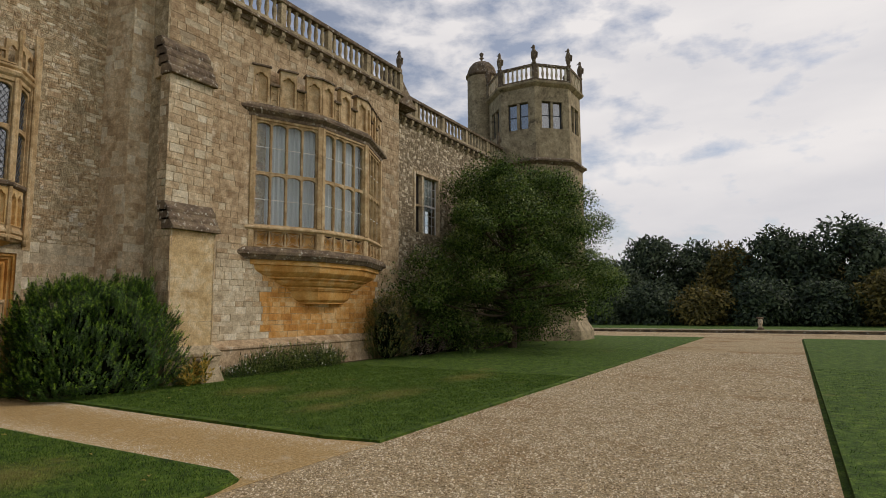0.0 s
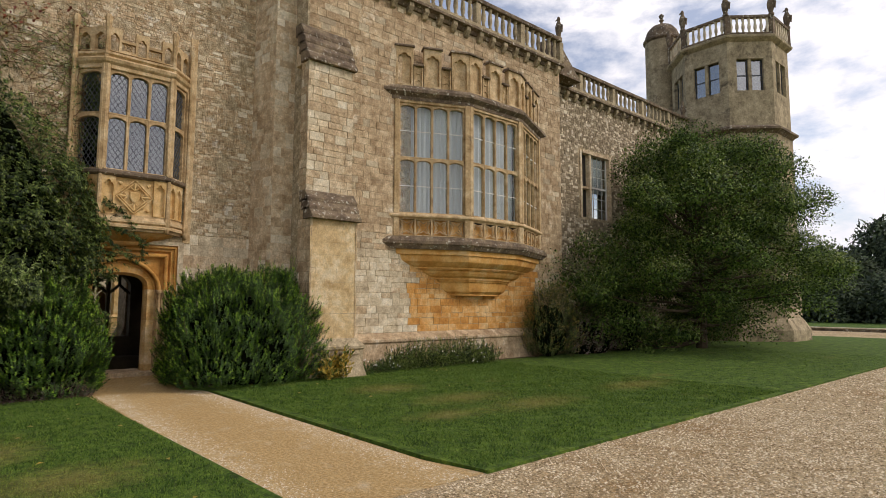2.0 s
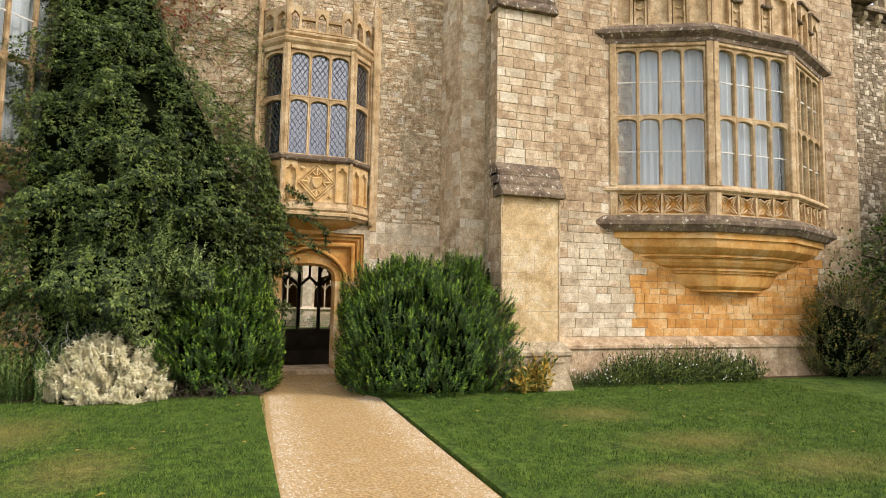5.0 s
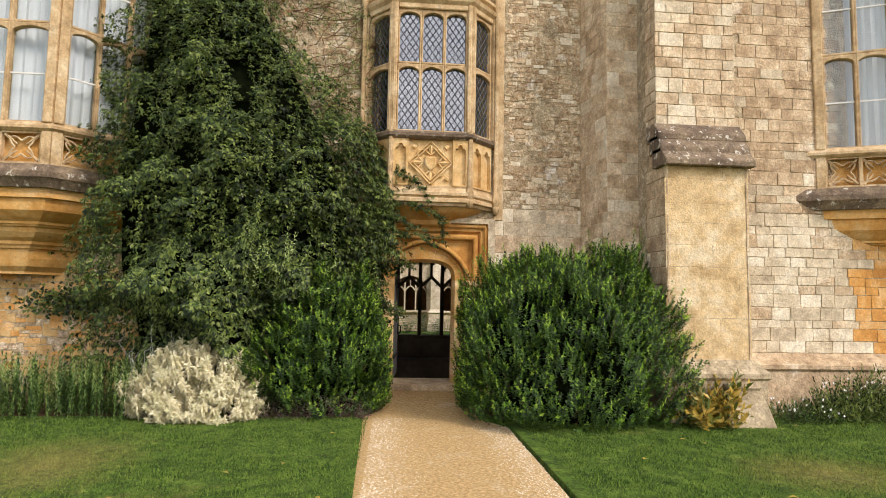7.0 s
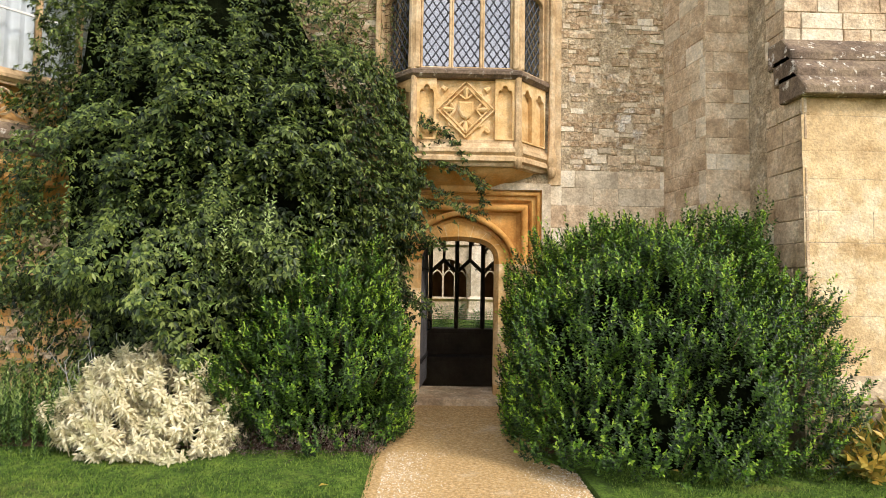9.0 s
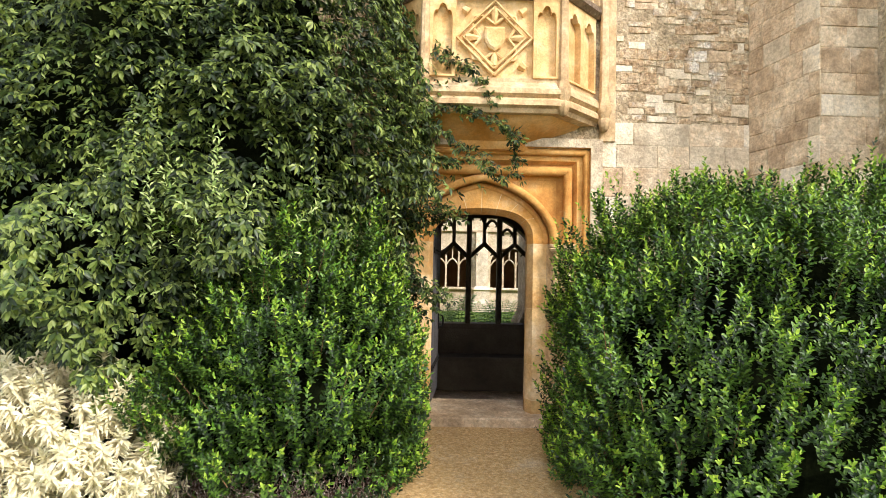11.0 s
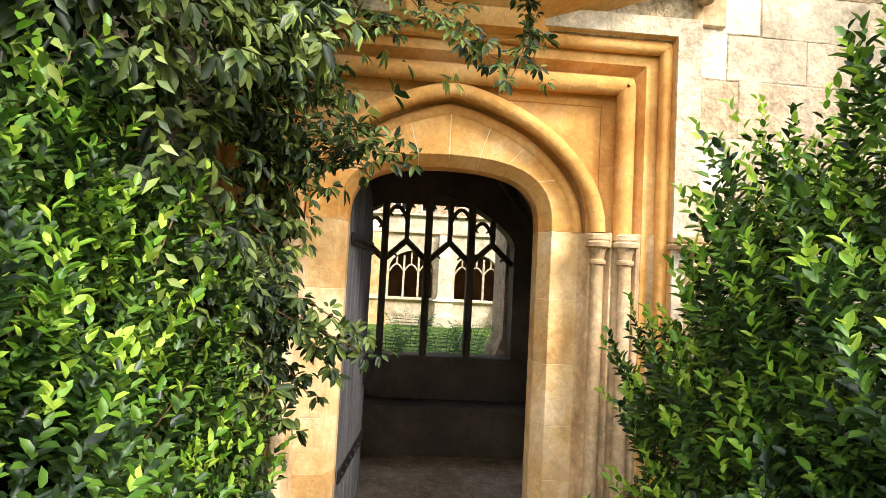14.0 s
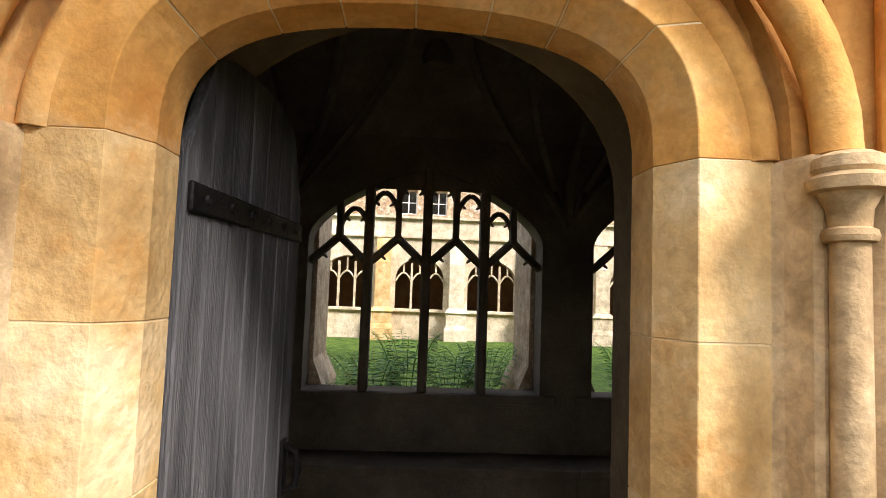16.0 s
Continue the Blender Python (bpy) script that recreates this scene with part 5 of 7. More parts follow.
def bush(name, label, center, radii, n, leaf=0.045, width=0.017, shoot=0.3, per=16, up=0.9, mats=(LEAF_BUSH, LEAF_TIP), category="bush", core=0.7, z_min=0.05, square=2.4, group="", detail=1, clear=()):
    b = thing(name, center[0], center[1], 0.03, label, category, group)
    # solid core coloured as the shade inside the bush
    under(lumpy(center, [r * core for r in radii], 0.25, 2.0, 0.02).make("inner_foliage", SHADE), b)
    p, nor = dome_points(n, center, radii, z_min, square)
    bump = np.array([noise.noise(Vector(q) * 1.9) for q in p])[:, None]
    way = unit(nor * 0.65 + np.array([0, 0, up]) + rng.normal(size=p.shape) * 0.22)
    L = shoot * rng.uniform(0.7, 1.3, len(p))
    fine = np.array([noise.noise(Vector(q) * 5.0) for q in p])[:, None]
    tall = (rng.uniform(size=len(p)) < 0.1) & (nor[:, 2] > -0.1)
    L = np.where(tall, L * 1.5, L)
    p = p + nor * (bump * 0.36 + fine * 0.32) - way * L[:, None] * np.where(tall, 0.35, 0.6)[:, None] - nor * (rng.uniform(0, 1, (len(p), 1)) ** 2) * 0.22
    ok = (p[:, 2] > 0.02) & clear_of(p + way * L[:, None], clear)
    base, lw, upv, size, young, ratio = shoots(p[ok], way[ok], L[ok], per, leaf, width, spread=1.5, tips=np.where(tall[ok], 0.95, 0.45)[:, None])
    leafy(b, "foliage", base, lw, upv, size, ratio, mats[0], ~young, detail=detail)
    leafy(b, "new_growth", base, lw, upv, size, ratio, mats[1], young, detail=2)
    pick = rng.choice(len(p[ok]), min(250, ok.sum()), replace=False)
    g = Geo()
    for i in pick:
        a = p[ok][i]
        g.tube([tuple(a), tuple(a + way[ok][i] * L[ok][i] * 0.95)], [0.004, 0.0015], 3)
    ob = under(g.make("twigwork", TWIG), b)
    ob["kind"] = "stuff"
    return b


WAY = ((-14.8, -4.0, 4.88, 5.8, 0.0, 3.0),)   # kept free over the path
bush("box_bush", "dense glossy dark green bush with upright shoots", (-13.2, 7.45, 0.75), (1.3, 1.72, 1.62), 7400, category="bush", group="bushes beside the door", leaf=0.043, width=0.022, per=20, shoot=0.24, detail=2, clear=WAY)
bush("box_bush", "dense glossy green bush with bright young tips beside the path", (-13.42, 3.84, 0.7), (0.82, 1.05, 1.34), 4500, category="bush", group="bushes beside the door", leaf=0.043, width=0.022, per=20, shoot=0.24, detail=2, square=2.0, clear=WAY)


# the great climbing shrub on the entrance wall
def climber_front(y, z):
    prof = np.interp(z, [0, 0.5, 1.2, 2.5, 4.0, 5.2, 6.4, 7.6, 8.8], [0.62, 0.75, 0.88, 1.0, 0.84, 0.6, 0.4, 0.22, 0.05])
    mid = np.interp(z, [0, 2.5, 5, 7, 9], [2.4, 2.45, 2.0, 1.5, 1.3])
    half = np.interp(z, [0, 1.0, 2.5, 4, 5.3, 6.5, 8.8], [1.75, 2.05, 2.55, 2.3, 1.75, 1.3, 0.5])
    u = np.clip(np.abs((y - mid) / half), 0, 1)
    return -14.8 + 2.15 * prof * np.sqrt(1 - u ** 2.6), u


climber = thing("climbing_shrub", -14.6, 2.4, 0.03, "huge dark green evergreen climber covering the stone wall", "climber")
g = Geo()
rings = []
for i in range(30):
    z = 0.05 + 7.3 * i / 29
    mid = float(np.interp(z, [0, 2.5, 5, 7, 9], [2.4, 2.45, 2.0, 1.5, 1.3]))
    half = 0.7 * float(np.interp(z, [0, 1.0, 2.5, 4, 5.3, 6.5, 8.8], [1.75, 2.05, 2.55, 2.3, 1.75, 1.3, 0.5]))
    ring = []
    for k in range(25):
        y = mid + half * -math.cos(math.pi * k / 24)
        x = float(climber_front(y, z)[0])
        s = 0.6 + 0.14 * noise.noise(Vector((y * 1.3, z * 1.3, 3)))
        ring.append((-14.8 + (x + 14.8) * s, y, z))
    rings.append(ring)
g.loft(rings, caps=False, closed=False)
# dark sheet standing for the shade behind the climber's leaves
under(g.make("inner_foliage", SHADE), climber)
N = 22000
yz = np.stack([rng.uniform(-0.35, 5.3, N * 2), 8.7 * rng.uniform(0, 1, N * 2) ** 1.15 + 0.1], 1)
x, u = climber_front(yz[:, 0], yz[:, 1])
ok = u < 0.995
yz, x = yz[ok][:N], x[ok][:N]
e = 0.02
nor = unit(np.stack([np.ones(len(x)), -(climber_front(yz[:, 0] + e, yz[:, 1])[0] - climber_front(yz[:, 0] - e, yz[:, 1])[0]) / (2 * e), -(climber_front(yz[:, 0], yz[:, 1] + e)[0] - climber_front(yz[:, 0], yz[:, 1] - e)[0]) / (2 * e)], 1))
p = np.concatenate([x[:, None], yz], 1)
lump = np.array([noise.noise(Vector(q) * 1.4) + 0.5 * noise.noise(Vector(q) * 3.5) for q in p])[:, None]
p = p + nor * (lump * np.interp(p[:, 2:], [4.5, 8], [0.85, 0.3]) - 0.25 * rng.uniform(0, 1, (len(p), 1)) ** 2)
keep = clear_of(p, [(-15.4, -12, DY - 0.42, 9, 0, 2.35), (-15, -12, DY - 0.62, 9, 0, 1.6)]) & ((lump[:, 0] > -0.34) | (p[:, 2] > 5.5))
p[:, 0] = np.maximum(p[:, 0], -14.76 + rng.uniform(0, 0.12, len(p)))
p, nor = p[keep], nor[keep]
swell = lump[keep, 0]
# the flank beside the door
K2 = 4200
fz, fx = rng.uniform(0.15, 4.6, K2), rng.uniform(-14.75, -12.9, K2)
prof = np.interp(fz, [0, 0.5, 1.2, 2.5, 4.0, 5.2], [0.62, 0.75, 0.88, 1.0, 0.84, 0.6])
q = np.clip(1 - ((fx + 14.8) / (2.15 * prof)) ** 2, 0, 1) ** (1 / 2.6)
fy = np.interp(fz, [0, 1.2, 2.4, 3.2, 4.6], [2.3, 2.3, 2.4, 2.55, 2.5]) + np.interp(fz, [0, 1.2, 2.4, 3.2, 4.6], [2.2, 2.25, 2.2, 2.25, 1.9]) * q
flank = np.stack([fx, fy + rng.normal(0, 0.08, K2), fz], 1)
flank = flank[(q > 0.2) & clear_of(flank, [(-15.4, -12, DY - 0.62, 9, 0, 2.3)])]
fn = unit(np.array([0.5, 0.9, 0.0]) + 0 * flank)
p, nor, swell = np.concatenate([p, flank]), np.concatenate([nor, fn]), np.concatenate([swell, np.zeros(len(flank))])
way = unit(nor * 0.55 + np.array([0, 0, -0.5]) + rng.normal(size=p.shape) * 0.45)
up_ = unit(nor * 0.9 + np.array([0, 0, 0.7]) + rng.normal(size=p.shape) * 0.25)
base, lw, upv, size = fans(p, way, up_, 5, 0.076)
# outward swells get more of the lighter olive leaves, as painted highlights
light = rng.uniform(size=len(p)) < np.clip(0.16 + 0.9 * (swell - 0.1), 0.12, 0.6)
near_door = (p[:, 1] > 2.4) & (p[:, 2] < 4.4)
for nm, sel, mat, det in (("foliage", ~light & near_door, LEAF_CLIMB, 2), ("upper_foliage", ~light & ~near_door, LEAF_CLIMB, 0), ("new_growth", light, LEAF_OLIVE, 1)):
    leafy(climber, nm, base[sel], lw[sel], upv[sel], size[sel], 0.4, mat, detail=det)

# long hanging strands over its face
M = 90
yy, zz = rng.uniform(0.2, 4.6, M), rng.uniform(2.2, 7.5, M)
xx, uu = climber_front(yy, zz)
ok = (uu < 0.93) & (yy < 4.7)
pos = np.stack([xx + 0.12, yy, zz], 1)[ok]
way = unit(np.array([0.12, 0.0, -1.0]) + rng.normal(size=pos.shape) * 0.12)
base, lw, upv, size, young, ratio = shoots(pos, way, rng.uniform(0.5, 1.3, len(pos)), 44, 0.05, 0.02, spread=1.0, taper=False)
leafy(climber, "hanging_strand", base, lw, unit(np.array([1.0, 0, 0.5]) + 0 * lw), size, ratio, LEAF_OLIVE)

# pale fresh shoots rising from its lower front
M = 26
pos = np.stack([rng.uniform(-13.1, -12.7, M), rng.uniform(2.7, 3.7, M), rng.uniform(1.3, 2.1, M)], 1)
way = unit(np.array([0.25, 0.05, 0.9]) + rng.normal(size=pos.shape) * 0.3)
base, lw, upv, size, young, ratio = shoots(pos, way, rng.uniform(0.4, 0.9, M), 34, 0.06, 0.02, spread=1.0, taper=False)
leafy(climber, "fresh_shoot", base, lw, upv, size, ratio, LEAF_PALE)


def spray(parent, pts, leaf=0.062, step=0.045):
    """A thin hanging stem with leaves along it."""
    pts = [Vector(q) for q in pts]
    line = []
    for a, b in zip(pts, pts[1:]):
        n = max(2, int((b - a).length / step))
        line += [a.lerp(b, i / n) + Vector(rng.normal(size=3) * 0.006) for i in range(n)]
    g = Geo().tube([tuple(q) for q in line], 0.0025, 4)
    under(g.make("stem", TWIG), parent)
    nodes = np.array([tuple(q) for q in line])
    nodes = np.concatenate([nodes, nodes]) + rng.normal(size=(2 * len(nodes), 3)) * 0.022
    way = unit(rng.normal(size=nodes.shape) * 0.8 + np.array([0.35, 0.15, -0.3]))
    base, lw, upv, size = fans(nodes, way, unit(np.array([[0.7, 0, 0.7]]) + rng.normal(size=nodes.shape) * 0.3), 5, leaf)
    leafy(parent, "spray_leaves", base, lw, upv, size, 0.38, LEAF_CLIMB, detail=2)


for pts in ([(-14.3, 4.5, 1.75), (-14.35, 4.8, 1.62), (-14.38, 5.12, 1.42)], [(-14.3, 4.5, 1.6), (-14.36, 4.78, 1.5), (-14.38, 4.95, 1.3)], [(-14.25, 4.5, 2.3), (-14.3, 4.85, 2.27), (-14.36, 5.25, 2.22)],
            [(-14.2, 4.5, 3.2), (-14.25, 4.95, 3.0), (-14.3, 5.3, 2.85), (-14.3, 5.5, 2.7)], [(-14.2, 4.4, 3.0), (-14.3, 4.8, 2.85), (-14.3, 5.15, 2.75)], [(-14.4, 4.4, 2.8), (-14.4, 4.75, 2.6), (-14.42, 4.95, 2.42)],
            [(-14.3, 4.5, 2.6), (-14.38, 4.8, 2.45), (-14.4, 5.0, 2.25)], [(-14.35, 4.5, 2.3), (-14.4, 4.75, 2.1), (-14.42, 4.92, 2.05)], [(-14.35, 4.5, 2.0), (-14.4, 4.68, 1.75), (-14.4, 4.78, 1.5)],
            [(-14.35, 4.45, 1.6), (-14.4, 4.66, 1.5), (-14.4, 4.84, 1.42)], [(-14.35, 4.5, 1.45), (-14.4, 4.72, 1.35), (-14.4, 4.85, 1.2)], [(-14.35, 4.4, 1.3), (-14.4, 4.62, 1.25), (-14.4, 4.8, 1.05)], [(-14.3, 4.4, 3.4), (-14.32, 5.0, 3.35), (-14.34, 5.45, 3.2), (-14.34, 5.75, 2.9)],
            [(-14.34, 4.5, 3.6), (-14.36, 4.9, 3.9), (-14.3, 5.3, 3.6), (-14.3, 5.5, 3.3)], [(-14.4, 5.62, 3.05), (-14.42, 5.68, 2.8), (-14.42, 5.7, 2.6)], [(-14.3, 4.55, 2.2), (-14.36, 4.8, 2.2), (-14.38, 5.05, 2.18)]):
    spray(climber, pts)
    spray(climber, [(x + 0.03, y + rng.normal() * 0.05 - 0.06, z + rng.normal() * 0.07) for x, y, z in pts])
# thin vines on the wall round the oriel
g = Geo()
vine_nodes = []
for k in range(150):
    y, z = (rng.uniform(2.6, 4.55), rng.uniform(3.3, 7.2)) if k > 40 else (rng.uniform(0.3, 4.5), rng.uniform(5.5, 8.6))
    pts = [(XA + 0.07, y, z)]
    a = rng.uniform(-0.6, 1.4)
    for i in range(12):
        a += rng.normal() * 0.35
        y += 0.13 * math.cos(a)
        z += 0.13 * math.sin(a)
        pts.append((XA + 0.07 + 0.03 * math.sin(i), min(y, 4.75), z))
    g.tube(pts, 0.006, 3)
    vine_nodes += [q for q in pts[3:] for _ in range(2)]
under(g.make("bare_vines", TWIG), climber)
q = np.array(vine_nodes) + rng.normal(size=(len(vine_nodes), 3)) * np.array([0.03, 0.06, 0.06])
base, lw, upv, size = fans(q, rng.normal(size=q.shape) * 0.7 + np.array([0.3, 0, -0.4]), unit(np.array([[1.0, 0, 0.4]]) + 0 * q), 3, 0.05)
leafy(climber, "vine_leaves", base, lw, upv, size, 0.4, LEAF_OLIVE, detail=0)
M = 900
pos = np.stack([np.full(M, XA + 0.1) + rng.uniform(0, 0.15, M), rng.normal(2.2, 0.7, M), rng.normal(8.0, 0.7, M)], 1)
v, f = leaf_arrays(pos, rng.normal(size=(M, 3)) + np.array([0.6, 0, -0.5]), np.array([[1.0, 0, 0.3]]) + 0 * pos, 0.1, 0.06)
raw_mesh("russet_leaves", v, f, LEAF_RED, climber, kind="stuff")

# leafy creeper on the wall under the far bay
cre = thing("wall_creeper", XA + 0.05, -0.3, 1.4, "small green creeper clinging to the rubble wall", "creeper")
M = 900
pos = np.stack([XA + 0.08 + rng.uniform(0, 0.14, M), rng.normal(-0.25, 0.45, M), 1.55 + rng.normal(0, 0.13, M)], 1)
v, f = leaf_arrays(pos, rng.normal(size=(M, 3)) + np.array([0.6, 0, -0.5]), np.array([[1.0, 0, 0.3]]) + 0 * pos, 0.08, 0.05)
raw_mesh("foliage", v, f, LEAF_CLIMB, cre, kind="stuff")

# silver shrub
silver = thing("silver_shrub", -12.75, 2.25, 0.03, "bushy silver-white leaved shrub in the bed", "shrub")
stems, hn = dome_points(330, (-12.85, 2.25, 0.22), (0.46, 0.8, 0.74), 0.03, 2.0)
inner = np.stack([rng.uniform(-12.85, -12.5, 70), rng.normal(2.25, 0.3, 70), rng.uniform(0.05, 0.5, 70)], 1)
stems, hn = np.concatenate([stems, inner]), np.concatenate([hn, np.array([[0.35, 0, 0.5]]) + 0 * inner])
way = unit(hn * 0.75 + np.array([0.05, 0, 0.55]) + rng.normal(size=stems.shape) * 0.14)
reach = rng.uniform(0.16, 0.3, len(stems))
stems = stems - way * reach[:, None] * rng.uniform(0.3, 0.75, (len(stems), 1))
base, lw, upv, size, young, ratio = shoots(stems, way, reach, 56, 0.078, 0.024, spread=2.2, taper=True)
lw = unit(lw + np.array([0, 0, -0.42]) * ~young[..., None])
leafy(silver, "foliage", base, lw, upv, size, ratio, LEAF_SILVER, ~young, curl=0.2)
leafy(silver, "young_leaves", base, lw, upv, size, ratio, LEAF_CREAMY, young, curl=0.05)
g = Geo()
for a, d, r in zip(stems, way, reach):
    g.tube([tuple(a - d * 0.12), tuple(a + d * r * 0.95)], [0.006, 0.003], 4)
under(g.make("stalkwork", LEAF_SILVER), silver)["kind"] = "stuff"

# upright spiky plants
spiky = thing("spiky_plants", -13.2, 0.4, 0.03, "clump of upright grey-green rosemary stems", "herb clump")
M = 560
pos = np.stack([-13.1 + rng.normal(0, 0.26, M), rng.uniform(-1.6, 1.6, M), np.full(M, 0.03)], 1)
way = unit(np.array([0.06, 0.05, 1.0]) + rng.normal(size=(M, 3)) * 0.09)
base, lw, upv, size, young, ratio = shoots(pos, way, rng.uniform(0.45, 0.85, M), 60, 0.055, 0.017, spread=0.7, taper=False)
leafy(spiky, "foliage", base, lw, upv, size, ratio, LEAF_SPIKE, ~young, detail=0)
leafy(spiky, "new_growth", base, lw, upv, size, ratio, LEAF_PALE, young, detail=0)

# bleached twigs beside the silver shrub
tw = thing("dry_twigs", -13.0, 1.55, 0.03, "bare bleached grey twigs of a dead herb", "dead stems")
BLEACHED = material("bleached twig", [rgb("8f8e88"), rgb("a9a8a2"), rgb("bdbcb6")], 8, 0.9, 0.2, 40)
for k in range(11):
    g = Geo()
    a = Vector((-12.95 + rng.normal() * 0.1, 1.6 + rng.normal() * 0.12, 0.03))
    d = Vector((rng.normal() * 0.15, rng.normal() * 0.4, 1)).normalized()
    tall = 0.6 + 0.55 * rng.uniform()
    pts = [a + d * s * tall + Vector((0, 0.04 * math.sin(s * 9 + k), 0)) for s in (0, 0.25, 0.5, 0.75, 1.0)]
    g.tube([tuple(q) for q in pts], [0.007, 0.006, 0.005, 0.004, 0.002], 4)
    for i in (2, 3, 3, 4):
        e = Vector((rng.normal() * 0.3, rng.normal() * 0.8, 0.8)).normalized()
        g.tube([tuple(pts[i]), tuple(pts[i] + e * 0.07), tuple(pts[i] + e * 0.1 + Vector((0, 0.01, 0.05)))], [0.004, 0.003, 0.0015], 3)
    under(g.make("twig", BLEACHED), tw)


def low_plant(name, label, xs, ys, h, n, mats, leaf=0.06, width=0.02, flowers=0, category="plants", z0=0.03, droop=0.5):
    t = thing(name, sum(xs) / 2, sum(ys) / 2, z0, label, category)
    pos = np.stack([rng.uniform(*xs, n), rng.uniform(*ys, n), np.full(n, z0)], 1)
    edge = 1 - np.abs((pos[:, 1] - sum(ys) / 2) / ((ys[1] - ys[0]) / 2)) ** 4
    way = unit(np.array([0.15, 0, 1.0]) + rng.normal(size=(n, 3)) * droop)
    base, lw, upv, size, young, ratio = shoots(pos, way, h * rng.uniform(0.5, 1.1, n) * (0.5 + 0.5 * edge), 14, leaf, width)
    pick = np.broadcast_to(rng.uniform(size=(n, 1)) < 0.5, young.shape)
    leafy(t, "foliage", base, lw, upv, size, ratio, mats[0], ~pick)
    leafy(t, "mixed_leaves", base, lw, upv, size, ratio, mats[1], pick)
    if flowers:
        q = base[:, -1][rng.choice(n, flowers)] + rng.normal(size=(flowers, 3)) * 0.03
        q = np.repeat(q, 5, axis=0)
        a = np.tile(np.arange(5) * 1.2566, flowers)
        d = np.stack([0.3 + 0 * a, np.cos(a), np.sin(a)], 1)
        v, f = leaf_arrays(q, d, np.array([[1.0, 0, 0.2]]) + 0 * q, 0.022, 0.016)
        raw_mesh("flowers", v, f, PETAL, t, kind="stuff")
    return t


low_plant("heather", "dry greyish lavender stems along the bed edge", (-13.0, -12.7), (2.9, 4.55), 0.42, 420, (LEAF_DRY, LEAF_DRY), 0.03, 0.006, category="dry plants")
low_plant("heather", "low brown dead stems at the bush foot", (-12.9, -12.6), (6.3, 7.4), 0.2, 120, (LEAF_DRY, LEAF_BUSH), 0.03, 0.01, category="dry plants")
low_plant("yellow_plant", "yellowing broad-leaved plant beside the stone block", (-12.55, -12.1), (8.9, 9.5), 0.75, 60, (LEAF_YELLOW, LEAF_YELLOW), 0.15, 0.06, category="plant")
low_plant("flower_clump", "low green clump with small white flowers under the bay window", (-13.05, -12.5), (11.1, 14.9), 0.8, 1100, (LEAF_CLIMB, LEAF_OLIVE), 0.075, 0.024, 130, category="flowers")
low_plant("ground_cover", "low green flowering plants at the plinth foot", (-12.95, -12.4), (9.9, 11.2), 0.3, 260, (LEAF_BUSH, LEAF_CLIMB), 0.04, 0.016, 40, category="flowers")
bush("wall_shrub", "loose brownish green shrub against the house corner", (-12.75, 17.6, 0.85), (0.75, 1.0, 1.35), 1500, leaf=0.06, width=0.024, shoot=0.35, per=10, mats=(LEAF_CLIMB, LEAF_YELLOW), core=0.6, category="shrub")
bush("wall_shrub", "low dark shrub in the bed by the house", (-12.8, 19.8, 0.45), (0.8, 1.5, 1.0), 1000, leaf=0.07, width=0.03, shoot=0.3, per=10, mats=(LEAF_DRY, LEAF_CLIMB), core=0.7, category="shrub")
bush("wall_shrub", "low dark shrub beside the spreading tree", (-12.9, 21.9, 0.8), (0.9, 1.7, 1.7), 1500, leaf=0.07, width=0.03, shoot=0.3, per=10, mats=(LEAF_TREE, LEAF_CLIMB), core=0.7, category="shrub")


# ---- trees ----
def limb(g, a, b, r0, r1, bend=0.15, n=6):
    a, b = Vector(a), Vector(b)
    off = Vector(rng.normal(size=3)) * bend * (b - a).length
    pts = [tuple(a.lerp(b, i / n) + off * math.sin(math.pi * i / n)) for i in range(n + 1)]
    g.tube(pts, [r0 + (r1 - r0) * i / n for i in range(n + 1)], 7)


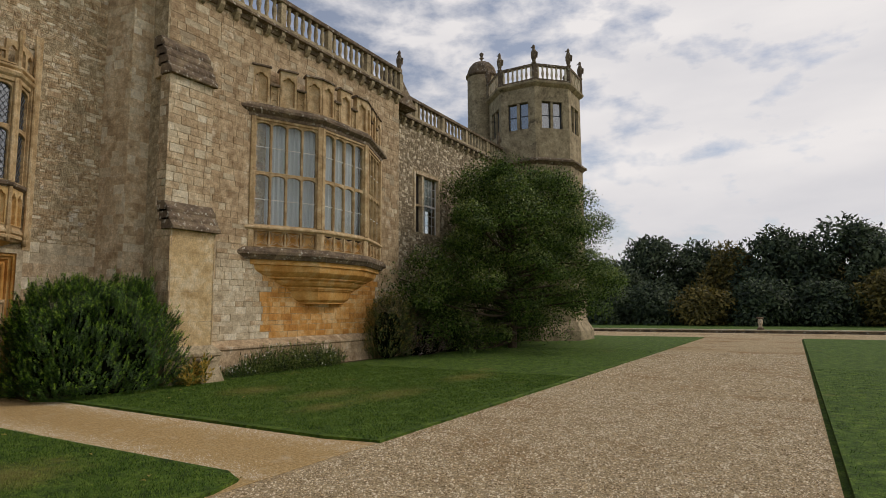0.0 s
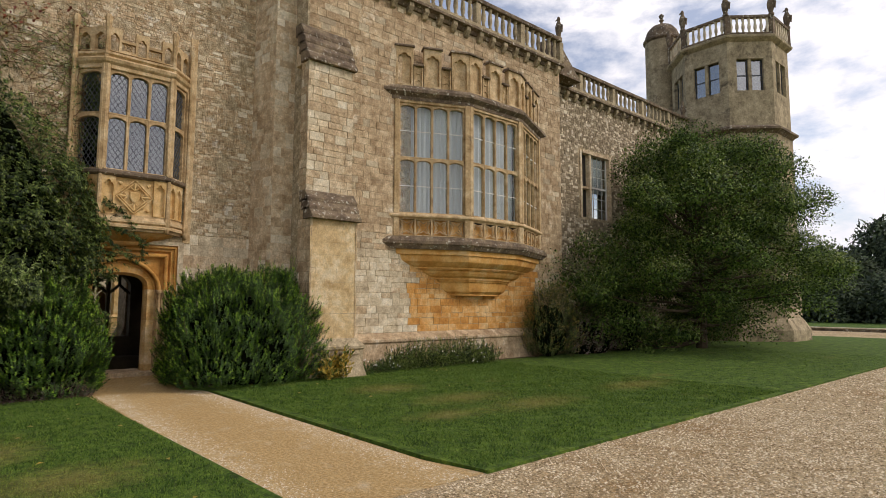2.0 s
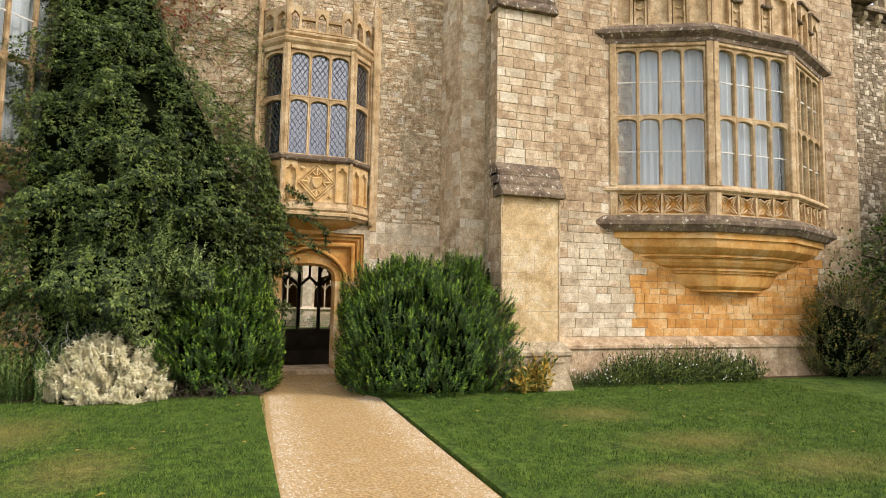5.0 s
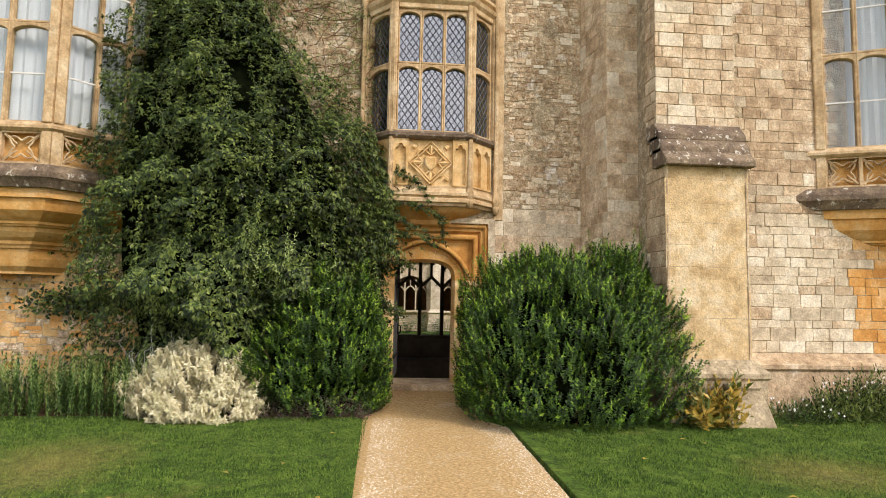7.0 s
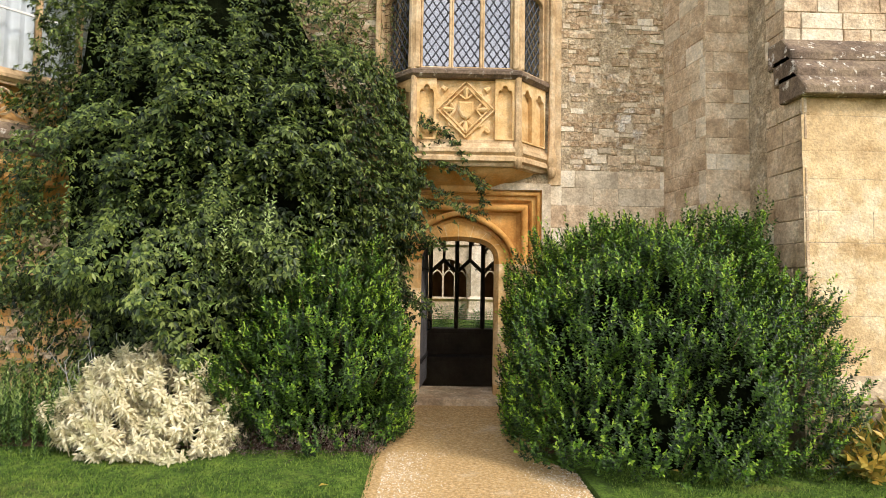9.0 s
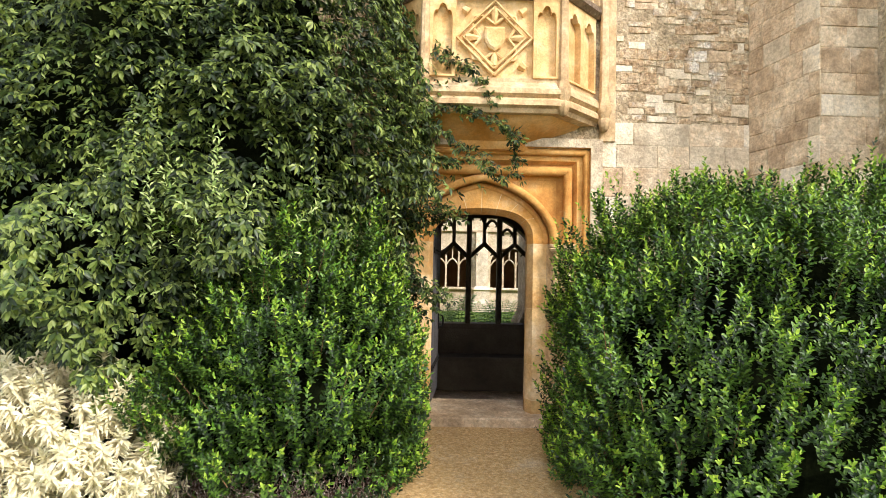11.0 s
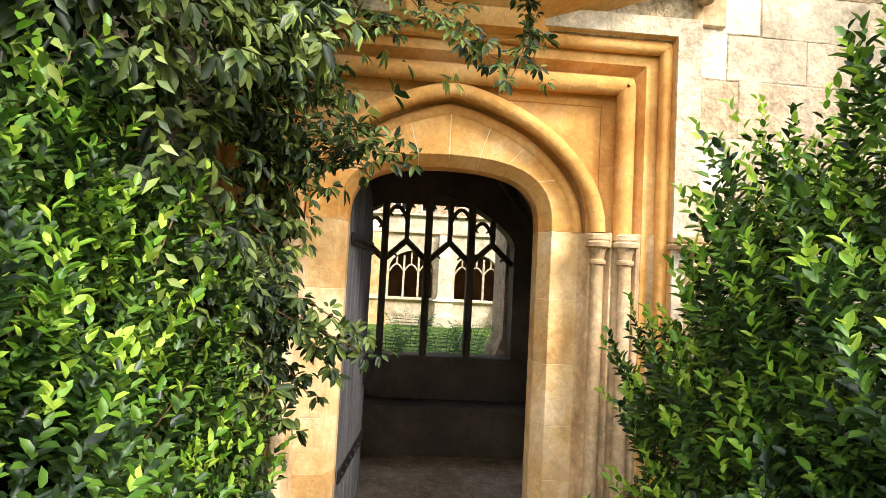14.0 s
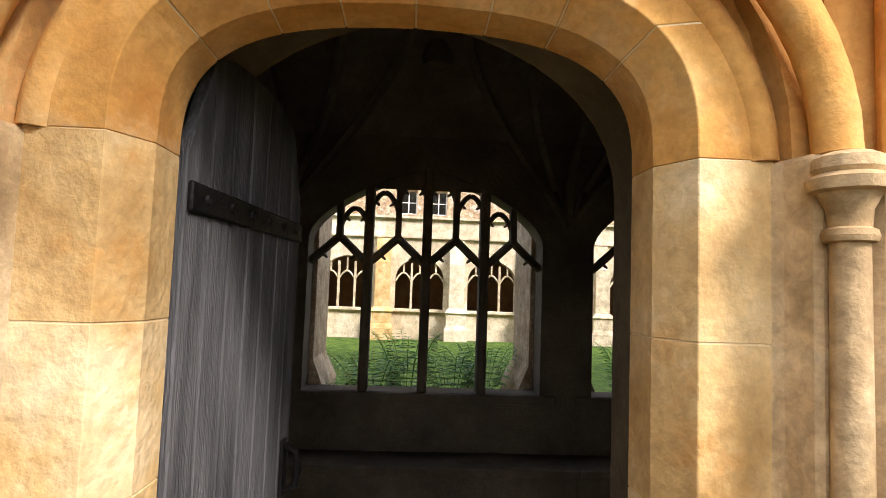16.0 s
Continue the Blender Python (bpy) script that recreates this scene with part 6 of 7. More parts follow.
def tree(name, label, base, height, spread, lobes, per_lobe, leaf, mat, low=0.25, trunk=0.25, group="", lobe_r=0.34, extra=None, flat=0.7, x_min=None, ragged=0.0):
    bx, by, bz = base
    t = thing(name, bx, by, bz, label, "tree", group)
    g = Geo()
    limb(g, (bx, by, bz - 0.05), (bx + 0.1, by, bz + height * 0.75), trunk, trunk * 0.3, 0.03, 8)
    centers = []
    for k in range(lobes):
        q = (k + 0.5) / lobes
        z = low + (1 - low) * q ** 0.9
        wide = math.sqrt(max(0.03, 1 - ((z - 0.38) / 0.64) ** 2))
        a = k * 2.399 + rng.uniform(-0.4, 0.4)
        r = wide * (rng.uniform(0.35, 0.95) ** 0.8 + ragged * rng.normal() * 0.4)
        r = min(r, 1.02)
        c = (bx + spread[0] * r * math.cos(a), by + spread[1] * r * math.sin(a), bz + height * z * 0.88)
        if ragged and ((c[2] < 2.0 and c[0] > bx + 1.8) or (c[2] > 4.3 and c[1] < 4.2 + (-1 - c[0]) * 1.57)):
            continue   # open below on the lawn side, and drawn back from the house window
        centers.append(c)
        if k % 2 == 0:
            limb(g, (bx, by, bz + height * min(z * 0.7, 0.6)), c, trunk * 0.35, trunk * 0.08, 0.1)
    under(g.make("trunk", BARK), t)
    P, W = [], []
    for c in centers:
        R_ = lobe_r * min(spread) * rng.uniform(0.5, 1.35)
        d = unit(rng.normal(size=(per_lobe, 3)) + np.array([0, 0, 0.25]))
        s = rng.uniform(0.55, 1.05, (per_lobe, 1)) ** 0.6
        q = np.array(c) + d * s * np.array([R_, R_, R_ * flat])
        q = q + 0.12 * R_ * rng.normal(size=q.shape)
        if ragged:   # boughs droop towards their tips
            q[:, 2] -= 0.35 * np.hypot(q[:, 0] - c[0], q[:, 1] - c[1]) ** 1.5
        P.append(q)
        W.append(d)
    P, W = np.concatenate(P), np.concatenate(W)
    ok = P[:, 2] > bz + 0.1
    if x_min is not None:
        ok &= P[:, 0] > x_min
    P, W = P[ok], W[ok]
    way = unit(W * 0.6 + rng.normal(size=P.shape) * 0.6 + np.array([0, 0, -0.25]))
    mats = [mat] if extra is None else [mat, extra]
    pick = rng.integers(0, 5, len(P)) == 0
    if ragged:   # lit upper sides of some boughs, put into a lighter leaf colour
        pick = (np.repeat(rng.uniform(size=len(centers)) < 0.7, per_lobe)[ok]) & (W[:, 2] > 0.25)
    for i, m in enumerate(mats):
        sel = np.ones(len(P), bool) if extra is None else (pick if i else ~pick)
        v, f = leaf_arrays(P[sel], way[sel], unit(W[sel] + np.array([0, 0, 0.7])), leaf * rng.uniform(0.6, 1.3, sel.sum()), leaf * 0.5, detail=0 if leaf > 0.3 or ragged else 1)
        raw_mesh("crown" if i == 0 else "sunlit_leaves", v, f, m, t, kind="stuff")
    return t


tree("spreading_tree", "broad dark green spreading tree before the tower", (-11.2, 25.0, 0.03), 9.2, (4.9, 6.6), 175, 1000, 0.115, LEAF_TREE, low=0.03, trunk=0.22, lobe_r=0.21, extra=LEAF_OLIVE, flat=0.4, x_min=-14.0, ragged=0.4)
far = [(-17, 88, 12.6, 4.6), (-11, 92, 11.5, 4.2), (-6.5, 86, 10.2, 4.0), (-1.2, 84, 12.0, 5.0), (6.0, 83, 12.4, 5.2), (13, 88, 12, 5.0), (-24, 86, 9.0, 4.5), (-20, 80, 7.5, 3.5), (2.5, 95, 9.5, 4.5), (20, 90, 12, 5), (28, 88, 11, 5), (-31, 90, 10, 5), (-39, 92, 11, 5), (36, 92, 12, 5.2)]
for i, (x, y, h, s) in enumerate(far):
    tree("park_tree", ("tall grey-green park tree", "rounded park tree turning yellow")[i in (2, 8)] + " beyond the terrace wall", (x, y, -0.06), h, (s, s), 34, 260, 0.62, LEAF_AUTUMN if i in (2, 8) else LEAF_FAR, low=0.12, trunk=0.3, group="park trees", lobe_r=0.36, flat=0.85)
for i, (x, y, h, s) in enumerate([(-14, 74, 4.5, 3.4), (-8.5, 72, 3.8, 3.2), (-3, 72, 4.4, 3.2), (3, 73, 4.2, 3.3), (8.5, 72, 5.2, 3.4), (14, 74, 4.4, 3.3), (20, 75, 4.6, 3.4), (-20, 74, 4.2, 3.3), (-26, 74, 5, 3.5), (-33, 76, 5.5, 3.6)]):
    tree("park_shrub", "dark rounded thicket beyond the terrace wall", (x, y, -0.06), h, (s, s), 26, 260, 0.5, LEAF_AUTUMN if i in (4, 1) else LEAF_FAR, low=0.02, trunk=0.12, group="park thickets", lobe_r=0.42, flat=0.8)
ridge = Geo()
rings = []
for k in range(41):
    x = -260 + 13 * k
    h = 21 + 4 * noise.noise(Vector((x * 0.02, 1, 0))) + 1.2 * noise.noise(Vector((x * 0.13, 5, 0)))
    rings.append([(x, 300, -0.1), (x, 340, h * 0.7), (x, 380, h), (x, 460, -0.1)])
ridge.loft(rings)
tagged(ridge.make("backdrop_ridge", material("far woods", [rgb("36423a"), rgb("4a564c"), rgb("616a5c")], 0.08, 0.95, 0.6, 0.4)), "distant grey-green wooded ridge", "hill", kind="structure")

# ferns outside the cloister window
for fx, fy, fh in ((-20.4, 5.05, 1.35), (-20.5, 5.4, 1.7), (-20.4, 5.9, 1.45), (-20.5, 6.25, 1.55), (-20.4, 7.9, 1.6), (-20.5, 8.5, 1.4), (-20.5, 4.5, 1.0)):
    fern = thing("fern", fx, fy, 0.08, "green fern growing outside the cloister window", "fern", "ferns")
    P, W, S = [], [], []
    g = Geo()
    for k in range(13):
        a = k * 2.4
        out = np.array([math.cos(a), math.sin(a), 0]) * rng.uniform(0.3, 0.55)
        line = [np.array([fx, fy, 0.08]) + out * s + np.array([0, 0, fh * 1.25 * (s - 0.45 * s * s)]) for s in np.linspace(0, 1, 16)]
        g.tube([tuple(q) for q in line], 0.004, 3)
        side = np.array([-math.sin(a), math.cos(a), 0])
        for i in range(2, 16):
            for s in (-1, 1):
                P.append(line[i]); W.append(s * side + 0.4 * out); S.append(0.15 * math.sin(math.pi * (i / 16) ** 0.8) + 0.02)
    v, f = leaf_arrays(np.array(P), np.array(W), np.array([[0, 0, 1.0]]) + 0 * np.array(P), np.array(S), np.array(S) * 0.3)
    raw_mesh("fronds", v, f, LEAF_FERN, fern, kind="stuff")
    under(g.make("frond_ribs", LEAF_FERN), fern)["kind"] = "stuff"


# ---- tower ----
TX, TY, TR = -13.2, 33.4, 2.78


def octagon(r, z, x=TX, y=TY, turn=22.5, n=8):
    return [(x + r * math.cos(radians(turn + 360 / n * i)), y + r * math.sin(radians(turn + 360 / n * i)), z) for i in range(n)]


tower = thing("octagonal_tower", TX, TY, 0, "octagonal grey stone tower with balustrade and small statues", "tower")
K = 1 / math.cos(radians(22.5))
ring = lambda r, z: octagon(r * K, z)
under(Geo().loft([ring(2.95, -0.1), ring(2.95, 0.55), ring(2.72, 0.95), ring(2.62, 1.1), ring(2.6, 10.0)]).make("shaft", TOWERSTONE), tower)
under(Geo().loft([ring(2.6, 9.95), ring(2.72, 10.05), ring(2.85, 10.12), ring(2.85, 10.22), ring(2.62, 10.36)]).make("string_course", LICHEN), tower)
under(Geo().loft([ring(2.56, 10.3), ring(2.56, 11.9)]).make("drum", TOWERSTONE), tower)
under(Geo().loft([ring(2.56, 13.85), ring(2.56, 14.55), ring(2.66, 14.62), ring(2.78, 14.72), ring(2.8, 14.82), ring(2.65, 14.9)]).make("cornice", TOWERSTONE), tower)
under(Geo().loft([ring(2.2, 14.6), ring(2.2, 14.85)]).make("roof", LEAD), tower)
pts = octagon(2.56 * K, 0)
for i in range(8):
    a, b = Vector(pts[i][:2]), Vector(pts[(i + 1) % 8][:2])
    m, L = face_frame(tuple(b), tuple(a))
    if m.to_3x3() @ Vector((0, 1, 0)) @ Vector((a.x - TX, a.y - TY, 0)) < 0:
        m, L = face_frame(tuple(a), tuple(b))
    g = Geo().box(0, 0.42, -0.3, 0, 11.88, 13.87).box(L - 0.42, L, -0.3, 0, 11.88, 13.87).box(0.42, L - 0.42, -0.3, 0, 11.88, 12.1).box(0.42, L - 0.42, -0.3, 0, 13.7, 13.87).box(L / 2 - 0.07, L / 2 + 0.07, -0.25, -0.03, 12.1, 13.7)
    side = under(g.moved(m).make("belvedere_wall", TOWERSTONE), tower)
    for u0, u1 in ((0.42, L / 2 - 0.07), (L / 2 + 0.07, L - 0.42)):
        under(Geo().box(u0, u1, -0.2, -0.19, 12.1, 13.7).moved(m).make("pane", OLDGLASS), side)
        g = Geo().box(u0, u0 + 0.03, -0.19, -0.16, 12.1, 13.7).box(u1 - 0.03, u1, -0.19, -0.16, 12.1, 13.7).box(u0, u1, -0.19, -0.16, 12.88, 12.92)
        under(g.moved(m).make("window_frame", LEAD), side)
    # balustrade bay
    under(Geo().box(-0.05, L + 0.05, -0.05, 0.14, 15.72, 15.85).moved(m).make("coping", LICHEN), tower)
    under(Geo().box(-0.03, L + 0.03, -0.03, 0.12, 14.86, 14.98).moved(m).make("balustrade_base", LICHEN), tower)
    under(Geo().box(-0.1, 0.16, -0.06, 0.15, 14.88, 15.78).moved(m).make("pier", LICHEN), tower)
    mesh = None
    for k in range(7):
        u = 0.22 + (L - 0.4) * k / 6
        if mesh is None:
            ob = Geo().lathe([(0.07, 0), (0.05, 0.1), (0.085, 0.28), (0.05, 0.55), (0.075, 0.75)], 0, 0, 8).make("baluster", PALE, smooth=40)
            mesh = ob.data
        else:
            ob = new("baluster", mesh)
        ob.matrix_world = m @ Matrix.Translation((u, 0.04, 14.98))
        under(ob, tower)


def roof_statue(x, y, z, s, group="roof statues"):
    """A small weathered bird-like finial figure on a block."""
    g = Geo().lathe([(0.14, 0), (0.14, 0.08), (0.09, 0.12), (0.11, 0.2), (0.16, 0.42), (0.17, 0.6), (0.11, 0.78), (0.07, 0.86), (0.09, 0.95), (0.06, 1.05), (0.0, 1.1)], 0, 0, 10, 0.8)
    g.loft([[(0.1, -0.05, 0.7), (0.1, 0.05, 0.7), (0.12, 0.05, 0.35), (0.12, -0.05, 0.35)], [(0.24, -0.02, 0.62), (0.24, 0.02, 0.62), (0.2, 0.02, 0.28), (0.2, -0.02, 0.28)]])
    g.tube([(-0.05, 0, 0.96), (-0.14, 0, 0.94), (-0.17, 0, 0.9)], [0.04, 0.025, 0.005], 5)
    g.moved(Matrix.Translation((x, y, z)) @ Matrix.Scale(s, 4))
    return tagged(g.make("roof_statue", LICHEN, smooth=40), "small dark weathered stone statue on the parapet", "statue", group)


for i in range(8):
    x, y, _ = octagon(2.62 * K, 0)[i]
    roof_statue(x, y, 15.84, 1.05)
roof_statue(XB + 0.05, 19.0, 11.4, 0.8)
roof_statue(XE + 0.05, 30.2, 11.1, 0.8)
stair = thing("stair_turret", -16.75, 33.3, 0, "round stone stair turret with a domed cap", "turret")
under(Geo().lathe([(0.95, -0.05), (0.95, 16.8)], -16.75, 33.3, 20).make("drum", TOWERSTONE, smooth=50), stair)
under(Geo().lathe([(0.95, 16.75), (1.05, 16.85), (1.05, 16.95), (0.98, 17.0)], -16.75, 33.3, 20).make("cornice", LICHEN, smooth=40), stair)
under(Geo().lathe([(0.96, 16.98), (0.93, 17.2), (0.82, 17.5), (0.6, 17.75), (0.3, 17.9), (0.08, 17.95)], -16.75, 33.3, 20).make("dome", LICHEN, smooth=60), stair)
under(Geo().lathe([(0.08, 17.93), (0.06, 18.1), (0.15, 18.2), (0.06, 18.28), (0.13, 18.4), (0.14, 18.5), (0.0, 18.62)], -16.75, 33.3, 12).make("finial", LICHEN, smooth=60), stair)

# chain of the terrace: low wall with pale coping, and a pedestal
tw = Geo().box(-40, 45, 47.8, 48.15, -0.06, 0.16)
tagged(tw.make("terrace_wall", LICHEN), "low dark terrace wall at the end of the drive", "wall", kind="structure")
tagged(Geo().box(-40, 45, 47.74, 48.2, 0.17, 0.25).make("trim_coping", PALE, bevel=0.02), "pale stone coping on the terrace wall", "coping", kind="structure")
urn = thing("stone_pedestal", -2.2, 47.95, 0.25, "weathered stone pedestal on the terrace wall", "pedestal")
under(Geo().box(-2.42, -1.98, 47.75, 48.17, 0.25, 0.38).make("foot", LICHEN, bevel=0.02), urn)
under(Geo().lathe([(0.19, 0.38), (0.12, 0.45), (0.12, 0.6), (0.17, 0.78), (0.15, 0.95), (0.1, 1.0)], -2.2, 47.95, 12).make("shaft", RUBBLE_FAR, smooth=40), urn)
under(Geo().lathe([(0.1, 0.99), (0.22, 1.04), (0.24, 1.1), (0.2, 1.14)], -2.2, 47.95, 12).make("bowl", LICHEN, smooth=40), urn)

# sash window in the far wall
sash = thing("window_20", XE, 22.5, 5.2, "white sash window with a blocked stone light beside it", "window", kind="structure")
under(Geo().box(XE - 0.2, XE + 0.05, 21.42, 21.55, 5.15, 7.9).box(XE - 0.2, XE + 0.05, 22.05, 22.18, 5.15, 7.9).box(XE - 0.2, XE + 0.05, 23.47, 23.6, 5.15, 7.9).box(XE - 0.2, XE + 0.08, 21.55, 23.47, 7.78, 7.92).box(XE - 0.2, XE + 0.02, 21.55, 22.05, 6.35, 6.45).make("stone_frame", ASHLAR, bevel=0.01), sash)
under(Geo().box(XE - 0.2, XE - 0.15, 21.55, 22.05, 5.2, 7.78).make("blocking", DARKROOM), sash)
g = Geo().box(XE - 0.16, XE - 0.1, 22.18, 22.24, 5.2, 7.78).box(XE - 0.16, XE - 0.1, 23.41, 23.47, 5.2, 7.78).box(XE - 0.16, XE - 0.1, 22.24, 23.41, 6.45, 6.53)
for k in range(1, 4):
    g.box(XE - 0.15, XE - 0.12, 22.24 + 1.17 * k / 4 - 0.012, 22.24 + 1.17 * k / 4 + 0.012, 5.2, 7.78)
for z in (5.62, 6.05, 6.95, 7.35):
    g.box(XE - 0.15, XE - 0.12, 22.24, 23.41, z - 0.012, z + 0.012)
under(g.make("sash_bars", WHITEPAINT), sash)
under(Geo().box(XE - 0.3, XE - 0.28, 22.2, 23.45, 6.3, 7.78).make("blind", CURTAIN), sash)
under(Geo().box(XE - 0.14, XE - 0.135, 22.2, 23.45, 5.2, 7.78).make("pane", GLASS), sash)
tagged(Geo().box(-17, -16.8, 20, 25, 4.5, 8.5).box(-16.8, XE - 0.6, 20, 25, 4.4, 4.6).box(-16.8, XE - 0.6, 20, 25, 8.4, 8.6).make("wall_room_range", DARKROOM), "room box behind the sash window, dimness in its dark colour", "room", kind="structure")

# ---- grass, pebbles ----
def blades(n, x0, x1, y0, y1, name, label):
    p = np.stack([rng.uniform(x0, x1, n), rng.uniform(y0, y1, n), np.full(n, LAWN_Z - 0.003)], 1)
    d = unit(np.concatenate([rng.normal(size=(n, 2)) * 0.5, np.ones((n, 1))], 1))
    s = unit(np.cross(d, rng.normal(size=(n, 3)))) * 0.004
    clump = np.sin(p[:, :1] * 23 + 3 * np.sin(p[:, 1:2] * 9)) * np.sin(p[:, 1:2] * 19 + 2 * np.sin(p[:, :1] * 11)) + 0.8 * np.sin(p[:, :1] * 5.1 + np.sin(p[:, 1:2] * 3.3)) * np.sin(p[:, 1:2] * 4.3)
    h = rng.uniform(0.018, 0.042, (n, 1)) * (1 + 0.45 * clump)
    v = np.stack([p - s, p + s, p + d * h], 1).reshape(-1, 3)
    ob = raw_mesh(name, v, np.arange(3 * n).reshape(-1, 3), GRASSBLADE)
    return tagged(ob, label, "grass", kind="stuff")


blades(170000, -12.85, -4.95, 6.6, 15, "grass", "short mown grass blades on the house lawn")
blades(25000, -12.85, -4.95, 15, 26, "grass", "short mown grass blades far on the house lawn")
blades(115000, -12.85, -5.0, -2.5, 4.55, "grass", "short mown grass blades on the path lawn")
blades(15000, 0.3, 4, 2, 20, "grass", "short mown grass blades beside the drive")


def pebbles(n, x0, x1, y0, y1, size, name, label, mat, z=0.0, drift=0):
    p = np.stack([rng.uniform(x0, x1, n), rng.uniform(y0, y1, n), np.full(n, z)], 1)
    if drift:
        q = np.abs(rng.normal(0, 0.4, n)) % 1
        p[:, 1] = y0 + (y1 - y0) * q if drift > 0 else y1 - (y1 - y0) * q
    o = np.array([[1, 0, 0], [0, 1, 0], [-1, 0, 0], [0, -1, 0], [0, 0, 0.75], [0, 0, -0.5]], float)
    a = rng.uniform(0, 6.28, n)
    ca, sa_ = np.cos(a)[:, None], np.sin(a)[:, None]
    sc = size * rng.uniform(0.5, 1.4, (n, 1, 1)) * rng.uniform(0.6, 1.2, (n, 1, 3))
    q = o[None] * sc + rng.normal(size=(n, 6, 3)) * size * 0.12
    x = q[..., 0] * ca - q[..., 1] * sa_
    y = q[..., 0] * sa_ + q[..., 1] * ca
    v = (np.stack([x, y, q[..., 2]], -1) + p[:, None]).reshape(-1, 3)
    f = (np.array([[0, 1, 4], [1, 2, 4], [2, 3, 4], [3, 0, 4]])[None] + (np.arange(n) * 6)[:, None, None]).reshape(-1, 3)
    return tagged(raw_mesh(name, v, f, mat), label, "gravel", kind="stuff")


EDGESTONE = material("edge gravel", [rgb("b89c70"), rgb("d9c49d"), rgb("efe4cb")], 3, 0.85, 0.2, 60, island=0.6)
pebbles(60000, -4.85, 0.15, 1.5, 13, 0.013, "gravel_stones", "loose pale gravel stones on the drive", PEBBLE)
pebbles(12000, -4.85, 0.15, 13, 26, 0.02, "gravel_stones", "loose pale gravel stones far along the drive", PEBBLE)
pebbles(11000, -13.0, -4.9, 4.62, 5.2, 0.010, "gravel_stones", "pale gravel drifted along the path edge", EDGESTONE, drift=1)
pebbles(11000, -12.7, -4.9, 5.85, 6.42, 0.010, "gravel_stones", "pale gravel drifted along the path edge", EDGESTONE, drift=-1)
pebbles(16000, -13.6, -4.9, 5.0, 6.1, 0.008, "gravel_stones", "fine yellow gravel on the footpath", PATHSAND)

# fallen leaves
for k in range(26):
    x, y = rng.uniform(-12.5, -5.5), rng.choice([rng.uniform(6.8, 12), rng.uniform(1.0, 4.3)])
    v, f = leaf_arrays(np.array([[0, 0, 0.0]]), np.array([[math.cos(k), math.sin(k), 0.05]]), np.array([[0, 0, 1.0]]), 0.09, 0.05)
    ob = raw_mesh("fallen_leaf", v + np.array([x, y, LAWN_Z + 0.025]), f, LEAF_YELLOW)
    tagged(ob, "dry yellow fallen leaf lying on the lawn", "leaf", "fallen leaves")


# ---- stones of the walls ----
def stone_unit(k, wild=0.0):
    """A roughly dressed stone: face at local x = 1, body behind it, of unit width and height."""
    r = random.Random(k)
    j = lambda a: a * r.uniform(-1, 1)
    back = [(-0.5, -0.5), (0.5, -0.5), (0.5, 0.5), (-0.5, 0.5)]
    mid = [(a + j(0.01 + wild), b + j(0.025 + 2 * wild)) for a, b in back]
    front = [(a * (0.975 - 0.5 * wild) + j(0.01), b * (0.95 - 0.5 * wild) + j(0.015)) for a, b in mid]
    v = [(-1.0, a, b) for a, b in mid] + [(0.6 + j(0.1), a, b) for a, b in mid] + [(1.0 + j(0.2), a, b) for a, b in front]
    f = [(0, 1, 5, 4), (1, 2, 6, 5), (2, 3, 7, 6), (3, 0, 4, 7), (4, 5, 9, 8), (5, 6, 10, 9), (6, 7, 11, 10), (7, 4, 8, 11), (8, 9, 10, 11)]
    return v, f


UNITS = [stone_unit(k) for k in range(10)] + [stone_unit(k, 0.05) for k in range(10, 26)]


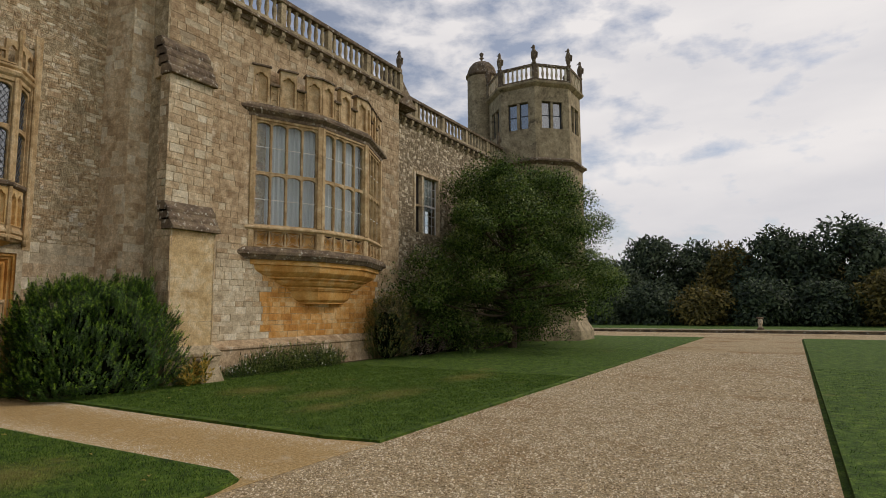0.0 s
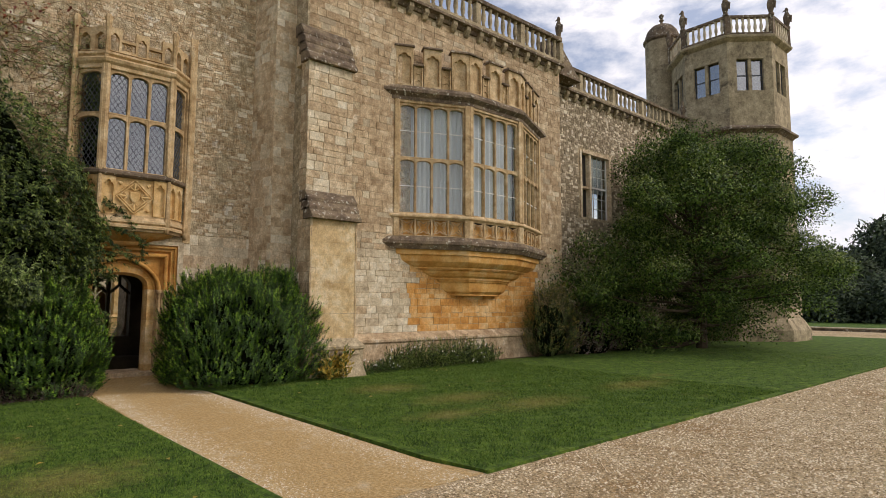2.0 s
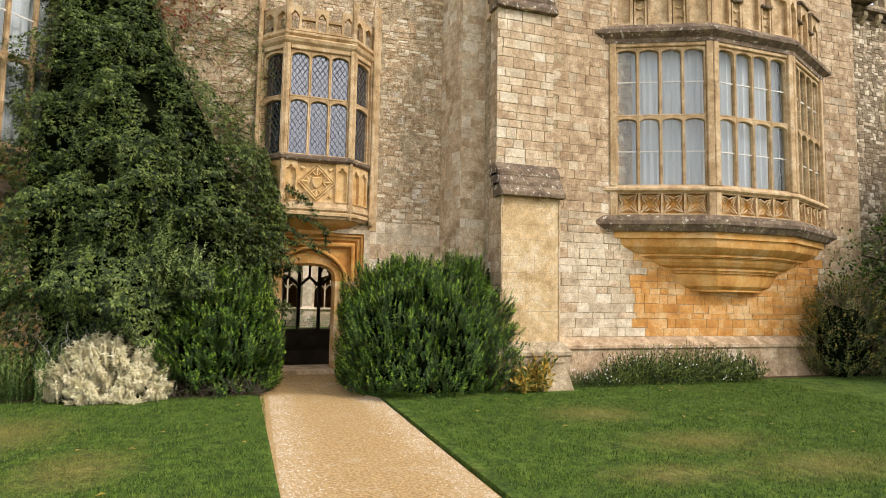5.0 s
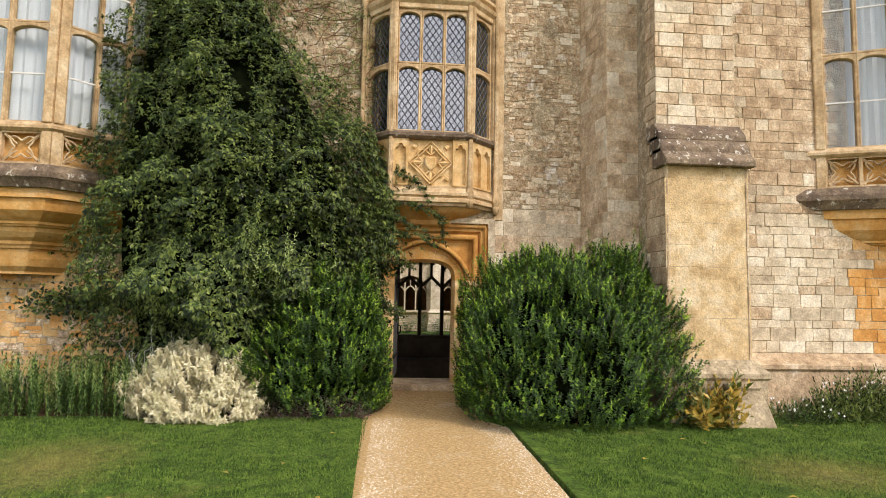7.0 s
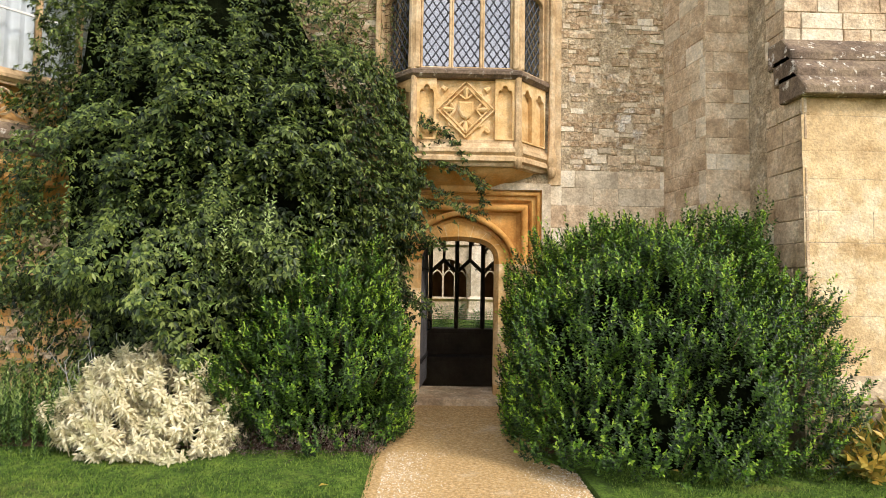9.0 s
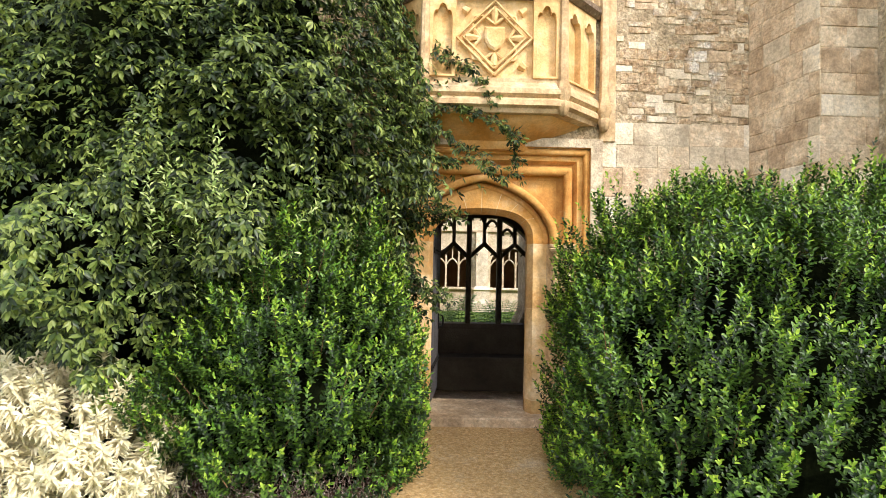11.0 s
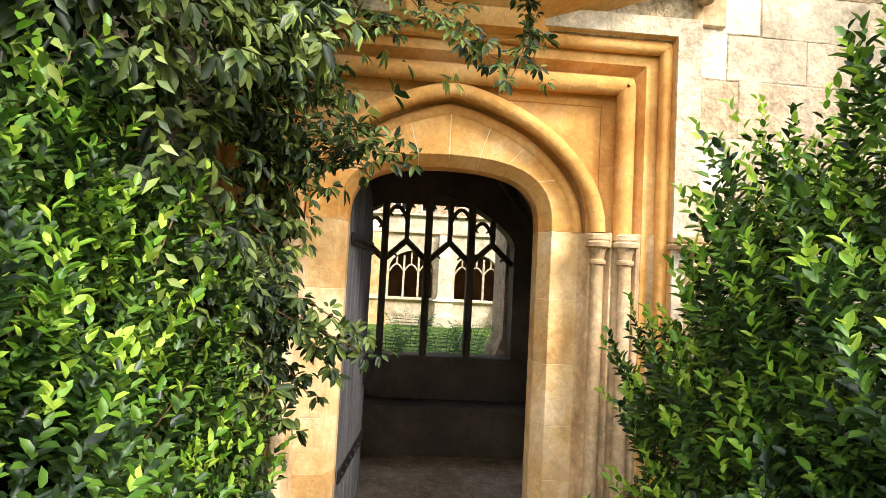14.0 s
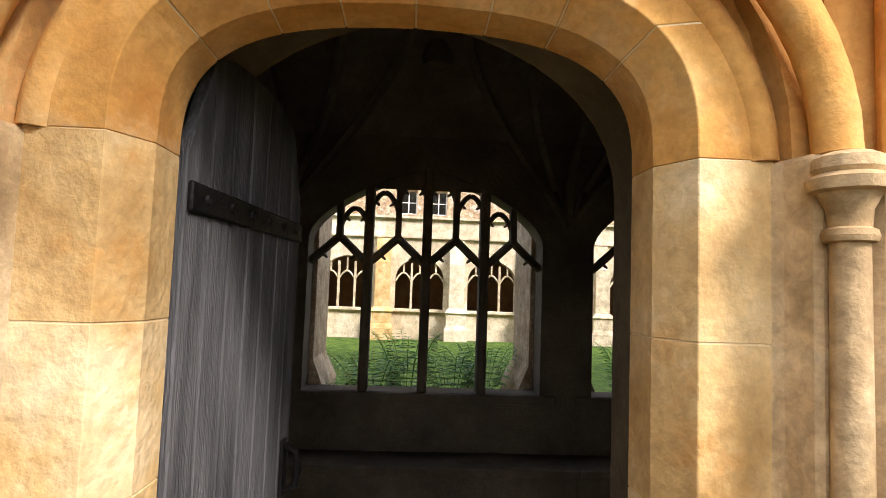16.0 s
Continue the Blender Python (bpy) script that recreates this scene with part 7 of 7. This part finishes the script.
def coursed(parent, origin, along, out, length, z0, z1, h, l, gap, proud, pick, skip, near, seed, name="stone", limit=300, uneven=0.0, wild=False):
    """Courses of stones on a wall face. pick(s, z) gives the material, skip(s0, s1, z0, z1) leaves openings free, near(s, z) marks the single stones."""
    r = random.Random(seed)
    along, out, origin = Vector(along).normalized(), Vector(out).normalized(), Vector(origin)
    joined, singles = {}, 0
    data = {}
    count = [0]

    def place(a, b, zz, tt):
        mat = pick((a + b) / 2, zz + tt / 2, r)
        c = origin + along * (a + b) / 2 + Vector((0, 0, zz + tt / 2))
        k = r.randrange(10, 26) if wild else r.randrange(10)
        w, t = b - a - gap, tt - gap
        d = proud * r.uniform(0.5, 1.25)
        m = Matrix(((out.x * d, along.x * w, 0, c.x), (out.y * d, along.y * w, 0, c.y), (0, 0, t, c.z), (0, 0, 0, 1)))
        if count[0] < limit and near((a + b) / 2, zz + tt / 2):
            count[0] += 1
            key = (k, mat.name)
            if key not in data:
                me = bpy.data.meshes.new(name)
                me.from_pydata(*[UNITS[k][0], [], UNITS[k][1]])
                me.materials.append(mat)
                data[key] = me
            ob = new(name, data[key])
            ob.matrix_world = m
            under(ob, parent)
        else:
            g = joined.setdefault(mat.name, (mat, [], []))
            o = len(g[1])
            g[1].extend(tuple(m @ Vector(p)) for p in UNITS[k][0])
            g[2].extend(tuple(i + o for i in f) for f in UNITS[k][1])

    z = z0
    while z < z1 - 0.03:
        hh = min(r.uniform(*h), z1 - z)
        s = -r.uniform(0, l[0])
        while s < length - 0.02:
            ll = r.uniform(*l)
            a, b = max(0.0, s), min(length, s + ll)
            s += ll
            if b - a < 0.05 or skip(a, b, z, z + hh):
                continue
            dz = r.uniform(-uneven, uneven)
            if wild and r.random() < 0.3 and hh > 0.1:
                parts = ((0.0, 0.55), (0.55, 0.45))
            else:
                parts = ((0.0, 1.0),)
            for low, tall in parts:
                place(a, b, z + hh * low + dz, hh * tall)
        z += hh
    for mat, v, f in joined.values():
        me = bpy.data.meshes.new(name + "work")
        me.from_pydata(v, [], f)
        me.materials.append(mat)
        ob = new(name + "work", me)
        under(ob, parent)
        ob["kind"] = "stuff"


no_skip = lambda a, b, z, w: False
BUTTRESS = material("buttress limestone", [rgb("ad8f60"), rgb("cdb182"), rgb("e0cba0")], 2.6, 0.9, 0.6, 40, objrand=0.05, stain=rgb("dfd0b0"), stain_scale=1.3, stain_edge=(0.5, 0.72), grain=0.2)
# entrance wall: rubble with paler patches
YA0 = -6.0


def skip_a(a, b, z, w):
    y0, y1 = a + YA0, b + YA0
    if noise.noise(Vector((y0 * 1.6, z * 2.2, 4.0))) + 0.5 * noise.noise(Vector((y0 * 5.0, z * 7.0, 1.0))) > 0.24 and z > 2.0:
        return True   # worn faces flush with the pointing
    return (y0 > DY + 1.2 and z < 3.3) or (y1 > DY - 1.27 and y0 < DY + 1.27 and z < 3.12) or (y1 > OY - 1.14 and y0 < OY + 1.32 and 3.0 < w and z < 7.5) or (y1 > -4.1 and y0 < 0.7 and w > 2.1 and z < 8.9)


def pick_a(s, z, r):
    y = s + YA0
    if y < 1.0 and z < 2.3:
        return JAMB if r.random() < 0.45 else (OCHRE_BRICK if r.random() < 0.4 else RUBBLE)
    return PALE if r.random() < 0.14 else (ASHLAR if r.random() < 0.2 else RUBBLE)


coursed(wall_a, (XA, YA0, 0), (0, 1, 0), (1, 0, 0), 14.2, 0, 11.4, (0.05, 0.15), (0.07, 0.27), 0.009, 0.010, pick_a, skip_a, lambda s, z: 12.4 < s and 1.8 < z < 4.4, 3, uneven=0.02, wild=True)
coursed(wall_a, (XA, DY + 1.24, 0), (0, 1, 0), (1, 0, 0), 8.21 - DY - 1.24, 0, 3.32, (0.2, 0.34), (0.3, 0.75), 0.004, 0.008, lambda s, z, r: PALE if r.random() < 0.75 else ASHLAR, no_skip, lambda s, z: z > 1.5, 4, "stone", 60, 0.006)
# turret faces
def pick_t(s, z, r):
    return PALE if r.random() < 0.2 else ASHLAR


def pick_front(s, z, r):
    return PALE if r.random() < 0.3 else ASHLAR


for a, b in (((-14.83, 8.21), (-13.92, 8.37)), ((-13.92, 8.37), (-13.92, 8.92)), ((-13.92, 8.92), (-13.48, 8.97))):
    d = Vector((b[0] - a[0], b[1] - a[1], 0))
    coursed(wall_t, (a[0], a[1], 0), d, (d.y, -d.x, 0), d.length, 0, 11.4, (0.16, 0.26), (0.2, 0.5), 0.009, 0.009, pick_front if a[0] == b[0] else pick_t, no_skip, lambda s, z: 1.8 < z < 5.5, 11, limit=100)


# bay wall
YB0 = 8.95
def pick_b(s, z, r):
    y = s + YB0
    wob = 0.5 * noise.noise(Vector((y * 1.1, z * 1.1, 0))) + r.uniform(-0.22, 0.22)
    if 12.4 + wob < y < 17.6 and z < 3.1 + wob:
        return OCHRE_BRICK
    if y < 12.6 and z < 3.2 + wob:
        return PALE if r.random() < 0.88 else ASHLAR
    return PALE if r.random() < 0.12 else ASHLAR


def skip_b(a, b, z, w):
    y0, y1 = a + YB0, b + YB0
    return (y1 > BY0 and y0 < BY1 and z < 8.3) or (y1 > 12.2 and y0 < 17.2 and w > 3.3 and z < 7.7)


coursed(wall_b, (XB, YB0, 0), (0, 1, 0), (1, 0, 0), 10.1, 0.95, 10.1, (0.12, 0.22), (0.18, 0.52), 0.009, 0.011, pick_b, skip_b, lambda s, z: s < 7.5 and z < 3.2, 5, "stone", uneven=0.006)
# buttress: dressed blocks
pick_low = lambda s, z, r: BUTTRESS
coursed(but, (-12.66, BY0, 0), (0, 1, 0), (1, 0, 0), BY1 - BY0, 0.88, 3.72, (0.28, 0.38), (0.5, 1.3), 0.002, 0.003, pick_low, no_skip, lambda s, z: True, 21, "ashlar_block")
coursed(but, (-12.95, BY0, 0), (0, 1, 0), (1, 0, 0), BY1 - BY0, 4.3, 7.62, (0.15, 0.24), (0.2, 0.5), 0.01, 0.015, pick_t, no_skip, lambda s, z: True, 22, "ashlar_block", 120)
for yy, o, al in ((BY0 + 0.03, (0, -1, 0), (1, 0, 0)), (BY1 - 0.03, (0, 1, 0), (-1, 0, 0))):
    x0 = XB if al[0] > 0 else -12.64
    coursed(but, (x0, yy, 0), al, o, 0.69, 0.88, 3.72, (0.2, 0.3), (0.25, 0.5), 0.01, 0.014, pick_t, no_skip, lambda s, z: True, 23, "ashlar_block", 60)
    x0 = XB if al[0] > 0 else -12.94
    coursed(but, (x0, yy, 0), al, o, 0.39, 4.3, 7.62, (0.16, 0.26), (0.2, 0.4), 0.01, 0.014, pick_t, no_skip, lambda s, z: True, 24, "ashlar_block", 60)
# far range: small flinty rubble
def skip_e(a, b, z, w):
    return b + 19.05 > 21.4 and a + 19.05 < 23.62 and w > 5.15 and z < 7.92


coursed(wall_e, (XE, 19.05, 0), (0, 1, 0), (1, 0, 0), 11.6, 0, 9.85, (0.07, 0.15), (0.08, 0.22), 0.009, 0.016, lambda s, z, r: RUBBLE_FAR if r.random() < 0.85 else PALE, skip_e, lambda s, z: False, 9, uneven=0.02, wild=True)
